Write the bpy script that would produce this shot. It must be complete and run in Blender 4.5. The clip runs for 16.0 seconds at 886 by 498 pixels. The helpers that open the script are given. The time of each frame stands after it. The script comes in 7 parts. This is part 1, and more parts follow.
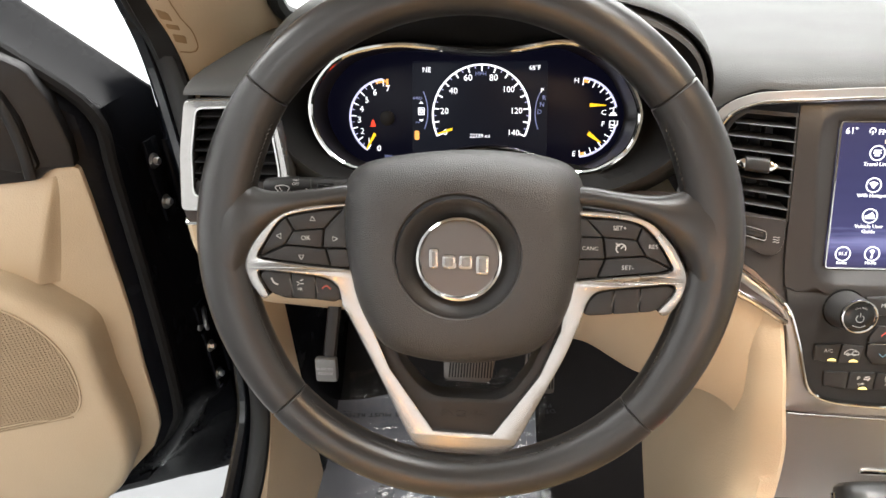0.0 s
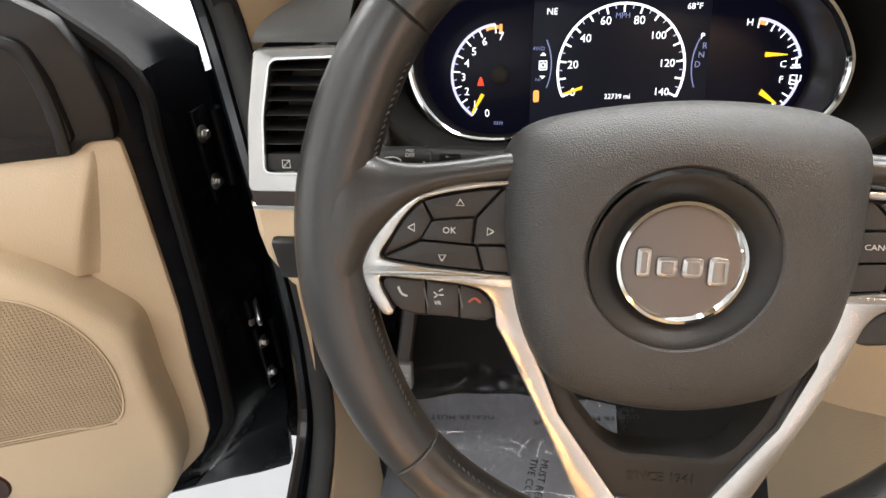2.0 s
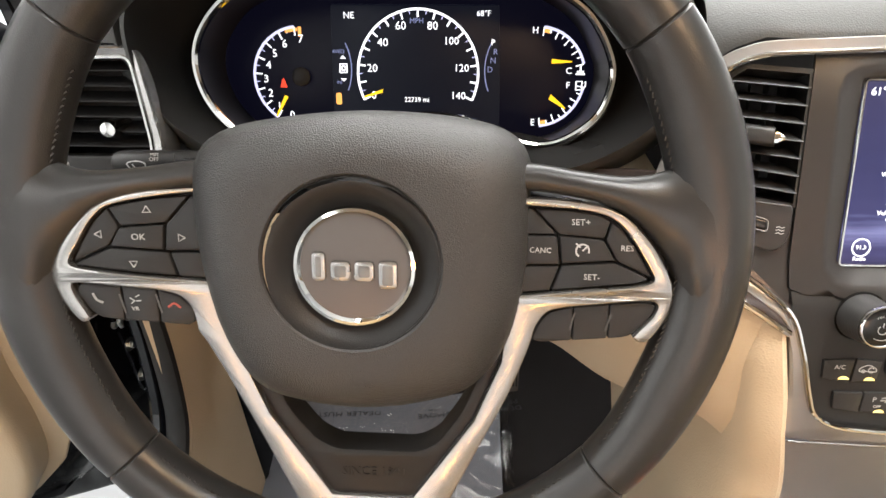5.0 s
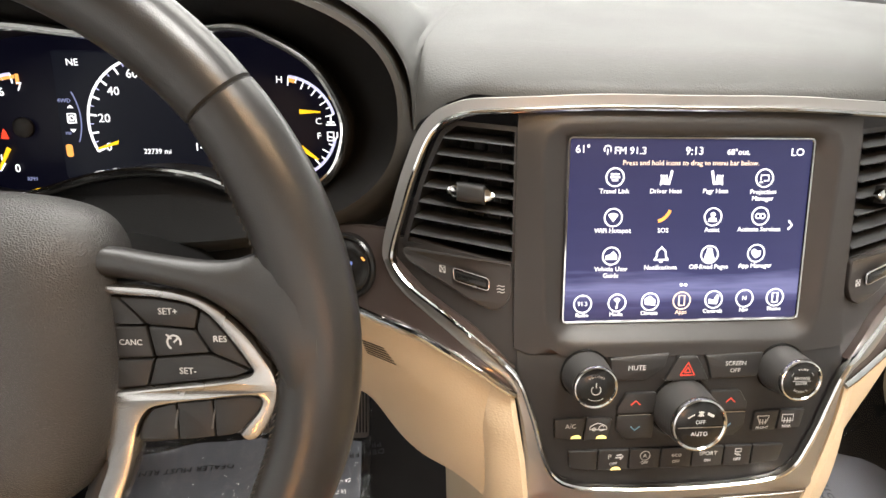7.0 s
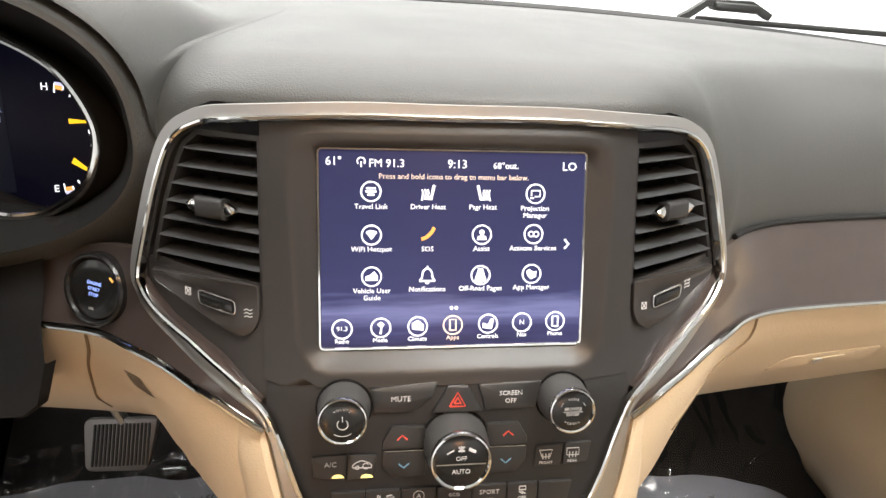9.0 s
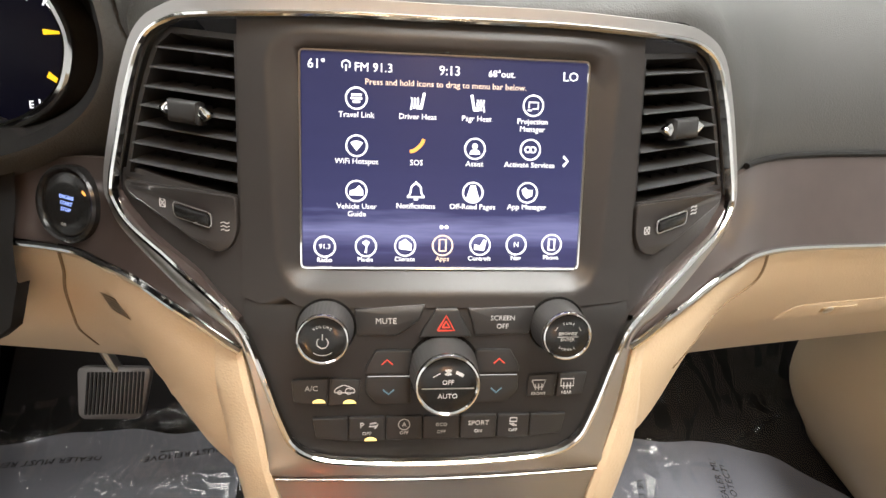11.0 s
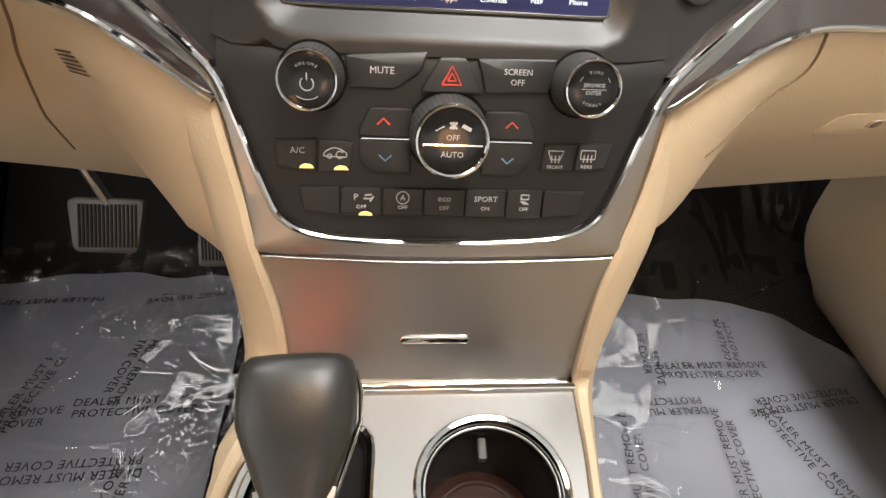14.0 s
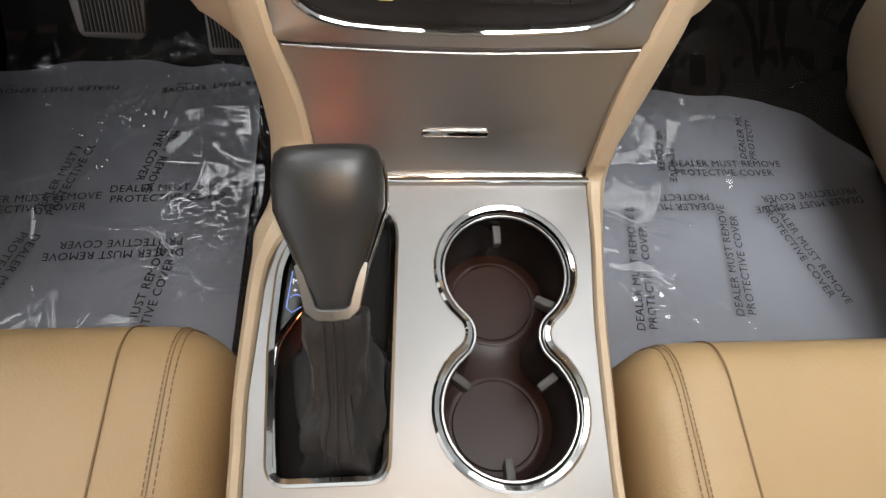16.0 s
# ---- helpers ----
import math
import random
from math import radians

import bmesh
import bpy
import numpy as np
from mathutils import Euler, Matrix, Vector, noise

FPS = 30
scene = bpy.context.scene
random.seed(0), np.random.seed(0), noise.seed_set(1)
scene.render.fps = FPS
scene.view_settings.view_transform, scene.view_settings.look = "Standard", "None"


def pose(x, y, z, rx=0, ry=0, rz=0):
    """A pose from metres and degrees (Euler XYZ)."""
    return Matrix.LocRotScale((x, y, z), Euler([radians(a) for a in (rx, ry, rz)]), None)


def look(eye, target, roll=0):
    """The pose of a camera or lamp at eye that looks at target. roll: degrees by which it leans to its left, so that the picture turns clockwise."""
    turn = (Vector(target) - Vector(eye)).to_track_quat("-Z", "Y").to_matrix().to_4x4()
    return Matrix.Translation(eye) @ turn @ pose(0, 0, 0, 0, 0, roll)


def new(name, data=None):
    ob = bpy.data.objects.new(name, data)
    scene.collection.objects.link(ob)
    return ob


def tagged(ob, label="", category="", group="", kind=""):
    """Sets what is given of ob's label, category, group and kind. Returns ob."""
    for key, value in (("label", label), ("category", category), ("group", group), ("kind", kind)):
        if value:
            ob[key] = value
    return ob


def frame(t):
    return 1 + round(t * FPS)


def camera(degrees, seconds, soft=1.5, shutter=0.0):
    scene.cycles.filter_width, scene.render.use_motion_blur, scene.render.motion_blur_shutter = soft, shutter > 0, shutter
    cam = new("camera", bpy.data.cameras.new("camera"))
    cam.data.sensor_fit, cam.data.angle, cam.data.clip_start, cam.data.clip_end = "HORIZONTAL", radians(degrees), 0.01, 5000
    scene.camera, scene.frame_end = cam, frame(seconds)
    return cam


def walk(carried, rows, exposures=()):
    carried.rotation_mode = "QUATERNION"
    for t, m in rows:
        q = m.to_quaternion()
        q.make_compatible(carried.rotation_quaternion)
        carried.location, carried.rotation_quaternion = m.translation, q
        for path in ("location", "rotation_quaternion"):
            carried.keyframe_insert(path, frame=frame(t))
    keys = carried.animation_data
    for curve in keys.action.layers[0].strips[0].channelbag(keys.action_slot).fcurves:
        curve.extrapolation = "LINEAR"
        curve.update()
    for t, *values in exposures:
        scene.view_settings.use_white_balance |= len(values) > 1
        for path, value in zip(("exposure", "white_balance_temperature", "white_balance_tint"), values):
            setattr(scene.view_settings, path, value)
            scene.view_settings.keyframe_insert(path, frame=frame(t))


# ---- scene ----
cam = camera(75.4, 16.0, 1.5)
METRES, EYE, TILT, LEAN, TURN, SIDE = 0.78, 1.42, -32.0, 1.1, 3.7, -0.3928
ROWS = [
    (0.0, 0.0, 0.0, 0.0, 0.0, -0.0, -0.0),
    (0.5, -0.012, 0.0226, 0.0054, 0.38, -0.1, -0.19),
    (1.0, -0.0592, 0.0641, 0.0109, 0.82, -0.69, -0.19),
    (1.5, -0.0893, 0.1096, 0.0112, 1.63, -1.17, -0.19),
    (2.0, -0.1116, 0.1563, 0.01, 2.46, -1.87, -0.19),
    (2.5, -0.1163, 0.1685, 0.0129, 2.98, -2.36, -0.13),
    (3.0, -0.1027, 0.1611, 0.0121, 2.93, -2.57, -0.15),
    (3.5, -0.0649, 0.1518, 0.0097, 2.43, -2.49, -0.1),
    (4.0, -0.0225, 0.1445, 0.0102, 1.12, -2.49, 0.03),
    (6.5, 0.1947, 0.1601, 0.0396, -7.06, -1.19, 1.02),
    (7.0, 0.2584, 0.1601, 0.0495, -8.19, -0.24, 1.54),
    (7.5, 0.3169, 0.1602, 0.0519, -9.29, 0.77, 1.9),
    (8.0, 0.3774, 0.159, 0.0534, -10.04, 1.5, 1.99),
    (8.5, 0.4254, 0.1628, 0.0494, -10.53, 2.02, 1.77),
    (9.0, 0.4483, 0.1697, 0.0389, -10.76, 2.36, 1.52),
    (11.5, 0.4672, 0.2055, -0.0285, -9.92, -0.7, 0.34),
    (12.0, 0.468, 0.2151, -0.0478, -9.86, -2.01, 0.18),
    (12.5, 0.4719, 0.2232, -0.0641, -9.77, -3.58, 0.03),
    (13.0, 0.4741, 0.2317, -0.0816, -9.67, -5.41, -0.09),
    (13.5, 0.4742, 0.2389, -0.0984, -9.55, -7.85, -0.31),
    (14.0, 0.4763, 0.246, -0.1119, -9.38, -10.35, -0.54),
    (14.5, 0.4763, 0.2514, -0.124, -9.02, -14.82, -0.88),
    (15.0, 0.4743, 0.2516, -0.1237, -8.41, -21.11, -1.18),
    (15.5, 0.4724, 0.2444, -0.1135, -7.89, -26.75, -1.28),
    (16.0, 0.4695, 0.2329, -0.1085, -7.73, -30.64, -0.84),
]
walk(cam, [(t, pose(SIDE, 0, EYE, TILT, LEAN, TURN) @ pose(METRES * x, METRES * y, METRES * z, 90 + pitch, roll, yaw)) for t, x, y, z, yaw, pitch, roll in ROWS],
     exposures=[(0.0, 0.70, 6450, 10), (4.0, 0.75, 6400, 10), (6.5, 0.65, 6750, 10), (9.0, 0.48, 6600, 10), (11.5, 0.52, 6600, 10), (13.0, 0.33, 6650, 10), (14.5, 0.1, 6600, 10), (15.0, 0.04, 6450, 10), (16.0, -0.28, 6250, 10)])

# ---- light: a white showroom with a ceiling panel, added unseen fills, and the cabin's map lamps ----
world = bpy.data.worlds.new("showroom_air")
scene.world = world
world.use_nodes = True
world.node_tree.nodes["Background"].inputs[0].default_value = (0.95, 0.97, 1.0, 1)
world.node_tree.nodes["Background"].inputs[1].default_value = 0.27


def area_lamp(name, m, sx, sy, watts, colour, spread=180):
    data = bpy.data.lights.new(name, "AREA")
    data.shape, data.size, data.size_y, data.energy, data.color = "RECTANGLE", sx, sy, watts, colour
    data.spread = radians(spread)
    ob = new(name, data)
    ob.matrix_world = m
    return ob


area_lamp("ceiling_panel_front", look((0.3, 2.6, 3.6), (0.0, 0.6, 1.2)), 3.4, 2.0, 135, (1.0, 0.98, 0.95))
# Added unseen fills for the door side, passenger footwell and cabin rear.
area_lamp("driver_side_fill", look((-2.6, -0.8, 2.25), (-0.3, 0.4, 1.1)), 1.8, 2.6, 14, (1.0, 0.98, 0.955))
area_lamp("passenger_side_fill", look((0.80, -0.28, 3.7), (0.62, 0.5, 0.5)), 1.1, 1.6, 30, (1.0, 0.985, 0.96), 55)
area_lamp("rear_fill", look((0.2, -4.2, 3.9), (0.2, -4.6, 0.0)), 6.0, 1.8, 240, (1.0, 0.985, 0.97))
for side in (-0.07, 0.07):
    area_lamp("map_lamp", look((side, 0.02, 1.69), (side, 0.12, 0.8)), 0.07, 0.05, 0.85, (1.0, 0.64, 0.34))
# Two unseen orange lamps, added for the warm reflections on the wheel.
area_lamp("rear_orange_fill", look((-0.53, -0.62, 0.95), (-0.35, 0.3, 1.0)), 0.06, 0.05, 0.8, (1.0, 0.42, 0.10))
area_lamp("rear_right_orange_fill", look((0.12, -0.80, 1.30), (-0.3, 0.3, 1.1)), 0.10, 0.08, 0.9, (1.0, 0.42, 0.13))
# Added unseen panels that whiten the west and north walls.
area_lamp("west_wall_fill", look((-4.3, 1.5, 3.9), (-4.8, 1.5, 0.0)), 2.0, 7.0, 330, (1.0, 0.99, 0.97))
area_lamp("north_wall_fill", look((1.0, 4.0, 2.3), (1.0, 5.0, 1.0)), 9.0, 0.5, 330, (1.0, 0.99, 0.97))

# ---- materials ----
def material(name, colour, rough=0.5, metal=0.0, grain=0.0, grain_scale=900.0, mottle=0.12, mottle_scale=14.0, coat=0.0, rough_var=0.06, kind="noise", spec=0.5):
    """A surface with two scales of variation: a fine bump (grain) and a broad change of colour and gloss (mottle)."""
    m = bpy.data.materials.new(name)
    m.use_nodes = True
    t = m.node_tree
    n, l = t.nodes, t.links
    b = n["Principled BSDF"]
    b.inputs["Metallic"].default_value = metal
    b.inputs["Specular IOR Level"].default_value = spec
    b.inputs["Coat Weight"].default_value = coat
    b.inputs["Coat Roughness"].default_value = 0.08
    co = n.new("ShaderNodeTexCoord")
    broad = n.new("ShaderNodeTexNoise")
    broad.inputs["Scale"].default_value, broad.inputs["Detail"].default_value = mottle_scale, 6
    l.new(co.outputs["Object"], broad.inputs["Vector"])
    mix = n.new("ShaderNodeMix")
    mix.data_type = "RGBA"
    mix.inputs["A"].default_value = (*[c * (1 - mottle) for c in colour], 1)
    mix.inputs["B"].default_value = (*[min(1, c * (1 + mottle)) for c in colour], 1)
    l.new(broad.outputs["Fac"], mix.inputs["Factor"])
    l.new(mix.outputs["Result"], b.inputs["Base Color"])
    rr = n.new("ShaderNodeMapRange")
    rr.inputs["To Min"].default_value, rr.inputs["To Max"].default_value = max(0.02, rough - rough_var), min(1, rough + rough_var)
    l.new(broad.outputs["Fac"], rr.inputs["Value"])
    l.new(rr.outputs["Result"], b.inputs["Roughness"])
    if grain:
        if kind == "leather":
            fine = n.new("ShaderNodeTexVoronoi")
            fine.feature = "SMOOTH_F1"
            out = fine.outputs["Distance"]
        else:
            fine = n.new("ShaderNodeTexNoise")
            fine.inputs["Detail"].default_value = 3
            out = fine.outputs["Fac"]
        fine.inputs["Scale"].default_value = grain_scale
        l.new(co.outputs["Object"], fine.inputs["Vector"])
        bump = n.new("ShaderNodeBump")
        bump.inputs["Strength"].default_value, bump.inputs["Distance"].default_value = grain, 0.0006
        l.new(out, bump.inputs["Height"])
        l.new(bump.outputs["Normal"], b.inputs["Normal"])
    return m


def glowing(name, colour, strength):
    m = bpy.data.materials.new(name)
    m.use_nodes = True
    b = m.node_tree.nodes["Principled BSDF"]
    b.inputs["Base Color"].default_value = (*[0.3 * c for c in colour], 1)
    b.inputs["Emission Color"].default_value = (*colour, 1)
    b.inputs["Emission Strength"].default_value = strength
    b.inputs["Specular IOR Level"].default_value = 0.15
    b.inputs["Roughness"].default_value = 0.4
    return m


def clear(name, tint, gloss_rough, base_gloss, ior=1.45):
    """A thin clear sheet: it lets light straight through and mirrors more at grazing angles."""
    m = bpy.data.materials.new(name)
    m.use_nodes = True
    t = m.node_tree
    n, l = t.nodes, t.links
    n.remove(n["Principled BSDF"])
    see, shine, mix, fres, add = (n.new("ShaderNode" + k) for k in ("BsdfTransparent", "BsdfGlossy", "MixShader", "Fresnel", "Math"))
    see.inputs[0].default_value = (*tint, 1)
    shine.inputs["Roughness"].default_value = gloss_rough
    fres.inputs["IOR"].default_value = ior
    add.inputs[1].default_value = base_gloss
    l.new(fres.outputs[0], add.inputs[0])
    l.new(add.outputs[0], mix.inputs[0])
    l.new(see.outputs[0], mix.inputs[1])
    l.new(shine.outputs[0], mix.inputs[2])
    l.new(mix.outputs[0], n["Material Output"].inputs[0])
    return m


LEATHER = material("black_leather", (0.018, 0.0177, 0.0173), 0.31, grain=0.10, grain_scale=1700, kind="leather")
SATIN = material("satin_black_grip", (0.020, 0.0205, 0.020), 0.36, grain=0.12, grain_scale=1500, kind="leather", spec=0.6)
VINYL = material("grained_black_vinyl", (0.029, 0.0288, 0.0284), 0.42, grain=0.65, grain_scale=1600, kind="leather")
BOOT = material("matt_black_boot_leather", (0.030, 0.031, 0.032), 0.46, grain=0.4, grain_scale=1300, kind="leather", spec=0.25)
PAD = material("charcoal_soft_pad", (0.034, 0.0347, 0.033), 0.54, grain=0.35, grain_scale=900, kind="leather", mottle=0.06, spec=0.42)
PLASTIC = material("black_plastic", (0.010, 0.0098, 0.0098), 0.46, grain=0.25, grain_scale=1500, spec=0.32)
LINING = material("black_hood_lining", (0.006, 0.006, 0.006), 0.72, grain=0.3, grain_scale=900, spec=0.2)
PIANO = material("dark_gloss_plastic", (0.008, 0.008, 0.008), 0.20, spec=0.32)
GRIP = material("charcoal_knurled_grip", (0.045, 0.044, 0.043), 0.45)
BLADE = material("charcoal_vent_blade", (0.032, 0.033, 0.034), 0.42)
BEZEL = material("dark_graphite_bezel", (0.019, 0.0172, 0.0163), 0.36, grain=0.1, grain_scale=2000, spec=0.34)
BUTTON = material("soft_black_button", (0.013, 0.013, 0.013), 0.44, grain=0.15, grain_scale=2500, spec=0.38)
SILVER = material("satin_silver_trim", (0.36, 0.355, 0.348), 0.26, metal=0.92, grain=0.06, grain_scale=1600, mottle=0.05)
COLLAR = material("dark_satin_silver", (0.19, 0.187, 0.18), 0.40, metal=0.9, grain=0.05, grain_scale=1600)
BAND = material("dimmed_satin_silver", (0.27, 0.262, 0.245), 0.30, metal=0.92, grain=0.05, grain_scale=1800, mottle=0.05)
BRUSHED = material("satin_silver_panel", (0.335, 0.331, 0.324), 0.43, metal=0.94, grain=0.05, grain_scale=1800, mottle=0.04, mottle_scale=6)
CHROME = material("chrome", (0.58, 0.575, 0.56), 0.07, metal=1.0, mottle=0.03, rough_var=0.03)
STEEL = material("zinc_plated_steel", (0.55, 0.54, 0.52), 0.32, metal=1.0, mottle=0.2, mottle_scale=120)
WOOD = material("dark_brown_gloss_trim", (0.056, 0.042, 0.037), 0.32, metal=0.5, coat=0.5, mottle=0.2, mottle_scale=30)
BEIGE = material("beige_grained_plastic", (0.50, 0.398, 0.270), 0.50, grain=0.45, grain_scale=620, kind="leather", mottle=0.04)
TAN = material("tan_leather", (0.43, 0.305, 0.158), 0.40, grain=0.35, grain_scale=520, kind="leather", mottle=0.07)
THREAD = material("tan_thread", (0.24, 0.155, 0.075), 0.7)
DARK_THREAD = material("black_thread", (0.022, 0.020, 0.018), 0.7)
PAINT = material("black_car_paint", (0.004, 0.005, 0.007), 0.09)
PAINT.node_tree.nodes["Principled BSDF"].inputs["Specular IOR Level"].default_value = 0.5
JAMB = material("black_paint_in_the_door_opening", (0.004, 0.0045, 0.006), 0.26, mottle=0.2)
JAMB.node_tree.nodes["Principled BSDF"].inputs["Specular IOR Level"].default_value = 0.07
RUBBER = material("black_rubber_seal", (0.010, 0.010, 0.010), 0.58, grain=0.2, grain_scale=700, spec=0.3)
CARPET = material("black_carpet", (0.010, 0.008, 0.008), 0.95, grain=1.0, grain_scale=1500)
MAT = material("grey_paper_floor_cover", (0.19, 0.196, 0.226), 0.55, grain=0.3, grain_scale=240, mottle=0.16, mottle_scale=9)
INK = material("black_print", (0.012, 0.012, 0.014), 0.6)
PRINT = material("white_print", (0.42, 0.42, 0.42), 0.6)
GREY_PRINT = material("grey_print", (0.30, 0.30, 0.29), 0.6)
RED_PRINT = material("red_print", (0.62, 0.05, 0.03), 0.5)
DIM_RED_PRINT = material("dim_red_print", (0.30, 0.045, 0.03), 0.5)
DARK_PRINT = material("dark_grey_groove", (0.06, 0.06, 0.06), 0.5)
BLUE_PRINT = material("blue_print", (0.10, 0.22, 0.32), 0.5)
PEDAL = material("brushed_pedal_metal", (0.15, 0.14, 0.135), 0.42, metal=0.7, mottle=0.1)
GROUND = material("pale_polished_concrete", (0.17, 0.175, 0.18), 0.5, grain=0.15, grain_scale=60, mottle=0.08, mottle_scale=3)
WALLPAINT = material("white_wall_paint", (0.82, 0.83, 0.83), 0.8, grain=0.1, grain_scale=80, mottle=0.02)
HEADLINER = material("beige_headliner_cloth", (0.56, 0.52, 0.45), 0.9, grain=0.4, grain_scale=900)
CUPBASE = material("brown_black_rubber", (0.034, 0.0135, 0.009), 0.36, grain=0.12, grain_scale=800, spec=0.3)
GLOW = glowing("white_backlight", (0.95, 0.96, 1.0), 1.25)
GLOW_DIM = glowing("dim_blue_backlight", (0.30, 0.34, 0.62), 0.55)
GLOW_RIM = glowing("violet_backlight", (0.62, 0.62, 0.95), 0.85)
GLOW_AMBER = glowing("pale_amber_backlight", (1.0, 0.76, 0.24), 1.15)
GLOW_YELLOW = glowing("yellow_backlight", (1.0, 0.58, 0.02), 0.95)
GLOW_ORANGE = glowing("orange_backlight", (1.0, 0.42, 0.10), 0.9)
GLOW_RED = glowing("red_backlight", (1.0, 0.07, 0.03), 0.8)
GLOW_BLUE = glowing("blue_backlight", (0.30, 0.42, 1.0), 0.9)
GLOW_PEACH = glowing("peach_text_light", (1.0, 0.78, 0.62), 0.85)
LCD = glowing("black_lcd", (0.0035, 0.0042, 0.008), 1.0)
FILM = clear("clear_plastic_film", (0.90, 0.91, 0.91), 0.07, 0.025, 1.36)
GLASS = clear("window_glass", (0.98, 0.99, 0.985), 0.0, 0.0, 1.25)


def screen_material():
    m = bpy.data.materials.new("navy_touch_screen")
    m.use_nodes = True
    t = m.node_tree
    n, l = t.nodes, t.links
    b = n["Principled BSDF"]
    b.inputs["Base Color"].default_value = (0.01, 0.01, 0.02, 1)
    b.inputs["Roughness"].default_value = 0.35
    b.inputs["Specular IOR Level"].default_value = 0.15
    co = n.new("ShaderNodeTexCoord")
    sep = n.new("ShaderNodeSeparateXYZ")
    l.new(co.outputs["Generated"], sep.inputs[0])
    mp = n.new("ShaderNodeMapping")
    mp.inputs["Scale"].default_value = (1.2, 1.0, 9.0)
    l.new(co.outputs["Generated"], mp.inputs[0])
    nz = n.new("ShaderNodeTexNoise")
    nz.inputs["Scale"].default_value, nz.inputs["Detail"].default_value = 1.6, 4
    l.new(mp.outputs[0], nz.inputs["Vector"])
    ad = n.new("ShaderNodeMath")
    ad.operation = "MULTIPLY_ADD"
    ad.inputs[1].default_value, ad.inputs[2].default_value = 0.22, -0.11
    l.new(nz.outputs["Fac"], ad.inputs[0])
    sm = n.new("ShaderNodeMath")
    l.new(sep.outputs["Z"], sm.inputs[0])
    l.new(ad.outputs[0], sm.inputs[1])
    ramp = n.new("ShaderNodeValToRGB")
    e = ramp.color_ramp.elements
    e[0].position, e[0].color = 0.0, (0.016, 0.018, 0.075, 1)
    e[1].position, e[1].color = 1.0, (0.030, 0.034, 0.120, 1)
    for p, c in ((0.10, (0.07, 0.07, 0.22, 1)), (0.20, (0.32, 0.33, 0.66, 1)), (0.28, (0.052, 0.058, 0.19, 1)), (0.55, (0.036, 0.042, 0.150, 1))):
        k = e.new(p)
        k.color = c
    l.new(sm.outputs[0], ramp.inputs[0])
    l.new(ramp.outputs[0], b.inputs["Emission Color"])
    b.inputs["Emission Strength"].default_value = 0.52
    return m


SCREEN = screen_material()

# ---- builders ----
from mathutils.geometry import tessellate_polygon

ORIGIN = {}


def thing(name, at, label, category, group="", kind=""):
    ob = new(name)
    ob.location = at
    ob.empty_display_size = 0.05
    ORIGIN[ob.name] = Vector(at)
    return tagged(ob, label, category, group, kind)


def part(name, bm, mat, parent=None, label="", sharp=0.6):
    """Links a bmesh, in world coordinates, as one mesh under a thing or a part."""
    bmesh.ops.remove_doubles(bm, verts=bm.verts, dist=1e-6)
    bmesh.ops.recalc_face_normals(bm, faces=bm.faces)
    for e in bm.edges:
        e.smooth = not (len(e.link_faces) == 2 and e.calc_face_angle(0) > sharp)
    for f in bm.faces:
        f.smooth = True
    at = ORIGIN[parent.name] if parent else Vector()
    bm.transform(Matrix.Translation(-at))
    me = bpy.data.meshes.new(name)
    bm.to_mesh(me)
    bm.free()
    me.materials.append(mat)
    ob = new(name, me)
    ob.parent = parent
    ORIGIN[ob.name] = at
    if label:
        tagged(ob, label)
    return ob


def solo(name, bm, mat, label, category, kind="", sharp=0.6):
    return tagged(part(name, bm, mat, None, "", sharp), label, category, "", kind)


def smooth_path(pts, per=6, closed=False):
    """Points on a Catmull-Rom curve through pts (tuples of any length)."""
    p = [np.array(q, float) for q in pts]
    n = len(p)
    out = []
    for i in range(n if closed else n - 1):
        if closed:
            a, b, c, d = p[i - 1], p[i], p[(i + 1) % n], p[(i + 2) % n]
        else:
            a, b, c, d = p[max(i - 1, 0)], p[i], p[i + 1], p[min(i + 2, n - 1)]
        for k in range(per):
            t = k / per
            out.append(0.5 * (2 * b + (c - a) * t + (2 * a - 5 * b + 4 * c - d) * t * t + (3 * b - a - 3 * c + d) * t ** 3))
    if not closed:
        out.append(p[-1])
    return [tuple(q) for q in out]


def mirrored(pts):
    return [(-x, *r) for x, *r in pts]


def loft(rows, around=False, cap_first=False, cap_last=False, bm=None):
    """A skin over rows of points; around: each row is a closed ring."""
    bm = bm or bmesh.new()
    vs = [[bm.verts.new(p) for p in r] for r in rows]
    m = len(rows[0])
    for a, b in zip(vs, vs[1:]):
        for j in range(m if around else m - 1):
            k = (j + 1) % m
            bm.faces.new((a[j], a[k], b[k], b[j]))
    if cap_first:
        bm.faces.new(vs[0])
    if cap_last:
        bm.faces.new(vs[-1])
    return bm


def inset(pts, d):
    """A closed outline moved inwards by d (counter-clockwise outlines)."""
    out = []
    n = len(pts)
    for i in range(n):
        p, q, r = (Vector(pts[j % n][:2]) for j in (i - 1, i, i + 1))
        e, f = (q - p), (r - q)
        if e.length < 1e-9 or f.length < 1e-9:
            out.append(tuple(q))
            continue
        a, b = Vector((-e.y, e.x)).normalized(), Vector((-f.y, f.x)).normalized()
        s = a + b
        out.append(tuple(q + s * (d / max(0.5, 0.5 * s.length_squared))))
    return out


def area2(pts):
    return sum(a[0] * b[1] - b[0] * a[1] for a, b in zip(pts, pts[1:] + pts[:1]))


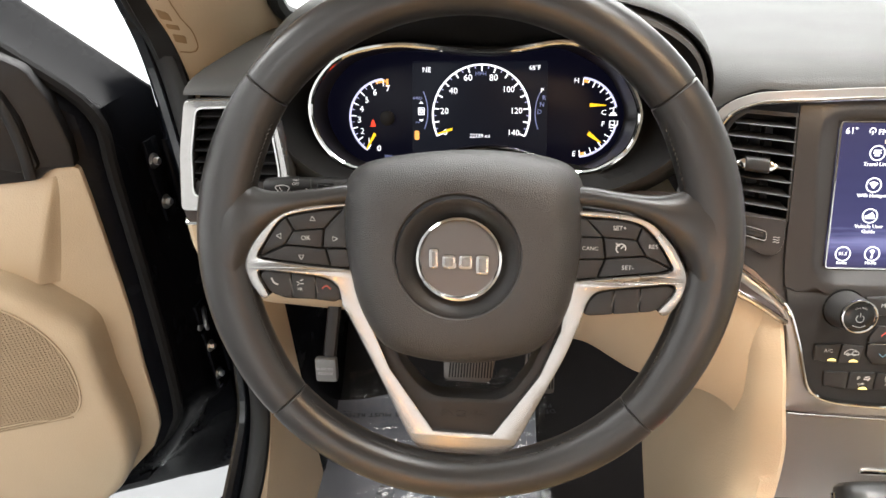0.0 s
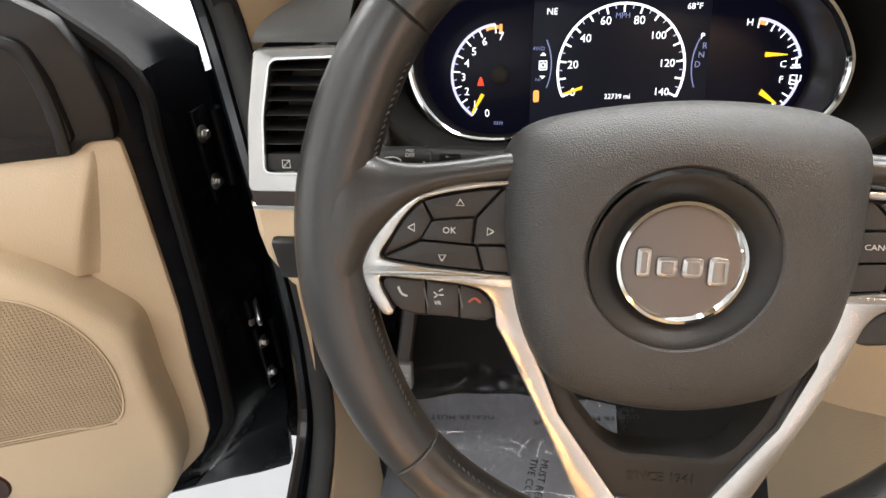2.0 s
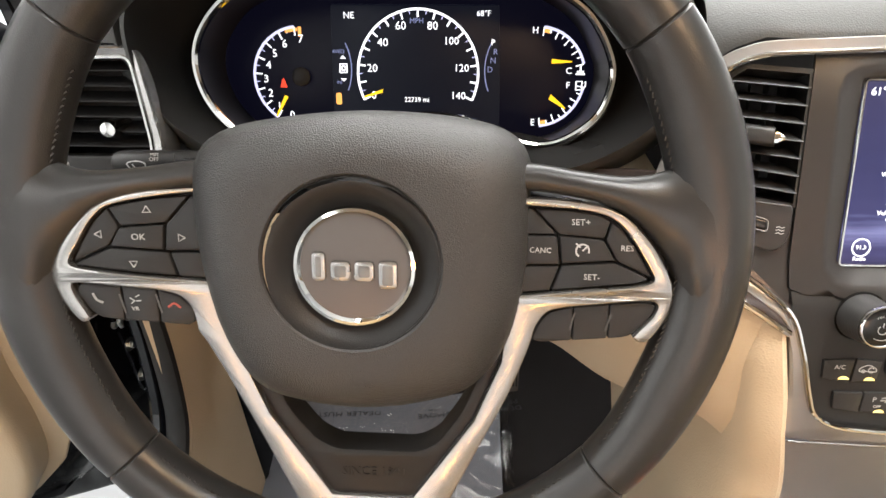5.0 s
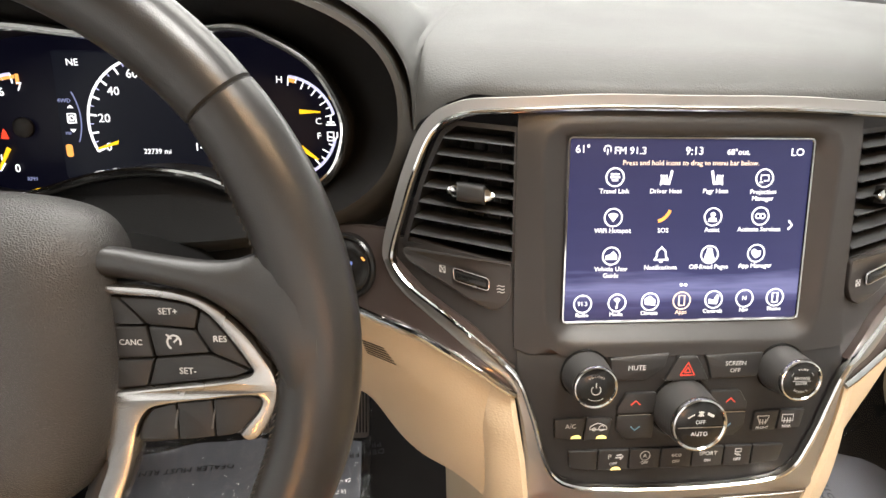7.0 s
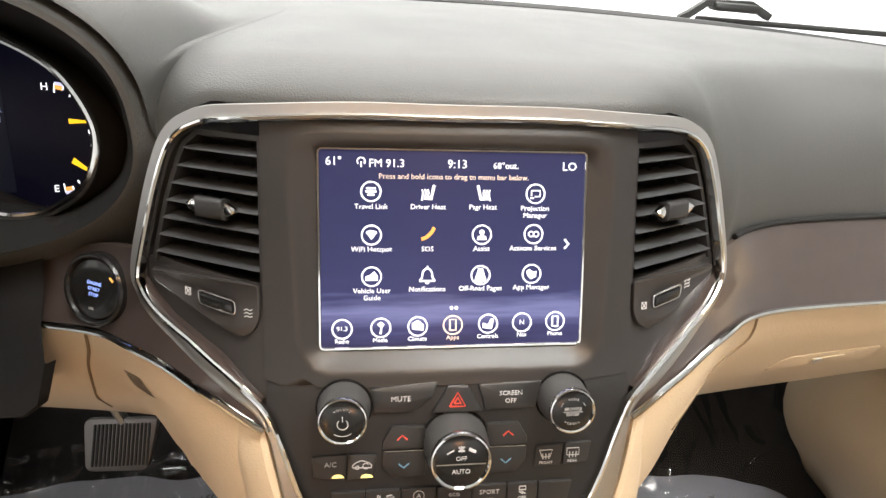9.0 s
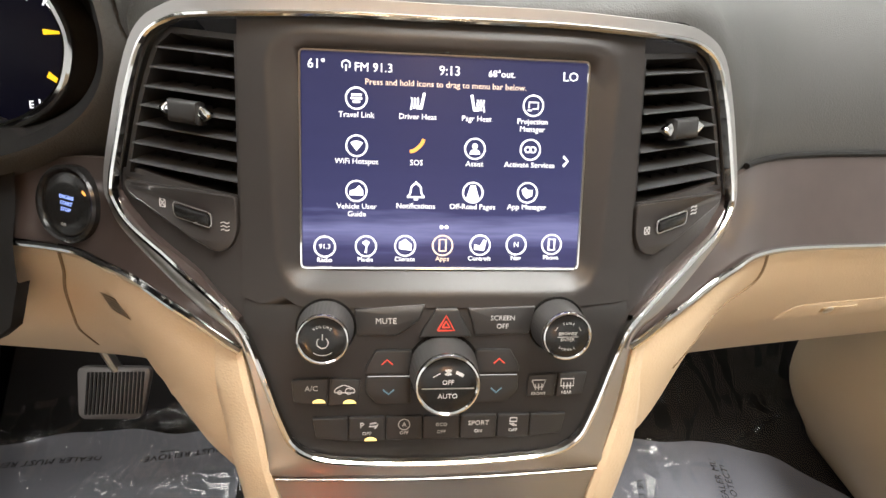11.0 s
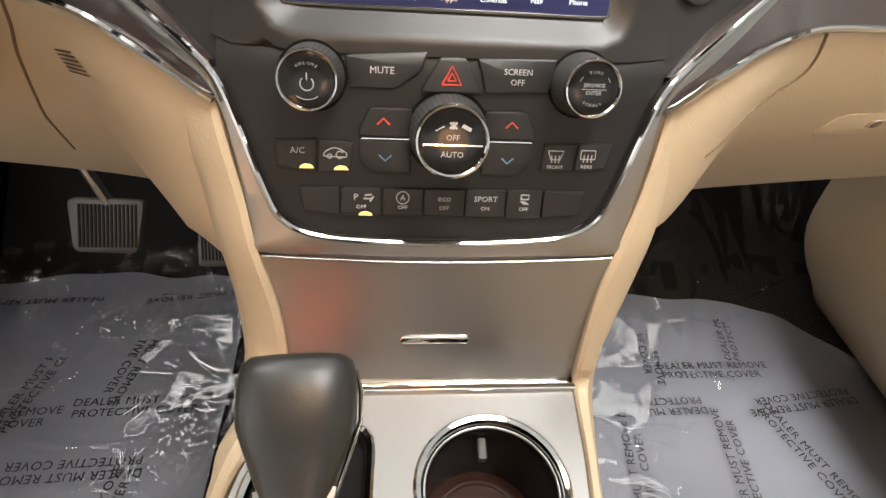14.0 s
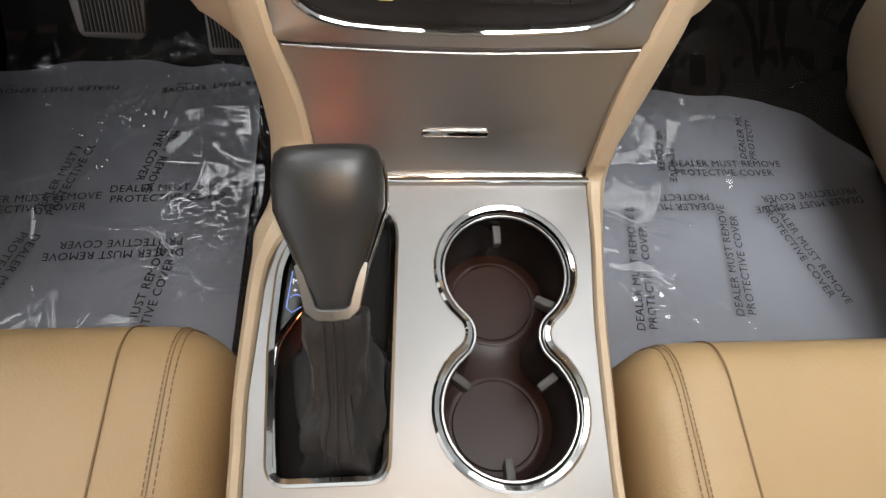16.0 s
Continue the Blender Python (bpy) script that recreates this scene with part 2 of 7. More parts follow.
def rounded(pts, r, seg=4):
    """A polygon with its corners rounded by about r."""
    out = []
    n = len(pts)
    for i in range(n):
        p, q, s = (Vector(pts[j % n]) for j in (i - 1, i, i + 1))
        a = q + (p - q).normalized() * min(r, 0.45 * (p - q).length)
        b = q + (s - q).normalized() * min(r, 0.45 * (s - q).length)
        for k in range(seg + 1):
            t = k / seg
            out.append(tuple((1 - t) ** 2 * a + 2 * t * (1 - t) * q + t * t * b))
    return out


def plate(outline, put, low, high, edge=0.6, bm=None, tilt=None):
    """A plate with a rounded rim: outline in mm on the surface that put(u, v, n) maps, between the heights low and high."""
    bm = bm or bmesh.new()
    pts = list(outline)
    if area2(pts) < 0:
        pts.reverse()
    rim, top = inset(pts, edge * 0.35), inset(pts, edge)
    h = (lambda p: tilt(*p)) if tilt else (lambda p: 0.0)
    rings = [[put(*p, low) for p in pts], [put(*p, high - edge + h(p)) for p in pts], [put(*p, high - edge * 0.3 + h(p)) for p in rim], [put(*p, high + h(p)) for p in top]]
    vs = [[bm.verts.new(p) for p in r] for r in rings]
    n = len(pts)
    for a, b in zip(vs, vs[1:]):
        for j in range(n):
            bm.faces.new((a[j], a[(j + 1) % n], b[(j + 1) % n], b[j]))
    for tri3 in tessellate_polygon([[Vector((x, y, 0)) for x, y in top]]):
        if len(set(tri3)) == 3:
            bm.faces.new([vs[-1][i] for i in tri3])
    return bm


def sweep(path, profile, up, closed=False, bm=None, caps=True):
    """Carries a closed profile of (side, up) offsets in metres along a path of points; up: a vector or a function of the index."""
    path = [Vector(p) for p in path]
    n = len(path)
    rows = []
    for i, p in enumerate(path):
        a = path[i - 1] if (closed or i) else p
        b = path[(i + 1) % n] if (closed or i < n - 1) else p
        t = (b - a).normalized()
        u = Vector(up(i) if callable(up) else up)
        s = t.cross(u).normalized()
        w = s.cross(t)
        pr = profile(i) if callable(profile) else profile
        rows.append([p + s * x + w * y for x, y in pr])
    if closed:
        rows.append(rows[0])
    return loft(rows, True, caps and not closed, caps and not closed, bm)


def oval(rx, ry, n=12):
    return [(rx * math.cos(2 * math.pi * k / n), ry * math.sin(2 * math.pi * k / n)) for k in range(n)]


def lathe(profile, m, seg=40, bm=None, cap=True):
    """Turns a profile of (radius, height) in mm about the z axis of m."""
    rows = [[m @ Vector((r / 1000 * math.cos(2 * math.pi * k / seg), r / 1000 * math.sin(2 * math.pi * k / seg), h / 1000)) for k in range(seg)] for r, h in profile]
    return loft(rows, True, False, cap, bm)


def box(m, sx, sy, sz, edge=0.0, bm=None, seg=2):
    """A block of sx x sy x sz metres about the middle of m, with rounded edges."""
    tmp = bmesh.new()
    bmesh.ops.create_cube(tmp, size=1, matrix=Matrix.Diagonal((sx, sy, sz, 1)))
    if edge:
        bmesh.ops.bevel(tmp, geom=tmp.edges[:], offset=edge, segments=seg, affect="EDGES", profile=0.5)
    tmp.transform(m)
    if bm is None:
        return tmp
    me = bpy.data.meshes.new("tmp")
    tmp.to_mesh(me)
    tmp.free()
    bm.from_mesh(me)
    bpy.data.meshes.remove(me)
    return bm


def frame_of(put, u, v, n=0.0):
    """The pose of a tile that lies on the surface put at (u, v), raised by n: x to the right, y up the surface, z out of it."""
    o = put(u, v, n)
    x = (put(u + 1, v, n) - put(u - 1, v, n)).normalized()
    y = (put(u, v + 1, n) - put(u, v - 1, n))
    z = x.cross(y).normalized()
    y = z.cross(x)
    m = Matrix((x, y, z)).transposed().to_4x4()
    m.translation = o
    return m


def lettering(words, size, m, mat, parent, name="lettering", align="CENTER", spacing=1.0, stretch=1.0, depth=0.00015):
    """Words in Blender's own font as a mesh, size in mm."""
    cu = bpy.data.curves.new(name, "FONT")
    cu.body, cu.align_x, cu.align_y, cu.size, cu.space_character = words, align, "CENTER", size / 1000, spacing
    cu.extrude = depth
    cu.resolution_u = 2
    ob = new(name + "_tmp", cu)
    bpy.context.view_layer.update()
    me = bpy.data.meshes.new_from_object(ob.evaluated_get(bpy.context.evaluated_depsgraph_get()))
    bpy.data.objects.remove(ob)
    bpy.data.curves.remove(cu)
    bm = bmesh.new()
    bm.from_mesh(me)
    bpy.data.meshes.remove(me)
    bm.transform(m @ Matrix.Diagonal((stretch, 1, 1, 1)))
    return part(name, bm, mat, parent)


def strokes(lines, width, put, n, bm=None, thick=0.25):
    """Thin raised bars along polylines (mm) on a surface: the marks of printed symbols."""
    bm = bm or bmesh.new()
    for ln in lines:
        pts = [put(u, v, n) for u, v in ln]
        f = frame_of(put, *ln[0], n)
        zup = f.to_3x3() @ Vector((0, 0, 1))
        w, h = width / 2000, thick / 1000
        sweep(pts, [(-w, 0), (w, 0), (w, h), (-w, h)], zup, bm=bm)
    return bm


def line(*pts):
    """A line through points (x, z), as a function of x."""
    xs, zs = [p[0] for p in pts], [p[1] for p in pts]
    return lambda x: float(np.interp(x, xs, zs))


def arc(cx, cy, r, a0, a1, n=24):
    return [(cx + r * math.cos(radians(a0 + (a1 - a0) * k / n)), cy + r * math.sin(radians(a0 + (a1 - a0) * k / n))) for k in range(n + 1)]


def rect(cx, cy, w, h):
    return [(cx - w / 2, cy - h / 2), (cx + w / 2, cy - h / 2), (cx + w / 2, cy + h / 2), (cx - w / 2, cy + h / 2)]


# ---- the surfaces on which things are laid out, in mm ----
STACK_Z = (0.80, 0.86, 0.885, 0.935, 1.004, 1.063, 1.106, 1.129, 1.245, 1.29)
STACK_Y = (0.366, 0.370, 0.372, 0.380, 0.393, 0.410, 0.426, 0.444, 0.493, 0.513)


def setback(x):
    a = abs(x)
    return 0.0 if a < 0.1 else 3.5 * (a - 0.1) ** 2 if a < 0.22 else 0.0504 + 0.12 * (a - 0.22) + 0.0288 * (1 - math.exp(-(a - 0.22) / 0.04))


def face(x, z, n=0.0):
    """The dashboard's raked front: x across, z up, n out of it towards the seats."""
    x, z = x / 1000, z / 1000
    y = float(np.interp(z, STACK_Z, STACK_Y)) + setback(x)
    dz = (float(np.interp(z + 0.012, STACK_Z, STACK_Y)) - float(np.interp(z - 0.012, STACK_Z, STACK_Y))) / 0.024
    dx = (setback(x + 0.003) - setback(x - 0.003)) / 0.006
    k = n / 1000 / math.sqrt(1 + dz * dz + dx * dx)
    return Vector((x + dx * k, y - k, z + dz * k))


def tilted(o, rake):
    s, c = math.sin(radians(rake)), math.cos(radians(rake))
    return lambda u, v, n=0.0: Vector((o[0] + u / 1000, o[1] + (v * s - n * c) / 1000, o[2] + (v * c + n * s) / 1000))


on_wheel = tilted((-0.405, 0.334, 1.208), 20)
on_gauges = tilted((-0.430, 0.607, 1.235), 18)
on_screen = tilted((0.0, 0.4705, 1.187), 22.9)


def on_console(x, y, n=0.0):
    return Vector((x / 1000, 0.30 + y / 1000 - 0.03 * n / 1000, 0.882 + 0.03 * y / 1000 + n / 1000))

# ---- the showroom and the car's shell ----
def slab(name, x0, x1, y0, y1, z0, z1, mat, label, category, edge=0.0):
    m = Matrix.Translation(((x0 + x1) / 2, (y0 + y1) / 2, (z0 + z1) / 2))
    return solo(name, box(m, x1 - x0, y1 - y0, z1 - z0, edge), mat, label, category, "structure")


slab("ground", -6, 6, -6, 6, -0.1, 0, GROUND, "pale polished concrete showroom floor beside the car", "floor")
slab("wall_north", -6, 6, 5.0, 5.2, 0, 4, WALLPAINT, "plain white showroom wall in front of the car", "wall")
slab("wall_south", -6, 6, -6.2, -6, 0, 4, WALLPAINT, "plain white showroom wall behind the car", "wall")
slab("wall_west", -6.2, -6, -6, 6, 0, 4, WALLPAINT, "plain white showroom wall beside the car", "wall")
slab("wall_east", 6, 6.2, -6, 6, 0, 4, WALLPAINT, "plain white showroom wall on the passenger side", "wall")
slab("ceiling", -6, 6, -6, 6, 4.0, 4.2, WALLPAINT, "plain white showroom ceiling", "ceiling")


def cabin_floor():
    rows = []
    for y, z in ((-1.3, 0.44), (0.2, 0.44), (0.70, 0.44), (0.80, 0.455), (0.90, 0.50), (1.02, 0.60), (1.12, 0.76), (1.16, 1.0), (1.16, 1.20)):
        rows.append([Vector((x, y, z)) for x in np.linspace(-0.735, 0.89, 14)])
    return loft(rows)


solo("floor", cabin_floor(), CARPET, "black carpet on the car's cabin floor", "carpet", "structure")
slab("wall_cabin_rear", -0.80, 0.95, -1.36, -1.30, 0.40, 0.96, HEADLINER, "plain beige partition behind the seats", "wall")
slab("wall_cabin_passenger", 0.89, 0.95, -1.3, 1.16, 0.40, 1.10, BEIGE, "beige trimmed passenger side of the cabin", "wall")


def roof():
    rows = []
    for y, z in ((-1.36, 1.62), (-0.9, 1.72), (-0.3, 1.76), (0.12, 1.74), (0.16, 1.76), (-0.3, 1.80), (-1.36, 1.66)):
        rows.append([Vector((x, y, z - 0.05 * (x / 0.75) ** 4)) for x in np.linspace(-0.68, 0.72, 12)])
    return loft(rows)


solo("roof", roof(), HEADLINER, "pale headliner of the car's roof", "roof", "structure")


def windshield():
    rows = []
    for k in range(7):
        t = k / 6
        rows.append([Vector((x * (1 - 0.12 * t), 1.08 - 0.92 * t - 0.10 * (x / 0.75) ** 2 * (1 - 0.5 * t), 1.270 - 0.028 * (x / 0.75) ** 2 + 0.48 * t + 0.03 * math.sin(math.pi * t))) for x in np.linspace(-0.74, 0.80, 14)])
    return loft(rows)


glass = solo("windshield", windshield(), GLASS, "clear windshield glass above the dashboard", "windshield", "structure")
if sum(p.normal.y for p in glass.data.polygons) > 0:
    glass.data.flip_normals()
glass.visible_shadow = False
solo("cowl", sweep([Vector((x, 1.085 - 0.10 * (x / 0.75) ** 2, 1.266 - 0.028 * (x / 0.75) ** 2)) for x in np.linspace(-0.74, 0.82, 20)], oval(0.016, 0.012, 10), (0, 0, 1)),
     RUBBER, "black rubber seal at the windshield's base", "seal", "structure")

# ---- wiper at the windshield's base, outside ----
wiper = thing("windshield_wiper", (0.50, 1.13, 1.26), "black windshield wiper arm parked at the glass base", "wiper")
part("arm", sweep([(0.46, 1.13, 1.258), (0.475, 1.13, 1.266), (0.50, 1.13, 1.284), (0.58, 1.13, 1.285), (0.62, 1.13, 1.266)], [(-0.007, -0.005), (0.007, -0.005), (0.006, 0.006), (-0.006, 0.006)], (0, 0, 1)), PLASTIC, wiper)
part("blade", box(pose(0.80, 1.135, 1.250, 0, 1.5, -3), 0.60, 0.012, 0.009, 0.003), RUBBER, wiper)
part("pivot_cap", box(pose(0.550, 1.128, 1.280, 0, 2, 0), 0.080, 0.03, 0.014, 0.005), PLASTIC, wiper)

# ---- pillar, kick panel and seal on the driver's side ----
pillar = thing("windshield_pillar", (-0.74, 0.80, 1.15), "beige trimmed windshield pillar with a small slotted grille", "pillar", kind="structure")


IN_EDGE = smooth_path([(-0.757, 0.70, 1.19), (-0.752, 0.68, 1.245), (-0.746, 0.65, 1.29), (-0.744, 0.62, 1.33), (-0.715, 0.50, 1.47), (-0.64, 0.28, 1.70)], 5)
GLASS_EDGE = smooth_path([(-0.76, 0.93, 1.17), (-0.70, 0.89, 1.222), (-0.66, 0.85, 1.266), (-0.657, 0.75, 1.31), (-0.61, 0.60, 1.46), (-0.55, 0.40, 1.70)], 5)
SEAL_EDGE = smooth_path([(-0.797, 0.71, 1.14), (-0.795, 0.70, 1.215), (-0.780, 0.665, 1.28), (-0.765, 0.62, 1.33), (-0.725, 0.50, 1.47), (-0.66, 0.28, 1.70)], 5)


def pillar_trim():
    rows = []
    for a, b in zip(IN_EDGE, GLASS_EDGE):
        a, b = Vector(a), Vector(b)
        rows.append([a + Vector((0, 0.02, 0))] + [a.lerp(b, t) + Vector((0.012, -0.020, 0.0)) * math.sin(math.pi * t) for t in (0, 0.15, 0.35, 0.6, 0.85, 1)] + [b + Vector((0.0, 0.03, 0))])
    return loft(rows)


part("trim", pillar_trim(), BEIGE, pillar)
part("outer_post", loft([[Vector(c) + Vector((-0.004, 0.20, 0)), Vector(c), (Vector(c) * 0.6 + Vector(a) * 0.4) + Vector((0, -0.012, 0)), Vector(a) + Vector((0, -0.002, 0)), Vector(a) + Vector((0, 0.05, 0))] for a, c in zip(IN_EDGE, SEAL_EDGE)]), RUBBER, pillar, "black rubber door seal")
def on_pillar(u, v, n=0.0):
    """The pillar's inner face: u across from the door seal (150 mm wide), v up along it (60 mm for each step of its edge curve)."""
    f, k = u / 150, min(24.99, max(0.0, v / 12))
    i, t = int(k), k - int(k)
    a = Vector(IN_EDGE[i]).lerp(Vector(IN_EDGE[i + 1]), t)
    b = Vector(GLASS_EDGE[i]).lerp(Vector(GLASS_EDGE[i + 1]), t)
    return a.lerp(b, f) + Vector((0.012, -0.020, 0)) * math.sin(math.pi * f) + Vector((0.25, -0.93, 0.25)) * n / 1000


# Brown for the grille's openings and outline; their shade is put into the colour.
SLOT = material("shaded_grille_brown", (0.26, 0.17, 0.085), 0.7)
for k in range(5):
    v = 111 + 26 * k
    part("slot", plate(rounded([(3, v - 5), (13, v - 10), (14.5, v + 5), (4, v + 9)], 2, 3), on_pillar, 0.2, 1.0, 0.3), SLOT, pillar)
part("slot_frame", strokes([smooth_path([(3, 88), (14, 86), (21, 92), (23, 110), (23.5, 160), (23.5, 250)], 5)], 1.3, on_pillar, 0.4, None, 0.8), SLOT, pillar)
part("glass_seal", sweep([Vector(p) + Vector((0.006, 0.0, 0.0)) for p in GLASS_EDGE], oval(0.011, 0.011, 8), (0, -1, 0.2)), RUBBER, pillar, "black rubber glass seal")

solo("hinge_pillar", box(pose(-0.728, 0.905, 0.79), 0.075, 0.41, 0.85, 0.015), JAMB, "glossy black painted hinge pillar of the car body", "body panel", "structure")
def fender_end():
    rows = []
    for y, dx in ((0.83, 0.0), (0.835, 0.012), (1.10, 0.03)):
        rows.append([Vector((-1.05 + dx, y, 0.40)), Vector((-1.05 + dx, y, 0.90)), Vector((-1.00 + dx, y, 1.05)), Vector((-0.90 + dx, y, 1.145)), Vector((-0.84, y, 1.165)), Vector((-0.70, y, 1.19)), Vector((-0.70, y, 0.40))])
    return loft(rows, False, True)


solo("fender_end", fender_end(), JAMB, "black painted body panel behind the open door", "body panel", "structure")
solo("sill", box(pose(-0.785, 0.02, 0.47), 0.10, 1.15, 0.18, 0.025), PAINT, "glossy black painted door sill", "sill", "structure")
solo("door_seal", sweep(smooth_path([(-0.748, 0.53, 1.47), (-0.768, 0.63, 1.34), (-0.768, 0.675, 1.25), (-0.736, 0.628, 1.10), (-0.721, 0.612, 0.95), (-0.719, 0.600, 0.83), (-0.719, 0.575, 0.745), (-0.723, 0.51, 0.675), (-0.735, 0.42, 0.62), (-0.740, 0.25, 0.585), (-0.745, -0.4, 0.57)], 6), oval(0.011, 0.016, 10), (-1, 0.3, 0)), RUBBER,
     "black rubber seal round the driver's door opening", "seal", "structure")
solo("sill_guard", sweep(smooth_path([(-0.742, 0.54, 1.47), (-0.775, 0.64, 1.34), (-0.790, 0.69, 1.25), (-0.762, 0.650, 1.1), (-0.748, 0.636, 0.95), (-0.744, 0.618, 0.83), (-0.746, 0.592, 0.745), (-0.752, 0.525, 0.68), (-0.758, 0.43, 0.62), (-0.765, 0.25, 0.585), (-0.765, -0.4, 0.575)], 6), oval(0.018, 0.012, 10), (-1, 0.3, 0)), PAINT,
     "glossy black painted edge of the door opening", "body panel", "structure")


def flange():
    """The painted strip of the body between the seal and the outer edge of the door opening."""
    inner = smooth_path([(-0.722, 0.535, 1.47), (-0.748, 0.63, 1.34), (-0.757, 0.68, 1.25), (-0.740, 0.64, 1.10), (-0.729, 0.627, 0.95), (-0.729, 0.615, 0.83), (-0.729, 0.590, 0.742), (-0.731, 0.52, 0.665), (-0.735, 0.42, 0.61), (-0.740, 0.25, 0.575), (-0.745, -0.4, 0.56)], 4)
    outer = smooth_path([(-0.742, 0.56, 1.47), (-0.775, 0.66, 1.34), (-0.785, 0.71, 1.25), (-0.762, 0.67, 1.10), (-0.748, 0.656, 0.95), (-0.744, 0.638, 0.83), (-0.746, 0.612, 0.742), (-0.752, 0.54, 0.665), (-0.758, 0.43, 0.61), (-0.765, 0.25, 0.575), (-0.765, -0.4, 0.56)], 4)
    back = [Vector(p) + Vector((0, 0.03, -0.03)) for p in outer]
    return loft([[Vector(p) for p in inner], [Vector(p) for p in outer], back])


solo("door_flange", flange(), PAINT, "black painted flange of the driver's door opening", "body panel", "structure")


def kick_panel():
    edge = line((0.45, 0.36), (0.60, 0.45), (0.684, 0.518), (0.735, 0.572), (0.815, 0.590), (0.904, 0.594), (1.10, 0.60))
    rows = []
    for dy, x in ((0.0, -0.722), (0.012, -0.708), (0.05, -0.702), (0.22, -0.70), (0.52, -0.70)):
        rows.append([Vector((x + 0.01 * (1.1 - z), edge(z) + dy, z)) for z in np.linspace(1.08, 0.45, 18)])
    return loft(rows)


solo("kick_panel", kick_panel(), BEIGE, "beige plastic kick panel beside the driver's footwell", "trim panel", "structure")


def passenger_kick():
    """The bulged lower door panel; its front end is rounded and stops short of the toe board."""
    inner = line(*smooth_path([(0, 0.71), (0.3, 0.688), (0.58, 0.676), (0.70, 0.684), (0.82, 0.722), (0.92, 0.768), (1.0, 0.800)], 6))
    rows = []
    for k in range(19):
        t = k / 18
        round_off = math.sqrt(max(0.0, 1 - (1 - min(1.0, t / 0.16)) ** 2))
        row = []
        for s in np.linspace(0, 1, 20):
            y = 0.89 - 0.03 * s - 0.72 * t ** 1.6
            x = 0.81 + (inner(s) - 0.81) * round_off
            row.append(Vector((x, y, 1.06 - 0.59 * s)))
        low = row[-1]
        row += [low + Vector((0.02, 0, -0.010)), low + Vector((0.05, 0, -0.012)), Vector((0.89, low.y, low.z))]
        rows.append([Vector((0.89, row[0].y, 1.06))] + row)
    return loft(rows)


slab("passenger_toe_side", 0.80, 0.885, 0.84, 1.14, 0.45, 1.0, CARPET, "black carpeted side of the passenger toe space", "carpet")
solo("passenger_door_panel", passenger_kick(), BEIGE, "beige plastic lower door panel beside the passenger footwell", "door panel", "structure")

# ---- the open driver's door ----
DOOR_TURN = 70
ds, dc = math.sin(radians(DOOR_TURN)), math.cos(radians(DOOR_TURN))


def on_door(u, v, n=0.0):
    return Vector((-0.90 + (u * ds + n * dc) / 1000, 0.66 + (u * dc - n * ds) / 1000, 0.90 + v / 1000))


door = thing("car_door", (-0.87, 0.75, 0.45), "open driver's door, glossy black with a beige inner panel", "car door")
def door_shell():
    rows = []
    edge = line((-385, -150), (-345, -95), (-295, -48), (-253, -27), (-208, -22), (-24, -8), (230, 0), (290, 0))
    far = line((-385, 58), (-350, 68), (-210, 76), (290, 74))
    for v in (-385, -378, -360, -340, -315, -290, -253, -208, -120, -24, 100, 230, 290, 330, 370, 420, 480, 560):
        k = max(0, v - 290)
        a, d = edge(min(v, 290)) - k, far(min(v, 290)) - k
        q = 0.3 if v < -380 else 1.0
        rows.append([on_door(u, v, n) for u, n in ((-660 - k, -3), (a - 30, -3), (a, -3), (a + 0.25 * (d - a), -16 * q), (a + 0.34 * (d - a), -30), (a + 0.60 * (d - a), -84), (d - 4, -108), (d, -118), (d - 14, -128), (-660 - k, -138))])
    for v, back_n, d in ((-400, -40, 56), (-430, -80, 54), (-500, -98, 46), (-518, -106, 40)):
        rows.insert(0, [on_door(u, v, n) for u, n in ((-660, back_n), (-180, back_n), (-150, back_n), (-98, back_n - 1), (-79, back_n - 2), (-25, min(back_n, -88)), (d - 4, -110), (d, -118), (d - 14, -128), (-660, -138))])
    return loft(rows, False, True, True)


part("shell", door_shell(), JAMB, door, "glossy black painted door shell")
part("edge_seal", sweep([on_door(u, v, -12) for u, v in smooth_path([(-250, -398), (-150, -372), (-78, -325), (-24, -268), (-6, -208), (8, -24), (18, 200), (18, 290), (-50, 370), (-150, 470)], 5)], oval(0.009, 0.009, 8), (0.342, -0.94, 0)), LINING, door, "black rubber seal")
PANEL = [(-640, 205), (-123, 219), (-64, 218), (-46, 231), (-13, 229), (-13, 180), (-15, 110), (-17, 42), (-20, -24), (-29, -116), (-34, -208), (-40, -253), (-62, -298), (-112, -345), (-150, -372), (-260, -396), (-640, -404)]
part("inner_panel", plate(rounded(PANEL, 9, 4), on_door, -14, 6, 5), BEIGE, door)
BULGE = smooth_path([(-640, 205), (-300, 178), (-200, 140), (-155, 117), (-120, 88), (-90, 50), (-60, 6), (-58, -40), (-62, -100), (-63, -185), (-72, -258), (-92, -306), (-130, -345), (-200, -372), (-300, -384), (-640, -392)], 5, True)


def lower_bulge():
    """The lower panel swells towards the seat, with a soft rim all round."""
    pts = BULGE if area2(BULGE) > 0 else BULGE[::-1]
    rings = [[on_door(u, v, n) for u, v in inset(pts, g)] for g, n in ((0, 3), (3, 20), (5, 40), (8, 51), (12, 57.5), (18, 61), (27, 62))]
    return loft(rings, True, False, True)


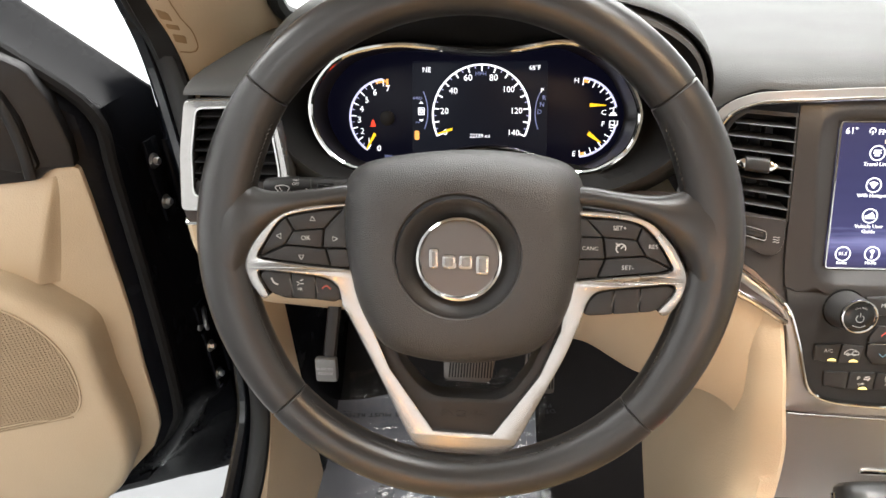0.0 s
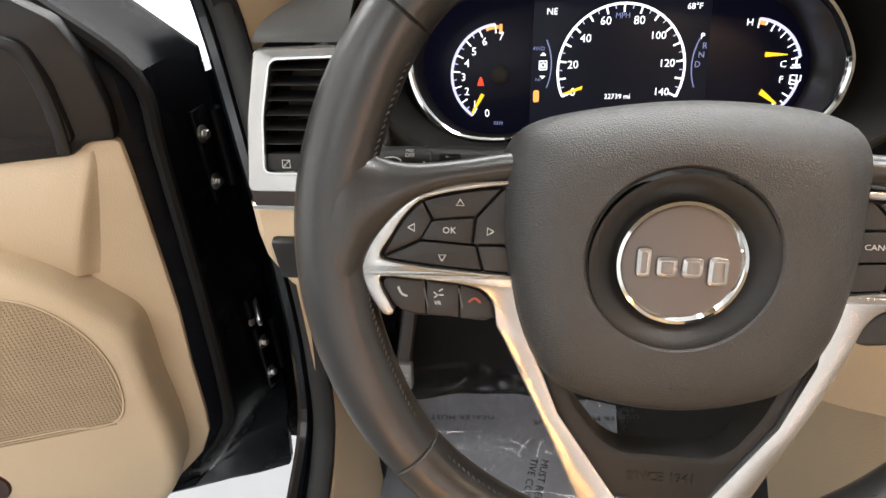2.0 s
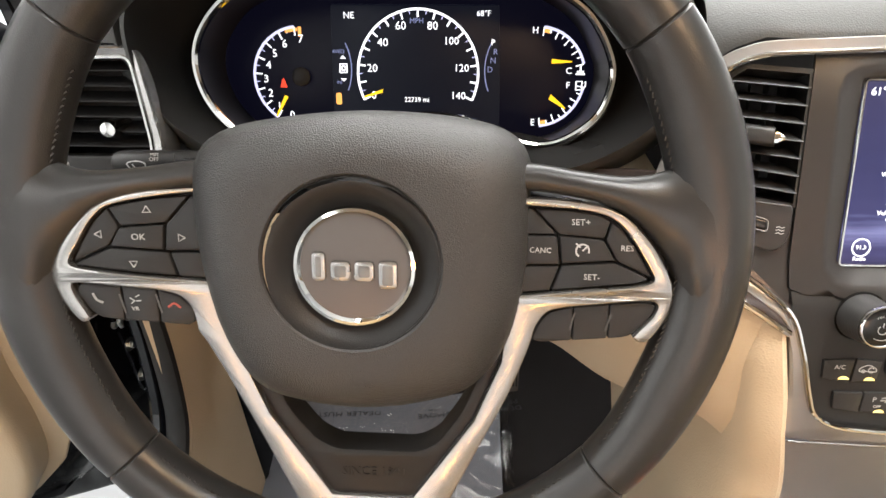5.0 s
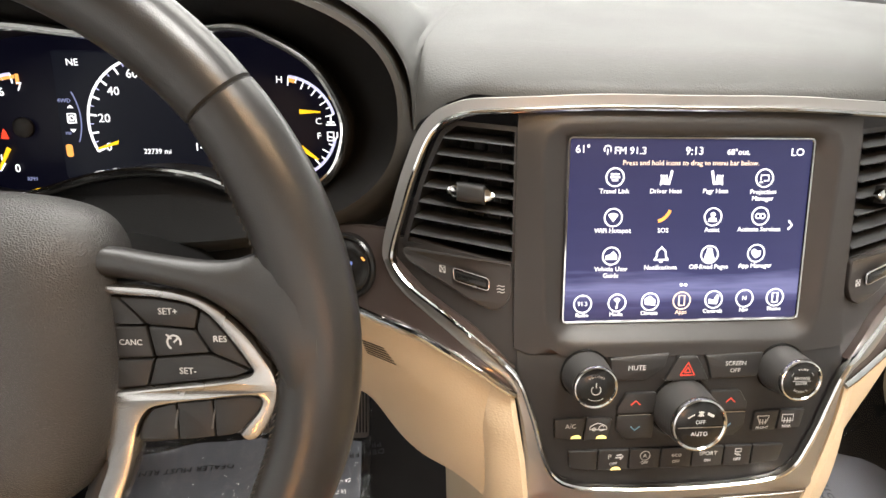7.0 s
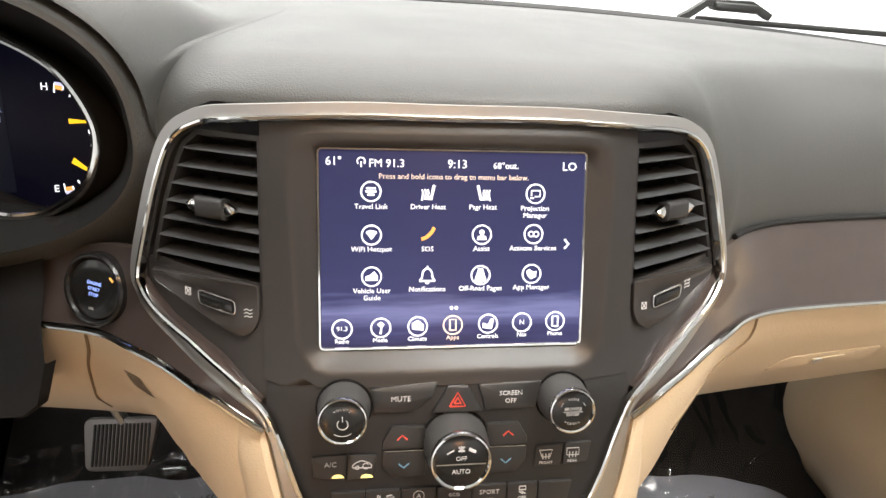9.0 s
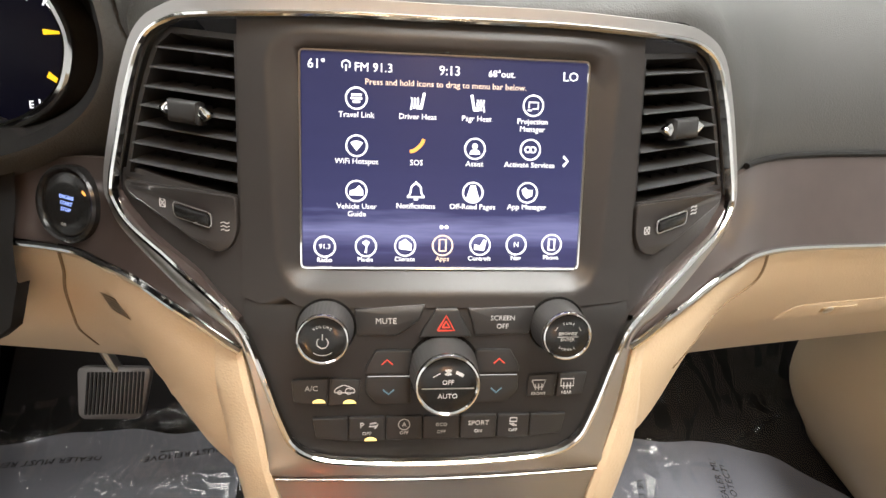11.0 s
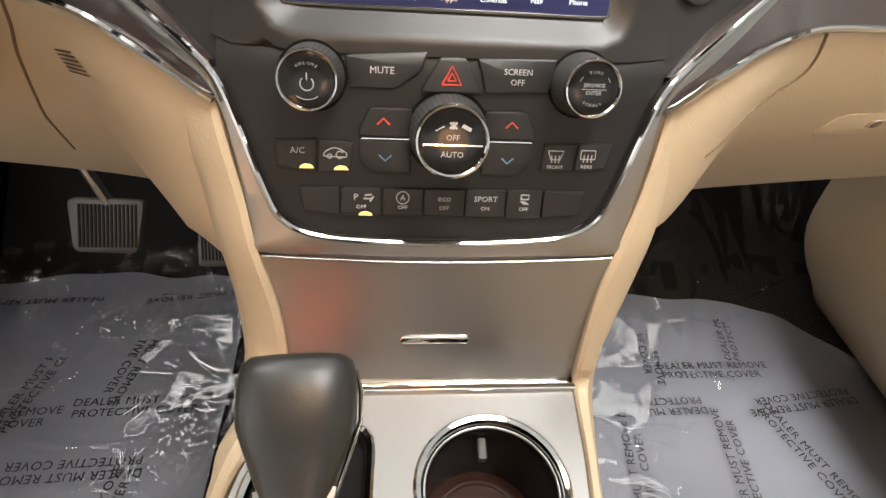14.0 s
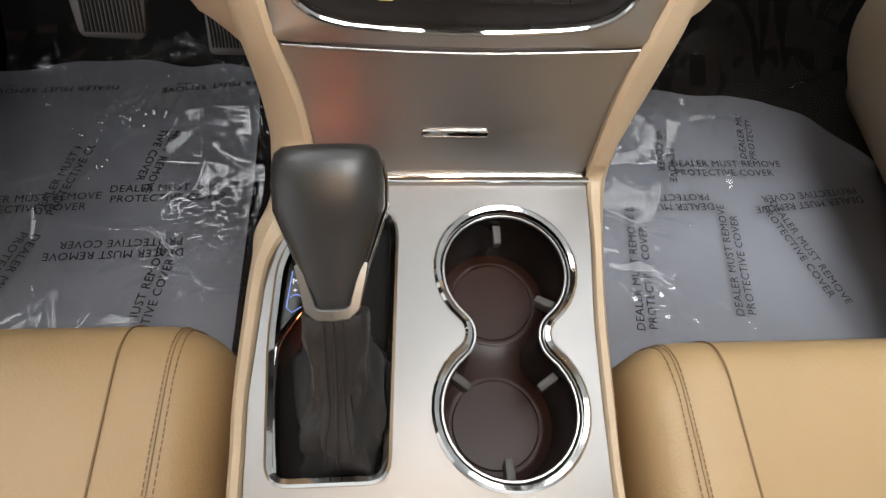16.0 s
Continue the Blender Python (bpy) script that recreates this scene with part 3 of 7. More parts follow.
def arm_rest():
    """The face above the bulge: it leans out downwards, and its front end falls back into a hollow."""
    low = line((-640, 196), (-300, 170), (-200, 134), (-159, 112), (-132, 92), (-112, 72))
    rows = []
    for j in range(13):
        s = j / 12
        row = []
        for q in [*np.linspace(0, 0.85, 12), 0.9, 0.94, 0.97, 0.99, 1.0]:
            top, foot = Vector((-640 + 594 * q, 213 + 6 * min(1.0, 1.15 * q))), Vector((-640 + 528 * q, 0))
            foot.y = low(foot.x)
            p = top.lerp(foot, s)
            row.append((p.x, p.y, 7 + 30 * s ** 0.8 * (1 - 0.6 * s ** 3)))
        x, y, n = row[-1]
        row += [(x + d * (0.4 + 0.6 * s), y - 0.35 * d * s, 3 + (n - 3) * f) for d, f in ((4, 0.94), (8, 0.80), (13, 0.58), (18, 0.34), (24, 0.13), (30, 0.0))]
        rows.append([on_door(*p) for p in row])
    return loft(rows)


part("lower_panel", lower_bulge(), BEIGE, door, "raised beige lower panel")
part("arm_rest", arm_rest(), BEIGE, door, "beige arm rest face")
part("upper_trim", plate(rounded([(-640, 206), (-123, 219), (-62, 218), (-43, 231), (-13, 230), (-9, 262), (-14, 316), (-28, 356), (-66, 384), (-160, 430), (-640, 470)], 7, 4), on_door, -14, 16, 6), PLASTIC, door, "charcoal grained upper trim")
part("pull_handle", plate(rounded([(-640, 262), (-150, 262), (-74, 232), (-50, 236), (-50, 300), (-58, 336), (-72, 346), (-130, 356), (-640, 380)], 10, 5), on_door, 12, 24, 7), PLASTIC, door, "black pull handle pocket")
part("handle_rim", sweep([on_door(u, v, 23) for u, v in smooth_path([(-64, 226), (-60, 262), (-60, 300), (-66, 330), (-84, 343), (-160, 352), (-400, 366)], 6)], oval(0.007, 0.004, 10), (0.342, -0.94, 0)), PLASTIC, door, "charcoal handle edge")
SPK = smooth_path([(-460, 150), (-260, 118), (-170, 84), (-139, 62), (-117, 29), (-104, -7), (-99, -50), (-105, -101), (-121, -131), (-155, -136), (-190, -129), (-460, -100)], 4, True)
part("speaker_rim", sweep([on_door(u, v, 63) for u, v in SPK], oval(0.0016, 0.0016, 6), (0.342, -0.94, 0), True), BEIGE, door)


def speaker_grille():
    bm = plate(SPK, on_door, 56, 63, 0.5)
    for k in range(62):
        v = 136 - 4.5 * k
        right = float(np.interp(v, [-133, -101, -50, -7, 29, 62, 84, 118, 150], [-124, -107, -101, -106, -119, -141, -172, -262, -450]))
        strokes([[(-450, v + 4), (right - 2, v)]], 2.2, on_door, 63, bm, 0.9)
    for k in range(72):
        u = -104 - 4.5 * k
        top = float(np.interp(u, [-460, -260, -170, -139, -117, -104], [148, 116, 82, 60, 27, -9]))
        low = float(np.interp(u, [-460, -190, -155, -121, -105], [-98, -127, -134, -129, -101]))
        strokes([[(u, low), (u, top)]], 2.2, on_door, 63, bm, 1.0)
    return bm


part("speaker_grille", speaker_grille(), material("tan_speaker_mesh", (0.33, 0.25, 0.16), 0.7, grain=0.8, grain_scale=1400), door, "tan ribbed speaker grille")
part("cup_recess", lathe([(0.01, 33), (26, 33), (30, 34.5), (33, 33), (33, 20)], Matrix.Translation(on_door(-317, -208, 30)) @ Matrix(((ds, 0, dc, 0), (dc, 0, -ds, 0), (0, 1, 0, 0), (0, 0, 0, 1))), 24, cap=False), CUPBASE, door, "dark round door recess")

# hardware on the door's front end
def on_end(n, v, out=0.0):
    """The sloping front end of the door: n back from the inner face, v up."""
    u = 8 + (-n - 30) * 0.42 + 18
    return on_door(u, v, n) + Vector((0.998, -0.057, 0)) * out / 1000


def end_frame(n, v, out=0.0):
    m = Matrix(((0.057, 0, 0.998, 0), (0.998, 0, -0.057, 0), (0, 1, 0, 0), (0, 0, 0, 1)))
    return Matrix.Translation(on_end(n, v, out)) @ m


for z in (158, -200):
    h = thing("hinge_assembly", on_end(-80, z), "black door hinge with two zinc bolts", "hinge", "door hinges")
    part("bracket", box(end_frame(-92, z, 4), 0.034, 0.13, 0.008, 0.003), JAMB, h)
    part("knuckle", lathe([(9, -55), (9, 55), (0.01, 55)], end_frame(-118, z, 10) @ pose(0, 0, 0, -90, 0, 0), 14), JAMB, h)
    for dz in (33, -34):
        part("bolt", lathe([(9.5, 0), (9.5, 2), (6.2, 2.6), (6.2, 8), (5.4, 9), (0.01, 9)], end_frame(-84, z + dz, 8), 6), STEEL, h)
        part("washer", lathe([(11.5, 0), (11.5, 1.2), (9, 1.4)], end_frame(-84, z + dz, 8), 18, cap=False), STEEL, h)
strap = thing("door_check_strap", on_end(-70, -80), "black door check strap with zinc fixings", "door check")
part("strap", box(end_frame(-88, -95, 12) @ pose(0, 0, 0, 0, 30, 12), 0.075, 0.014, 0.006, 0.002), STEEL, strap)
part("bracket", box(end_frame(-96, -95, 4), 0.045, 0.04, 0.008, 0.003), JAMB, strap)
for n, v in ((-78, -120), (-100, -150), (-84, -262)):
    part("screw", lathe([(7, 0), (7, 3), (5, 5), (0.01, 5)], end_frame(n, v, 2), 10), STEEL, strap)

# ---- dashboard ----
dash = thing("dashboard", (0, 0.60, 1.0), "charcoal soft-grained dashboard with dark gloss trim and beige lower panels", "dashboard")


def strip(xs, low, high, n, put, rows=6, curl=(6, 6)):
    """A panel between two lines z = low(x), high(x) on a surface, with its rims turned in."""
    cols = []
    for x in xs:
        a, b = low(x), high(x)
        col = [put(x, a, n - curl[0]), put(x, a, n - 1.5)]
        col += [put(x, a + (b - a) * (0.015 + 0.97 * k / rows), n + 0.6 * math.sin(math.pi * k / rows)) for k in range(rows + 1)]
        cols.append(col + [put(x, b, n - 1.5), put(x, b, n - curl[1])])
    return loft(cols)


def top_pad():
    """Columns from the front edge over the roll and back to the glass; over the gauges the front edge follows the hood's lip."""
    start = line((-760, 1262), (-604, 1260), (-602, 1250), (-190, 1238), (-186, 1246), (-167, 1261), (-150, 1268.6), (150, 1268.6), (167, 1261), (184, 1247), (194, 1219), (204, 1191), (212, 1168), (760, 1160))
    hood_end = line((-760, 0.66), (-600, 0.70), (-400, 0.80), (-218, 0.766), (-167, 0.644), (-138, 0.58), (780, 0.50))
    cols = [(x, start(x), 0.0) for x in [*range(-676, -604, 8), -606]]
    cols += [(-396 - 206 * math.cos(a) ** 0.75, 1250 + 98 * math.sin(a) ** 0.75, math.sin(a)) for a in np.linspace(0.002, math.pi / 2, 22)]
    cols += [(-396 + 206 * math.cos(a) ** 0.75, 1250 + 98 * math.sin(a) ** 0.75, math.sin(a)) for a in np.linspace(math.pi / 2, 0.002, 28)[1:]]
    cols += [(x, start(x), 0.0) for x in [-189, -187, -184, -180, -174, *range(-167, -145, 4), *range(-140, 145, 20), *range(148, 222, 6), *range(230, 800, 20)]]
    rows = []
    for x, z0, b in cols:
        y0 = face(x, z0, -2).y
        if x < -604:
            y0 = 0.520
        elif x < -189.5:
            y0 = 0.516
        q = min(1.0, max(0.0, (abs(x) - 110) / 190))
        q = q * q * (3 - 2 * q) if x > -190 else 0.35 * (1 - b) if x > -396 else 0.0
        yc = max(y0 + 0.058, 0.572 + 0.085 * q)
        flat = 1.290 - 0.010 * q - 0.03 * (x / 760) ** 4
        zc = max(flat, z0 / 1000 + 0.011)
        row = [Vector((x / 1000, y0 + 0.03, z0 / 1000 - 0.004)), Vector((x / 1000, y0, z0 / 1000))]
        ye = max(hood_end(x), yc + 0.02)
        side = (1 - b) * (0.05 if x > -396 else 0.0) if x < -189.5 else 0.05 * max(0.0, 1 - (x + 190) / 150)
        for k in range(1, 9):
            a = k / 8 * math.pi / 2
            row.append(Vector((x / 1000 + side * 0.25 * (1 - math.cos(a)), y0 + (yc - y0) * (1 - math.cos(a)), z0 / 1000 + (zc - z0 / 1000) * math.sin(a))))
        yb = 1.07 - 0.10 * (x / 750) ** 2
        zb = 1.272 - 0.028 * (x / 750) ** 2
        for k in range(1, 13):
            t = (k / 12) ** 1.2
            y = yc + (yb - yc) * t
            s = min(1.0, (y - yc) / (ye - yc))
            s = s * s * (3 - 2 * s)
            row.append(Vector((x / 1000 + side * (0.25 + 0.75 * min(1.0, 3 * t)), y, flat + (zb - flat) * t + 0.008 * math.sin(math.pi * t) + (zc - flat) * (1 - s))))
        rows.append(row)
    return loft(rows)


part("top_pad", top_pad(), PAD, dash)

# the hood over the gauges: rings from the gauge bezel out over the lip and back into the pad
LIP = [(-136, -16), (-127, 12), (-100, 36), (-50, 46), (5, 42), (34, 40), (62, 41), (112, 48), (140, 40), (170, 21), (189, -12), (188, -38), (177, -58), (152, -74), (128, -76.5), (108, -69), (86, -60), (60, -54.5), (34, -54), (10, -57.5), (-14, -64), (-40, -72), (-68, -77), (-102, -71), (-127, -47)]
LIPS = smooth_path(LIP, 6, True)


def hood(which, low=None):
    cu, cv = 28, -16
    rings = [[] for _ in range(9)]
    low_at = []
    for u, v in LIPS:
        a = math.atan2((v - cv) / 0.52, u - cu)
        c, s = math.cos(a), math.sin(a)

        def lip(grow, y):
            return Vector((-0.396 + math.copysign(abs(c) ** 0.75, c) * (0.196 + grow), y, 1.250 + (s ** 0.75 * (0.088 + grow) if s > 0 else -abs(s) ** 0.9 * (0.094 + grow))))

        low_at.append(s < -0.45)
        deep = 10 + 26 * max(0.0, c) ** 1.5
        d = math.hypot(u - cu, v - cv)
        gu, gv = u + 6 * (u - cu) / d, v + 6 * (v - cv) / d
        base = on_gauges(gu, gv, 52 - deep)
        rings[0].append(on_gauges(gu, gv, 30 - deep))
        rings[1].append(base)
        rings[2].append(base.lerp(lip(-0.010, 0.522), 0.5) + Vector((0, 0.010, 0)))
        rings[3].append(lip(-0.006, 0.520))
        rings[4].append(lip(0.0, 0.511))
        rings[5].append(lip(0.0035, 0.5125))
        w = min(1.0, max(0.0, (s + 0.12) / 0.3))
        rings[6].append(lip(0.024, 0.534).lerp(lip(0.0085, 0.535), w))
        rings[7].append(lip(0.050, 0.575).lerp(lip(0.0070, 0.56), w))
    if low is None:
        return loft([rings[k] for k in which], True)
    first = next(i for i in range(len(low_at)) if low_at[i] == low and low_at[i - 1] != low)
    count = sum(1 for q in low_at if q == low)
    return loft([[rings[k][(first + i) % len(low_at)] for i in range(-1 if low else 0, count + (1 if low else 0))] for k in which])


part("gauge_hood", hood(range(4, 8), False), PAD, dash, "curved hood over the gauges")
part("hood_apron", hood(range(4, 8), True), PAD, dash, "charcoal apron under the gauges")
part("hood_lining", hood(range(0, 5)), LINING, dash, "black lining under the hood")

drv_line = line(*smooth_path([(-720, 1100), (-420, 1104), (-320, 1106), (-284, 1107), (-258, 1108.5), (-222, 1111.5), (-184, 1111.5), (-147, 1101), (-121, 1087)], 8))
drv_top = line((-300, 1147), (-288, 1150), (-258, 1160), (-206, 1173), (-204, 1155), (-184, 1140), (-147, 1124), (-121, 1105))
pas_line = line(*smooth_path([(121, 1087), (149, 1102), (186, 1111), (230, 1110.5), (330, 1105), (500, 1098), (780, 1085)], 8))
pas_top = line((121, 1105), (147, 1124), (184, 1140), (204, 1155), (208, 1170), (222, 1172), (780, 1158))
part("driver_trim", strip([*range(-300, -206, 6), -206, -204, *range(-200, -120, 6), -121], drv_line, drv_top, 3, face), WOOD, dash, "dark brown gloss trim strip")
part("passenger_trim", strip([121, *range(126, 204, 6), 204, 208, *range(214, 780, 20)], pas_line, pas_top, 3, face, 8), WOOD, dash, "dark brown gloss trim strip")
# A dark bead drawn where shadow falls between pad and trim.
part("trim_shadow_bead", sweep([face(x, pas_top(x) + 1.2, 3.6) for x in range(222, 780, 12)], oval(0.0024, 0.0024, 8), (0, -1, 0.3)), LINING, dash, "dark bead in place of the shadow above the trim")
part("driver_trim_line", sweep([face(x, drv_line(x), 5.4) for x in range(-290, -119, 5)], oval(0.0026, 0.0022, 8), (0, -1, 0.3)), CHROME, dash)
part("passenger_trim_line", sweep([face(x, pas_line(x), 5.4) for x in range(120, 780, 6)], oval(0.0026, 0.0022, 8), (0, -1, 0.3)), CHROME, dash)


def back(put, dy):
    def placed(x, z, n=0.0):
        q = min(1.0, max(0.0, (abs(x) - 118) / 130))
        q = q * q * (3 - 2 * q)
        return put(x, max(z, 1000), n) + Vector((0, dy * q * max(0.0, (1110 - z) / 225) ** 1.15 + 0.02 * (1 - q) * max(0.0, (1090 - z) / 100), min(0, z - 1000) / 1000))
    return placed


knee_low = line(*smooth_path([(-720, 868), (-500, 867), (-290, 866), (-240, 872), (-208, 898), (-184, 938), (-164, 970), (-145, 975), (-121, 955)], 6))
part("knee_panel", strip([*range(-720, -300, 14), *range(-300, -120, 5), -120], knee_low, lambda x: drv_line(x) - 2, 1, back(face, 0.165), 10, (60, 5)), BEIGE, dash, "beige grained knee panel")
# Darker beige puts the shadow of the seam gaps into the colour.
BEIGE_GAP = material("beige_gap_shade", (0.16, 0.11, 0.06), 0.8)
for k in range(6):
    part("grille_slot", strokes([[(-229 + 0.8 * k, 1078 - 2.6 * k), (-211 + 1.8 * k, 1084.6 - 2.2 * k)]], 1.0, back(face, 0.165), 1.75, None, 0.12), PLASTIC, dash)
part("knee_seam", sweep([back(face, 0.165)(x, z, 1.6) for x, z in smooth_path([(-253, 1104), (-257, 1086), (-266, 1064), (-284, 1010), (-310, 934)], 6)], oval(0.0012, 0.0008, 6), (0, -1, 0)), BEIGE_GAP, dash)
glove_low = line(*smooth_path([(120, 960), (140, 990), (155, 995), (174, 980), (200, 938), (240, 892), (300, 874), (500, 876), (780, 879)], 6))
part("glove_panel", strip([120, *range(124, 300, 5), *range(300, 780, 16)], glove_low, lambda x: pas_line(x) - 2, 1, back(face, 0.155), 10, (70, 5)), BEIGE, dash, "beige grained glove box panel")
part("glove_seam", sweep([back(face, 0.155)(x, z, 1.6) for x, z in smooth_path([(258, 1106), (263, 1085), (256, 1071), (225, 1057), (172, 1046)], 6)], oval(0.0013, 0.0008, 6), (0, -1, 0)), BEIGE_GAP, dash)
part("glove_handle_recess", plate(rounded([(330, 1006), (344, 1027), (460, 1026), (460, 998), (340, 998)], 8), back(face, 0.155), 0, 2.4, 0.9), BEIGE, dash, "beige glove box latch recess")
part("glove_latch", plate(rounded(rect(398, 1014, 40, 9), 3), back(face, 0.155), 1, 5, 1.5), BEIGE, dash)
part("glove_lock", lathe([(5, 0), (5, 1.5), (3.6, 2), (0.01, 2)], frame_of(back(face, 0.155), 384, 1015, 4.5), 16), STEEL, dash)
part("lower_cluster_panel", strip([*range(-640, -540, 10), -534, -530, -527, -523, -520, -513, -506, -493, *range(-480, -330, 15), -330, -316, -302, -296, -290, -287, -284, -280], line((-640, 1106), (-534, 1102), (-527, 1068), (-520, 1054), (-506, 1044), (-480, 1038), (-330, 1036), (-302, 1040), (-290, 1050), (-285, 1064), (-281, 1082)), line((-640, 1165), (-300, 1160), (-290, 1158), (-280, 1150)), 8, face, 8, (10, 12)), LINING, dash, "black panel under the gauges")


# ---- start button ----
start = thing("start_button", face(-247, 1132, 4), "round black engine start button with blue lettering", "button")
sb = look((-0.2415, 0.5000, 1.1405), Vector((-0.2415, 0.5000, 1.1405)) + Vector((0.40, 0.84, -0.36)))
part("collar", lathe([(26, -6), (25.4, 0.2), (24, 1.8), (22.6, 1.2), (21, -2)], sb, 40, cap=False), PIANO, start)
part("cap", lathe([(21.2, -4), (21, -0.8), (19.8, 0.0), (12, 0.5), (0.01, 0.5)], sb, 40), PIANO, start)
for k, w in enumerate(("ENGINE", "START", "STOP")):
    lettering(w, 3.5, sb @ Matrix.Translation((0.001, 0.0045 - 0.0040 * k, 0.0007)), GLOW_BLUE, start)
lettering("O/R", 2.6, sb @ Matrix.Translation((0, -0.0135, 0.0007)), GREY_PRINT, start)
part("run_light", box(sb @ Matrix.Translation((0.015, 0.010, 0.0007)) @ pose(0, 0, 0, 0, 0, -35), 0.0035, 0.0013, 0.0005), GLOW_ORANGE, start)

# ---- driver's outer vent with its silver surround ----
on_vent = tilted((-0.640, 0.505, 1.200), 14)


def slats(put, sides, z0, z1, count, depth, parent, mat):
    """Tilted blades between two side lines."""
    for k in range(count):
        v = z0 + (z1 - z0) * (k + 0.5) / count
        a, b = sides(v)
        rows = []
        for d, h, t in ((2, 2.2, 0.0), (2.6, 2.6, 0.6), (2, 3.0, 1.0), (-depth, 8.6, 0.6), (-depth, 7.8, 0.4), (2, 2.2, 0.0)):
            p, q = put(a, v + h - 4, d + 1.0 * t - 1), put(b, v + h - 4, d + 1.0 * t - 1)
            rows.append([p.lerp(q, s) for s in (0, 0.5, 1)])
        part("slat", loft(rows), mat, parent)


vent = thing("air_vent", (-0.64, 0.52, 1.15), "black slatted air vent in a satin silver surround", "air vent", "dashboard air vents")
VOUT = rounded([(-35, 59), (52, 61), (62, -10), (56, -50), (-53, -50), (-46, 10)], 8, 5)
VIN = rounded([(-23, 51), (46, 53), (52, -10), (48, -34), (-37, -34), (-33, 10)], 7, 5)
part("surround", loft([[on_vent(u, v, -20) for u, v in VOUT], [on_vent(u, v, 3) for u, v in VOUT], [on_vent(u, v, 6) for u, v in inset(VOUT[::-1], 2)[::-1]], [on_vent(u, v, 4) for u, v in VIN], [on_vent(u, v, -12) for u, v in VIN]], True), SILVER, vent, "satin silver surround")
part("inner_line", sweep([on_vent(u, v, 4.5) for u, v in VIN], oval(0.0016, 0.0016, 6), (0, -1, 0.2), True), CHROME, vent)
part("duct", loft([[on_vent(u, v, -10) for u, v in VIN], [on_vent(u * 0.96, v * 0.96, -45) for u, v in VIN]], True, False, True), PLASTIC, vent)
slats(on_vent, lambda v: (float(np.interp(v, [-34, 10, 51], [-36, -32, -22])), float(np.interp(v, [-34, -10, 53], [47, 51, 45]))), -16, 50, 6, 16, vent, PLASTIC)
part("lower_plate", plate(rounded([(-36, -33), (46, -33), (48, -19), (-34, -19)], 3), on_vent, -8, 3, 1), PLASTIC, vent)
part("shut_mark", strokes([[(-22, -30), (-16, -30), (-16, -24), (-22, -24), (-22, -30)], [(-22, -30), (-16, -24)]], 0.7, on_vent, 3.1), PRINT, vent)
part("tab", lathe([(6, -18), (6, -2), (7, 2), (5.5, 8), (0.01, 9)], frame_of(on_vent, 24, 2, 3), 14), CHROME, vent)
part("side_trim", strip([*range(-694, -560, 8)], lambda x: 1136, lambda x: 1150, 14, lambda x, z, n=0.0: Vector((x / 1000, 0.512 - n / 1000, z / 1000)), 4), WOOD, dash, "dark gloss trim under the vent")
part("side_line", sweep([(x / 1000, 0.500, 1.134) for x in range(-696, -560, 12)], oval(0.003, 0.003, 6), (0, -1, 0)), CHROME, dash)


def side_knee():
    rows = []
    for z, inx, dy in ((1.132, 0, 0), (1.10, 0.0, 0.0), (1.075, 0.002, 0.002), (1.045, 0.012, 0.008), (1.02, 0.030, 0.02), (0.99, 0.05, 0.05), (0.95, 0.06, 0.10)):
        rows.append([Vector((-0.706 + inx, 0.56 + dy, z)), Vector((-0.704 + inx, 0.512 + dy, z)), Vector((-0.695 + inx, 0.503 + dy, z)), Vector((-0.60, 0.50 + dy, z)), Vector((-0.48, 0.50 + dy, z))])
    return loft(rows)


part("side_panel", side_knee(), BEIGE, dash, "beige lower dashboard end")
switch = thing("headlamp_switch", (-0.655, 0.50, 1.07), "black headlamp switch panel with a knurled rim", "switch")
part("plate", box(pose(-0.653, 0.502, 1.081, 8), 0.07, 0.012, 0.044, 0.004), PLASTIC, switch)
part("knob", lathe([(14, 0), (14, 10), (12, 13), (0.01, 13)], pose(-0.638, 0.497, 1.076, 98), 24), PLASTIC, switch)
part("knob_rim", lathe([(14.6, 7), (15.2, 9), (14.2, 11)], pose(-0.638, 0.497, 1.076, 98), 24, cap=False), CHROME, switch)

# ---- column shroud and wiper stalk ----
shroud = thing("column_shroud", (-0.405, 0.45, 1.13), "black plastic steering column shroud", "column shroud")
part("body", loft([[on_wheel(a * w, b * h - 4 + dv, n) for a, b in oval(1, 1, 20)] for n, w, h, dv in ((-26, 44, 36, 0), (-40, 60, 40, -2), (-90, 68, 42, -8), (-150, 72, 42, -14), (-200, 72, 40, -18))], True, True), PLASTIC, shroud)
stalk = thing("wiper_stalk", on_wheel(-110, 10, -70), "black multifunction stalk with white wiper symbols", "stalk")
on_stalk = lambda u, v, n=0.0: on_wheel(u, v + 15, n - 95)
part("lever", loft([[on_stalk(u, 20 + h * b, w * a) for a, b in oval(1, 1, 16)] for u, w, h in ((-56, 7, 6), (-96, 8, 7), (-104, 9, 7.6), (-152, 10, 7.6), (-166, 10, 7.4), (-171, 9, 6.4), (-173, 6, 4))], True, True, True), PLASTIC, stalk)
part("ring_mark", strokes([[(-134, 15), (-134, 19)]], 1.4, on_stalk, 10.0), PRINT, stalk)
part("collar_line", strokes([[(-130, 13.4), (-130, 26.6)]], 0.8, on_stalk, 9.9), DARK_PRINT, stalk)
lettering("OFF", 3.6, frame_of(on_stalk, -143, 22.6, 10.0), PRINT, stalk)
lettering("MIST", 2.6, frame_of(on_stalk, -143, 25.4, 8.6), PRINT, stalk)
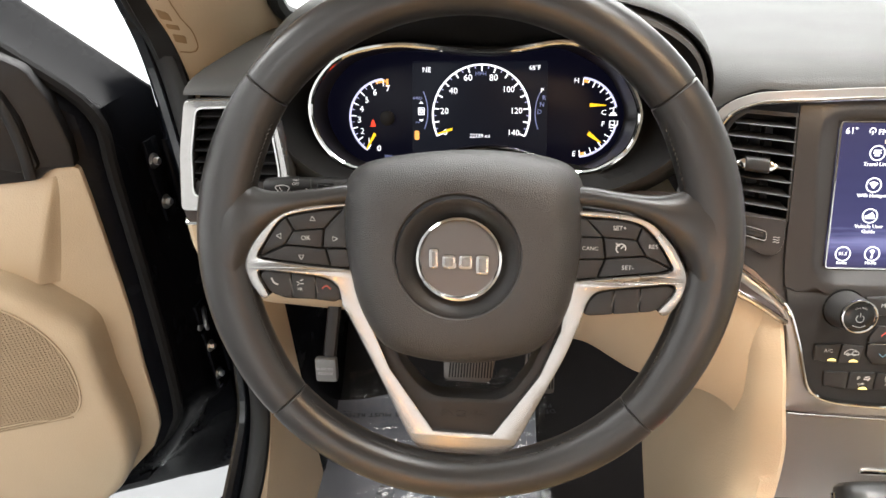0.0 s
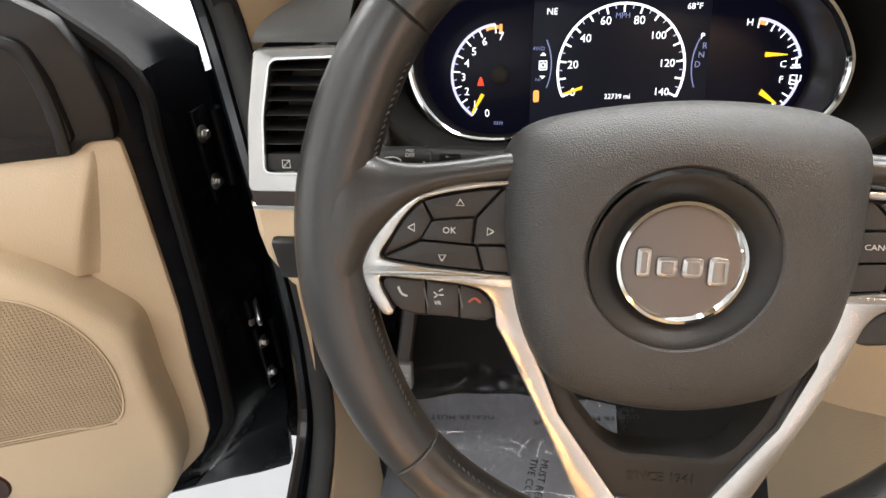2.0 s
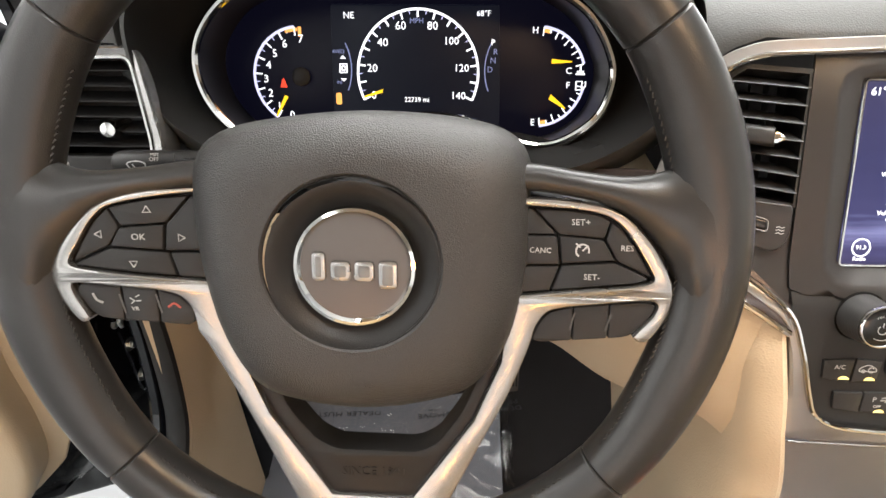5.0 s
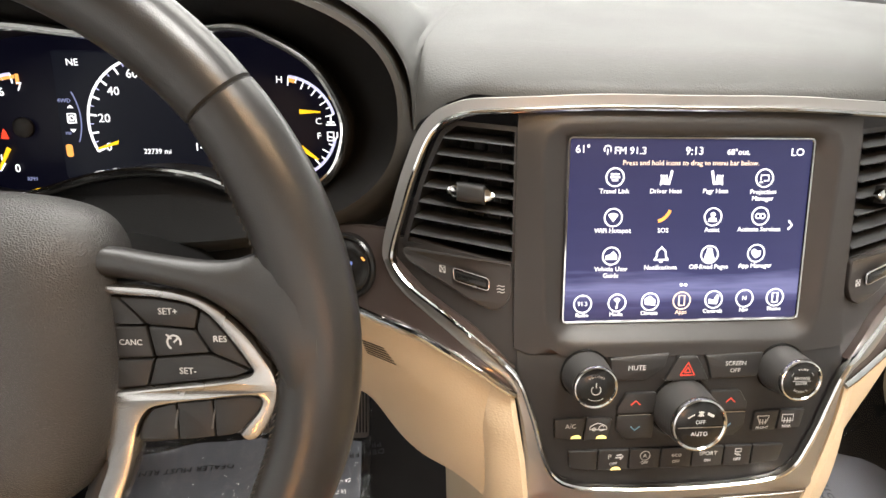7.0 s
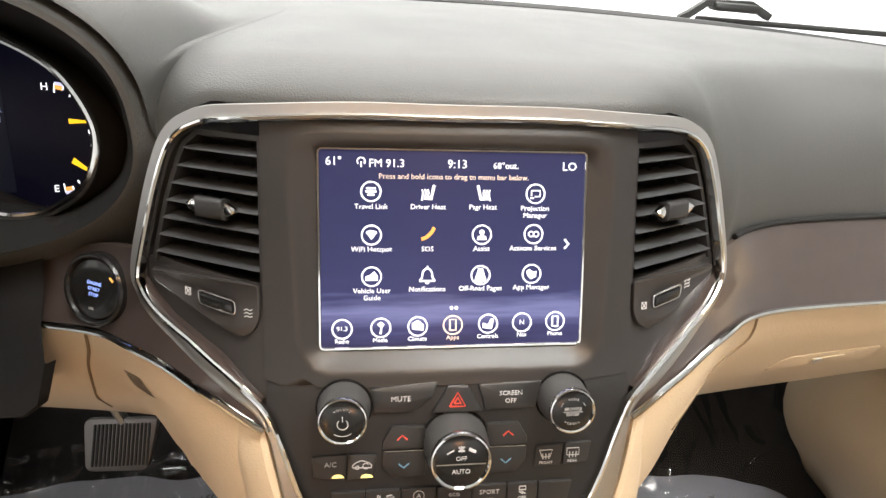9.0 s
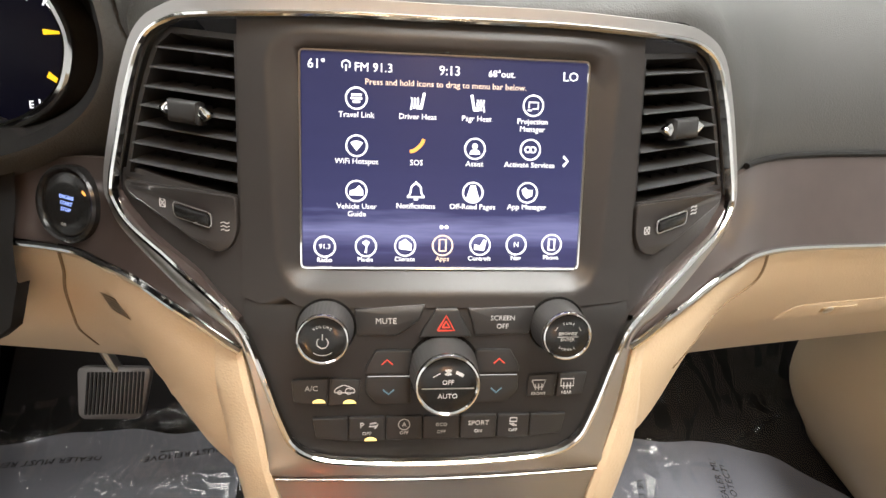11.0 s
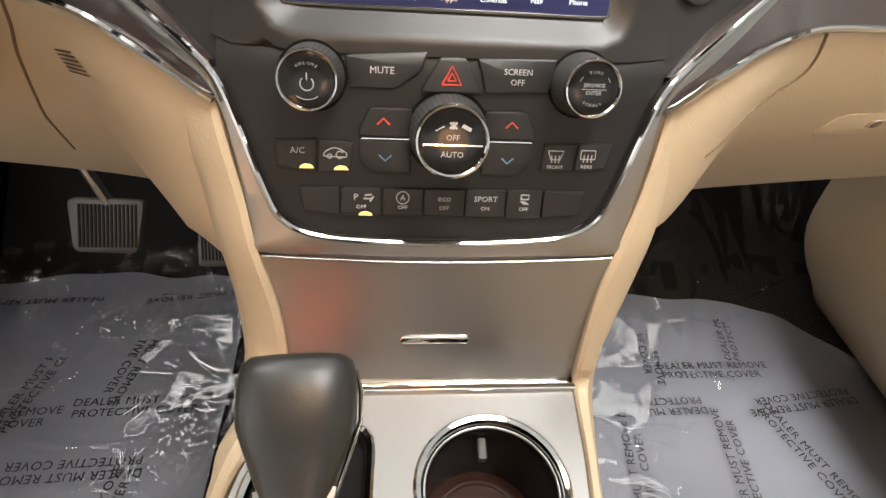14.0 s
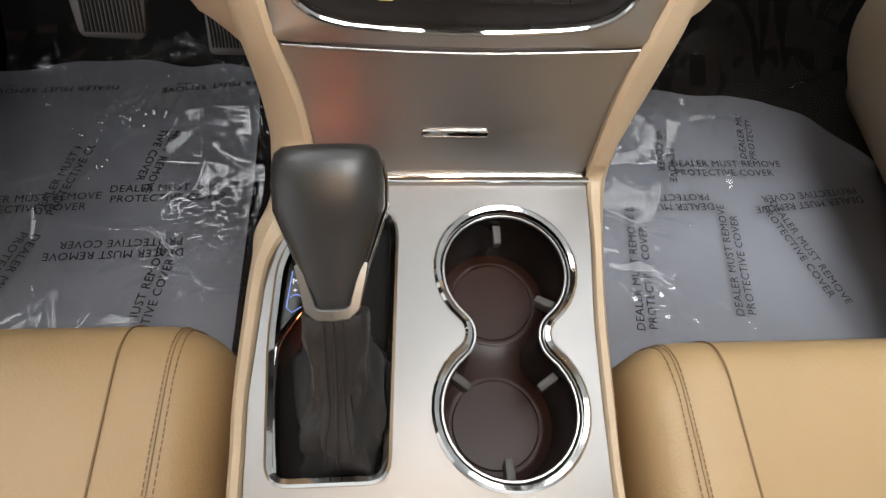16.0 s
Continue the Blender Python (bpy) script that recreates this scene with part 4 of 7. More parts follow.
part("wiper_symbol", strokes([smooth_path([(-156, 14.6), (-160.6, 19.6), (-156, 21.4), (-151, 21), (-148.6, 19), (-152, 14.6)], 3) + [(-156, 14.6)], [(-154, 15), (-157, 19.6)]], 0.8, on_stalk, 10.2), PRINT, stalk)
part("slider", box(frame_of(on_stalk, -118, 21, 9), 0.014, 0.005, 0.004, 0.001), PIANO, stalk)

# ---- centre stack ----
stack = thing("centre_stack", (0, 0.45, 1.0), "dark graphite centre stack framed by chrome and satin silver trim", "centre stack")
RIGHT = [(0, 1263.5), (73, 1263.5), (138, 1259.5), (161, 1253.5), (175.5, 1241.5), (186.5, 1216), (195, 1188), (202.5, 1160), (201, 1150), (188.5, 1138.5), (154, 1121), (122, 1102), (109.5, 1076), (99.5, 1044), (91, 1026), (73, 1016.5), (38, 1013)]
RING = smooth_path(RIGHT + [(0, 1012)] + mirrored(RIGHT[1:])[::-1], 5, True)


def half_width(z):
    """Half the width of the chrome ring's inside at the height z."""
    zs = [1012, 1016.5, 1026, 1044, 1076, 1102, 1121, 1138, 1150, 1160, 1188, 1216, 1241.5, 1253.5, 1259.5, 1263.5]
    ws = [38, 73, 91, 99.5, 109.5, 122, 154, 189, 201, 202.5, 195, 186.5, 175.5, 161, 138, 73]
    return float(np.interp(z, zs, ws))


def out_of_face(p):
    return (face(p[0], p[1], 5) - face(p[0], p[1], 0)).normalized()


part("chrome_ring", sweep([face(*p, 5) for p in RING], [(-0.0019, -0.004), (0.0019, -0.004), (0.0017, 0.0006), (0.0007, 0.0018), (-0.0007, 0.0018), (-0.0017, 0.0006)], lambda i: out_of_face(RING[i]), True), CHROME, stack, "polished chrome ring")
grown = inset([(x, z) for x, z in RING] if area2(RING) > 0 else [(x, z) for x, z in RING][::-1], -4.6)
top_band = [p for p in grown if p[1] > 1147]
top_band.sort(key=lambda p: math.atan2(p[1] - 1160, p[0]) if not (p[1] < 1160 and p[0] < 0) else math.atan2(p[1] - 1160, p[0]) + 2 * math.pi)
part("silver_band", sweep([face(*p, 3.5) for p in top_band], lambda i: [(x * min(1.0, 0.30 + 0.09 * min(i, len(top_band) - 1 - i)), z) for x, z in [(-0.0040, -0.006), (0.0040, -0.006), (0.0040, 0.0004), (0.0034, 0.0014), (0.0022, 0.0012), (-0.0022, 0.0006), (-0.0040, 0.0002)]], lambda i: out_of_face(top_band[i])), BRUSHED, stack, "satin silver band")
# Same band as above; its dimmer reflections are put into a darker silver.
for sx in (-1, 1):
    leg = sorted((p for p in grown if 1084 < p[1] < 1152 and p[0] * sx > 0), key=lambda p: -p[1])
    part("silver_band_foot", sweep([face(*p, 3.0) for p in leg], lambda i: [(x * min(1.0, 0.25 + 0.12 * (len(leg) - 1 - i), 0.6 + 0.1 * i), z) for x, z in [(-0.0036, -0.006), (0.0036, -0.006), (0.0036, 0.0002), (0.0030, 0.0012), (0.0015, 0.0016), (-0.0015, 0.0016), (-0.0030, 0.0012), (-0.0036, 0.0002)]], lambda i: out_of_face(leg[i])), BAND, stack, "foot of the silver band, dimmed by a darker silver")


def lower_surround():
    inner = smooth_path([(-123, 1102), (-110, 1076), (-100, 1044), (-91.5, 1025.5), (-73, 1016), (-38, 1012.4), (0, 1011.4), (38, 1012.4), (73, 1016), (91.5, 1025.5), (100, 1044), (110, 1076), (123, 1102)], 5)
    outer = smooth_path([(-126, 1103), (-117, 1075), (-111, 1040), (-108, 1016), (-106, 1004), (-50, 1001), (0, 1000), (52, 1001), (110, 1004), (112, 1016), (116, 1040), (121, 1075), (127, 1103)], 5)
    return loft([[face(*p, -6) for p in outer], [face(*p, 0.5) for p in outer], [face(*(0.8 * np.array(o) + 0.2 * np.array(i)), 2.2) for o, i in zip(outer, inner)], [face(*i, 2.6) for i in inner], [face(*i, -6) for i in inner]])


part("lower_surround", lower_surround(), BRUSHED, stack, "satin silver lower surround")


def panel_rows(zs, w0, n, nx=18):
    return loft([[face(-w0(z) + 2 * w0(z) * k / nx, z, n(z) if callable(n) else n) for k in range(nx + 1)] for z in zs])


part("control_panel", panel_rows([1011, 1014, 1018, 1024, 1032, 1045, 1063, 1080, 1095, 1106, 1112, 1116], lambda z: min(half_width(z), 119), lambda z: 0.0 if z < 1110 else -1.0), PLASTIC, stack, "dark graphite control panel")
SCR_OUT = rounded([(-121, 1112), (121, 1112), (121, 1262.5), (-121, 1262.5)], 3, 3)
SCR_LIP = rounded([(-99, 1116), (99, 1116), (106, 1254), (-106, 1254)], 20, 6)
SCR_IN = rounded([(-87, 1129.4), (87, 1129.4), (87, 1247.4), (-87, 1247.4)], 2.5, 3)


def spread(ring, m=64):
    """A closed ring resampled to m points from its lower left corner."""
    r = [np.array(p) for p in ring] + [np.array(ring[0])]
    d = np.concatenate([[0], np.cumsum([np.hypot(*(b - a)) for a, b in zip(r, r[1:])])])
    t = np.linspace(0, d[-1], m + 1)[:-1]
    return list(zip(np.interp(t, d, [p[0] for p in r]), np.interp(t, d, [p[1] for p in r])))


part("screen_bezel", loft([[face(*p, n) for p in spread(r)] for r, n in ((SCR_OUT, -4), (SCR_OUT, 0.2), (inset(SCR_LIP, -6.0), 1.2), (inset(SCR_LIP, -2.0), 2.2), (SCR_LIP, 2.4), (inset(SCR_LIP, 2.5), 1.8), (inset(SCR_LIP, 6), 0.2), (SCR_IN, -2.2), (SCR_IN, -6))], True), BEZEL, stack, "dark screen bezel", sharp=1.2)
for sx in (-1, 1):
    part("side_web", strip([sx * x for x in range(112, 204, 5)], lambda x: float(np.interp(abs(x), [112, 123, 154, 190, 204], [1080, 1102, 1121, 1137, 1149])), lambda x: float(np.interp(abs(x), [112, 121, 190, 204], [1120, 1168, 1172, 1168])), -3, face, 6), BEZEL, stack)

# ---- touch screen ----
screen = thing("touch_screen", on_screen(0, 0, -6), "lit navy touch screen with white app icons in a chrome edge", "screen")
part("glass", plate(rounded(rect(0, 0, 172, 127), 2.5), on_screen, -5, 0.6, 0.5), SCREEN, screen)
part("edge", sweep([on_screen(u, v, 0.9) for u, v in rounded(rect(0, 0, 172.5, 127.5), 3, 3)], oval(0.0011, 0.0010, 6), (0, -1, 0.4), True), CHROME, screen, "thin chrome edge")


def sc(px, py):
    return (px - 497) / 5.145, (383 - py) / 5.24


def on_glass(px, py, n=0.8):
    return frame_of(on_screen, *sc(px, py), n)


for w, x, y, s, mt in (("61°", 103, 90, 7.6, GLOW), ("FM 91.3", 272, 95, 7.0, GLOW), ("9:13", 503, 95, 7.6, GLOW), ("68°out.", 665, 98, 5.6, GLOW), ("LO", 883, 98, 7.6, GLOW),
                       ("Press and hold icons to drag to menu bar below.", 495, 137, 4.9, GLOW_PEACH),
                       ("Travel Link", 221, 237, 4.6, GLOW), ("Driver Heat", 407, 237, 4.6, GLOW), ("Psgr Heat", 590, 237, 4.6, GLOW), ("Projection", 768, 240, 4.6, GLOW), ("Manager", 768, 264, 4.6, GLOW),
                       ("WiFi Hotspot", 222, 379, 4.6, GLOW), ("SOS", 406, 379, 4.6, GLOW), ("Assist", 588, 378, 4.6, GLOW), ("Activate Services", 765, 377, 4.6, GLOW),
                       ("Vehicle User", 223, 520, 4.6, GLOW), ("Guide", 223, 544, 4.6, GLOW), ("Notifications", 406, 516, 4.6, GLOW), ("Off-Road Pages", 586, 515, 4.6, GLOW), ("App Manager", 762, 513, 4.6, GLOW),
                       ("Radio", 124, 692, 4.0, GLOW), ("Media", 250, 690, 4.0, GLOW), ("Climate", 374, 688, 4.0, GLOW), ("Apps", 494, 686, 4.2, GLOW_PEACH), ("Controls", 614, 684, 4.0, GLOW), ("Nav", 733, 681, 4.0, GLOW), ("Phone", 850, 679, 4.0, GLOW)):
    lettering(w, s, on_glass(x, y), mt, screen)


def ring_icon(px, py, r, mat=GLOW, width=1.0):
    u, v = sc(px, py)
    part("icon_ring", strokes([arc(u, v, r, 0, 360, 28)], width, on_screen, 0.8), mat, screen)
    return u, v


def glyph(name, lines, mat=GLOW, width=1.0):
    part(name, strokes(lines, width, on_screen, 0.8), mat, screen)


def blob(name, pts, mat=GLOW):
    part(name, plate(pts, on_screen, 0.6, 1.0, 0.1), mat, screen)


for px, py in ((221, 187), (768, 190), (222, 331), (588, 330), (765, 328), (222, 471), (586, 469), (762, 466)):
    ring_icon(px, py, 6.1)
for k, px in enumerate((125, 252, 375, 494, 615, 733, 850)):
    ring_icon(px, 649 - 2.4 * k, 6.2, GLOW_PEACH if k == 3 else GLOW)
u, v = sc(221, 187)
glyph("link_icon", [[(u - 3, v + 2), (u + 3, v + 2)], [(u - 3.4, v), (u + 3.4, v)], [(u - 2.2, v - 2), (u + 2.2, v - 2)]], width=1.3)
for s, px in ((1, 407), (-1, 592)):
    u, v = sc(px, 190)
    blob("seat_icon", [(u + s * a, v + b) for a, b in ((-1, -4.5), (2.5, -4.5), (4.6, 4.8), (3.0, 5.2), (1.4, -2.4), (-1.4, -2.6))])
    glyph("heat_icon", [[(u + s * (a - 0.5), v - 3.5 + 0.4 * a), (u + s * (a + 0.3), v), (u + s * (a - 0.3), v + 2.2)] for a in (-3.6, -1.8, 0)], width=1.0)
u, v = sc(768, 190)
glyph("mirror_icon", [[(u - 2.6, v - 1.5), (u - 2.6, v + 2), (u + 3, v + 2), (u + 3, v - 1.8), (u - 0.4, v - 1.8)], [(u - 3.4, v - 2.8), (u - 1, v - 2.8)]], width=0.9)
u, v = sc(222, 331)
blob("wifi_icon", [(u, v - 3)] + arc(u, v - 3, 6, 52, 128, 8))
u, v = sc(407, 326)
part("call_icon", strokes([smooth_path([(u - 4.2, v - 3.6), (u - 1, v - 2.4), (u + 2.4, v + 0.8), (u + 4, v + 4)], 4)], 2.2, on_screen, 0.8), GLOW_ORANGE, screen, "orange handset icon")
u, v = sc(588, 330)
blob("helper_head", arc(u, v + 1.6, 1.7, 0, 350, 14))
blob("helper_body", [(u - 3.3, v - 3.4), (u + 3.3, v - 3.4), (u + 2.6, v - 1), (u, v - 0.2), (u - 2.6, v - 1)])
u, v = sc(765, 328)
glyph("link_ring", [arc(u - 1.6, v, 1.7, 0, 360, 14), arc(u + 1.7, v, 1.7, 0, 360, 14)], width=0.9)
u, v = sc(222, 471)
blob("vehicle_icon", [(u - 4, v - 2.6), (u + 4, v - 2.6), (u + 4, v + 0.4), (u + 1.6, v + 3.4), (u - 1, v + 1), (u - 4, v + 0.2)])
u, v = sc(406, 468)
glyph("bell_icon", [smooth_path([(u - 5.2, v - 3.6), (u - 3.4, v - 1.4), (u - 2.8, v + 2.4), (u, v + 4.6), (u + 2.8, v + 2.4), (u + 3.4, v - 1.4), (u + 5.2, v - 3.6)], 4) + [(u - 5.2, v - 3.6)], [(u - 1.2, v - 5), (u + 1.2, v - 5)], [(u, v + 4.6), (u, v + 6)]], width=1.1)
u, v = sc(586, 469)
blob("road_icon", [(u - 4, v - 3.6), (u - 1.4, v + 4.6), (u + 1.4, v + 4.6), (u + 4, v - 3.6), (u + 0.6, v - 5), (u - 0.6, v - 5)])
u, v = sc(762, 466)
blob("tag_icon", [(u - 3.6, v + 1.6), (u - 1.4, v + 3.2), (u + 0.6, v + 1.6), (u + 3.4, v + 1.8), (u + 3, v - 2), (u - 0.4, v - 3.6), (u - 2.8, v - 1)])
glyph("next_arrow", [[(sc(874, 346)), (sc(888, 362)), (sc(874, 378))]], width=1.4)
for px in (489, 505):
    u, v = sc(px, 582)
    blob("page_dot", arc(u, v, 1.2, 0, 330, 10))
u, v = sc(190, 92)
glyph("mast_icon", [[(u, v - 3), (u, v + 0.6)], arc(u, v + 0.6, 2.4, -40, 220, 10)], width=0.8)
lettering("91.3", 4.2, on_glass(125, 649), GLOW, screen)
lettering("N", 4.6, on_glass(733, 637), GLOW, screen)
for px, py, pts in ((252, 647, [(-1, -4), (0, 0), (-2.4, 2.4), (0, 4), (2.4, 2.4), (0.8, 0), (0.6, -4)]), (375, 644, [(-3.6, -2), (3.8, -3), (4, 1), (0, 4.2), (-3.8, 2)]), (494, 641, [(-2, -3.6), (2, -3.6), (2, 3.6), (-2, 3.6)]),
                    (615, 639, [(-3.6, -3), (2.6, -3.6), (4, 3), (2, 3.4), (0, -0.6), (-3.6, 0.6)]), (850, 635, [(-1.9, -3.4), (1.9, -3.4), (1.9, 3.4), (-1.9, 3.4)])):
    u, v = sc(px, py)
    if px in (850, 494):
        glyph("menu_icon", [[(u + a, v + b) for a, b in pts] + [(u + pts[0][0], v + pts[0][1])]], GLOW_PEACH if px == 494 else GLOW, 1.1)
    else:
        blob("menu_icon", [(u + a, v + b) for a, b in pts])

# ---- knobs ----
def knob(u, z, r, h, label):
    m = frame_of(face, u, z, 0)
    seg = 84
    rows = []
    for j in range(15):
        t = j / 14
        hh, rr = h * 0.86 * t, r * (1.15 - 0.12 * t)
        rows.append([m @ Vector(((rr + 0.32 * (-1) ** (i + j)) / 1000 * math.cos(2 * math.pi * (i + 0.5 * (j % 2)) / seg), (rr + 0.32 * (-1) ** (i + j)) / 1000 * math.sin(2 * math.pi * (i + 0.5 * (j % 2)) / seg), hh / 1000)) for i in range(seg)])
    k = part("control_knob", loft(rows, True), GRIP, stack, label, sharp=3)
    part("base_gap", lathe([(r * 1.26, -1), (r * 1.26, 0.5), (r * 1.17, 0.2), (r * 1.14, -1)], m, 40, cap=False), PIANO, k)
    part("rim", lathe([(r * 1.035, h * 0.86), (r * 1.045, h * 0.93), (r * 1.01, h * 0.99), (r * 0.955, h), (r * 0.91, h * 0.965)], m, 48, cap=False), CHROME, k, "chrome rim")
    part("cap", lathe([(r * 0.93, h * 0.95), (r * 0.89, h * 0.965), (r * 0.4, h * 0.975), (0.01, h * 0.975)], m, 40), PIANO, k, "gloss black cap")
    return k, (lambda a, b, n=0.0, m=m, h=h: m @ Vector((a / 1000, b / 1000, (h * 0.98 + n) / 1000)))


def curved_words(words, r, a0, step, size, put, mat, parent, flip=False):
    for i, ch in enumerate(words):
        a = a0 - step * i if not flip else a0 + step * i
        f = frame_of(put, r * math.cos(radians(a)), r * math.sin(radians(a)), 0.15) @ pose(0, 0, 0, 0, 0, a - 90 + (180 if flip else 0))
        lettering(ch, size, f, mat, parent)


k1, p1 = knob(-71, 1099.5, 14.4, 23, "round black volume knob with knurled grip and chrome rim")
curved_words("VOLUME", 8.0, 125, 14, 2.1, p1, GREY_PRINT, k1)
part("power_symbol", strokes([arc(0, -1.5, 3.2, 130, 410, 18), [(0, 0.2), (0, 3.6)]], 0.6, p1, 0.1), GREY_PRINT, k1)
part("arc_mark", strokes([arc(0, 0, 9, 235, 305, 10)], 0.4, p1, 0.1), GREY_PRINT, k1)
k2, p2 = knob(72, 1100.5, 14.4, 23, "round black tuning knob with knurled grip and chrome rim")
lettering("BROWSE", 2.8, frame_of(p2, 0, 1.7, 0.15), GREY_PRINT, k2)
lettering("ENTER", 2.8, frame_of(p2, 0, -2.0, 0.15), GREY_PRINT, k2)
curved_words("TUNE", 8.2, 110, 14, 2.1, p2, GREY_PRINT, k2)
curved_words("SCROLL", 8.2, 236, 13, 2.0, p2, GREY_PRINT, k2, True)
part("arc_mark", strokes([arc(0, 0, 8.6, 138, 156, 6), arc(0, 0, 8.6, 24, 42, 6), [(-6.4, -0.2), (6.4, -0.2)]], 0.35, p2, 0.1), GREY_PRINT, k2)
k3, p3 = knob(1, 1074, 18.6, 27, "large round fan knob with chrome rim and split cap")
part("divider", strokes([[(-15.4, -1.4), (15.4, -1.4)]], 0.8, p3, 0.1), CHROME, k3)
lettering("OFF", 4.0, frame_of(p3, 0, 2.2, 0.15), PRINT, k3)
lettering("AUTO", 4.2, frame_of(p3, 0, -6.4, 0.15), PRINT, k3)
part("fan_symbol", strokes([[(-1.8, 7), (1.8, 10)], [(1.8, 7), (-1.8, 10)], [(0, 6.6), (0, 10.4)]], 1.1, p3, 0.1), PRINT, k3)
part("wedge_mark", strokes([[(-9, 5.6), (-4.6, 8)]], 0.6, p3, 0.1), PRINT, k3)
part("wedge_mark", strokes([[(4.6, 8.6), (9, 6.4)]], 1.9, p3, 0.1), PRINT, k3)

# ---- buttons ----
def button(outline, label, high=2.2, r=1.2, parent_name="control_button"):
    c = np.mean(np.array(outline), 0)
    b = thing(parent_name, face(*c, 0), label, "button", "centre stack buttons")
    part("cap", plate(rounded(outline, r, 3), face, -1.5, high, 0.8), BUTTON, b)
    return b


def printed(b, words, u, z, size, mat=PRINT, n=2.35, st=1.0):
    lettering(words, size, frame_of(face, u, z, n), mat, b, stretch=st)


def amber(b, u, z):
    part("light", plate([(u + 3.9 * math.cos(radians(a)), z + 2.5 * math.sin(radians(a))) for a in range(0, 181, 18)], face, 1.4, 2.7, 0.3), GLOW_AMBER, b, "lit amber half moon")


def marked(b, name, lines, width=0.7, mat=PRINT, n=2.3):
    part(name, strokes(lines, width, face, n), mat, b)


b = button([(-52, 1095), (-28, 1095), (-15, 1103.5), (-11, 1112), (-54, 1109.5)], "black mute button with white lettering")
printed(b, "MUTE", -35, 1103.3, 5.0)
b = button([(20, 1094.5), (54, 1095.5), (58, 1111), (15, 1110), (18, 1103)], "black screen off button with white lettering")
printed(b, "SCREEN", 37, 1104.8, 4.4)
printed(b, "OFF", 37, 1100, 4.4)
hz = thing("hazard_button", face(2, 1101, 0), "black hazard button with a red double triangle", "button", "centre stack buttons")
part("cap", plate(rounded([(-15, 1094), (18, 1094), (8.6, 1110), (-4.6, 1110)], 1.4, 3), face, -1.5, 3.0, 0.9), BUTTON, hz)
part("edge_line", strokes([[(-13.6, 1094.6), (-4.2, 1109.2), (8.2, 1109.2), (16.6, 1094.6)]], 0.5, face, 2.6), GREY_PRINT, hz)
part("triangle", strokes([[(-3.6, 1098), (6.8, 1098), (1.6, 1106.4), (-3.6, 1098)], [(-0.6, 1099.8), (3.8, 1099.8), (1.6, 1103.4), (-0.6, 1099.8)]], 1.0, face, 3.0), RED_PRINT, hz)
for sx, x0 in ((-1, 0), (1, 2)):
    tb = thing("temperature_button", face(sx * 34 + x0, 1067, 0), "black temperature rocker with red and blue arrows", "button", "centre stack buttons")
    part("up_key", plate(rounded([(sx * a + x0, z) for a, z in ((19, 1071.2), (47, 1071.2), (47, 1076), (41, 1086), (19, 1086))], 1.6, 3), face, -1.5, 2.6, 0.9), BUTTON, tb)
    part("down_key", plate(rounded([(sx * a + x0, z) for a, z in ((19, 1052), (40, 1052), (47, 1060), (47, 1069.8), (19, 1069.8))], 1.6, 3), face, -1.5, 2.2, 0.9), BUTTON, tb)
    part("divider", strokes([[(sx * 19 + x0, 1070.5), (sx * 46 + x0, 1070.5)]], 0.6, face, 2.4), CHROME, tb)
    part("up_arrow", strokes([[(sx * 34 + x0 - 3.4, 1077.6), (sx * 34 + x0, 1080.6), (sx * 34 + x0 + 3.4, 1077.6)]], 0.9, face, 2.6), RED_PRINT, tb)
    part("down_arrow", strokes([[(sx * 33 + x0 - 3.4, 1062), (sx * 33 + x0, 1059), (sx * 33 + x0 + 3.4, 1062)]], 0.9, face, 2.2), BLUE_PRINT, tb)
b = button([(-91, 1054.4), (-71, 1051.4), (-69.6, 1069.4), (-92, 1068.4)], "black A/C button with an amber light")
printed(b, "A/C", -80, 1063.4, 4.8)
amber(b, -75.6, 1054.0)
b = button([(-70, 1051.4), (-52, 1053.9), (-50, 1067.9), (-68.4, 1069.4)], "black recirculation button with an amber light")
marked(b, "car_symbol", [smooth_path([(-66, 1060.8), (-65.5, 1063), (-61, 1065.2), (-57.5, 1064.6), (-54, 1062.6), (-54, 1060.4)], 3) + [(-66, 1060.8)], arc(-57.5, 1061.6, 2.0, 30, 330, 8), arc(-63, 1060.8, 1.2, 0, 360, 8)], 0.6)
amber(b, -57, 1053.4)
b = button([(55, 1054.9), (73, 1055.4), (74.4, 1070.4), (56, 1069.4)], "black front defrost button with white symbol")
marked(b, "defrost_symbol", [[(58, 1066.6), (67, 1066.6), (65.2, 1062), (59.8, 1062), (58, 1066.6)], [(60.6, 1060.2), (60.2, 1064.2)], [(62.6, 1060.2), (62.4, 1064.2)], [(64.6, 1060.2), (64.6, 1064.2)]], 0.6)
printed(b, "FRONT", 62.8, 1057.6, 2.9)
b = button([(74.4, 1055.4), (92, 1057), (94, 1071), (75.6, 1070.4)], "black rear defrost button with white symbol")
marked(b, "defrost_symbol", [[(77, 1067.2), (85.4, 1067.2), (85.4, 1062.6), (77, 1062.6), (77, 1067.2)], [(79, 1060.8), (79, 1064.8)], [(81.2, 1060.8), (81.2, 1064.8)], [(83.4, 1060.8), (83.4, 1064.8)]], 0.6)
printed(b, "REAR", 81.2, 1058.2, 2.9)
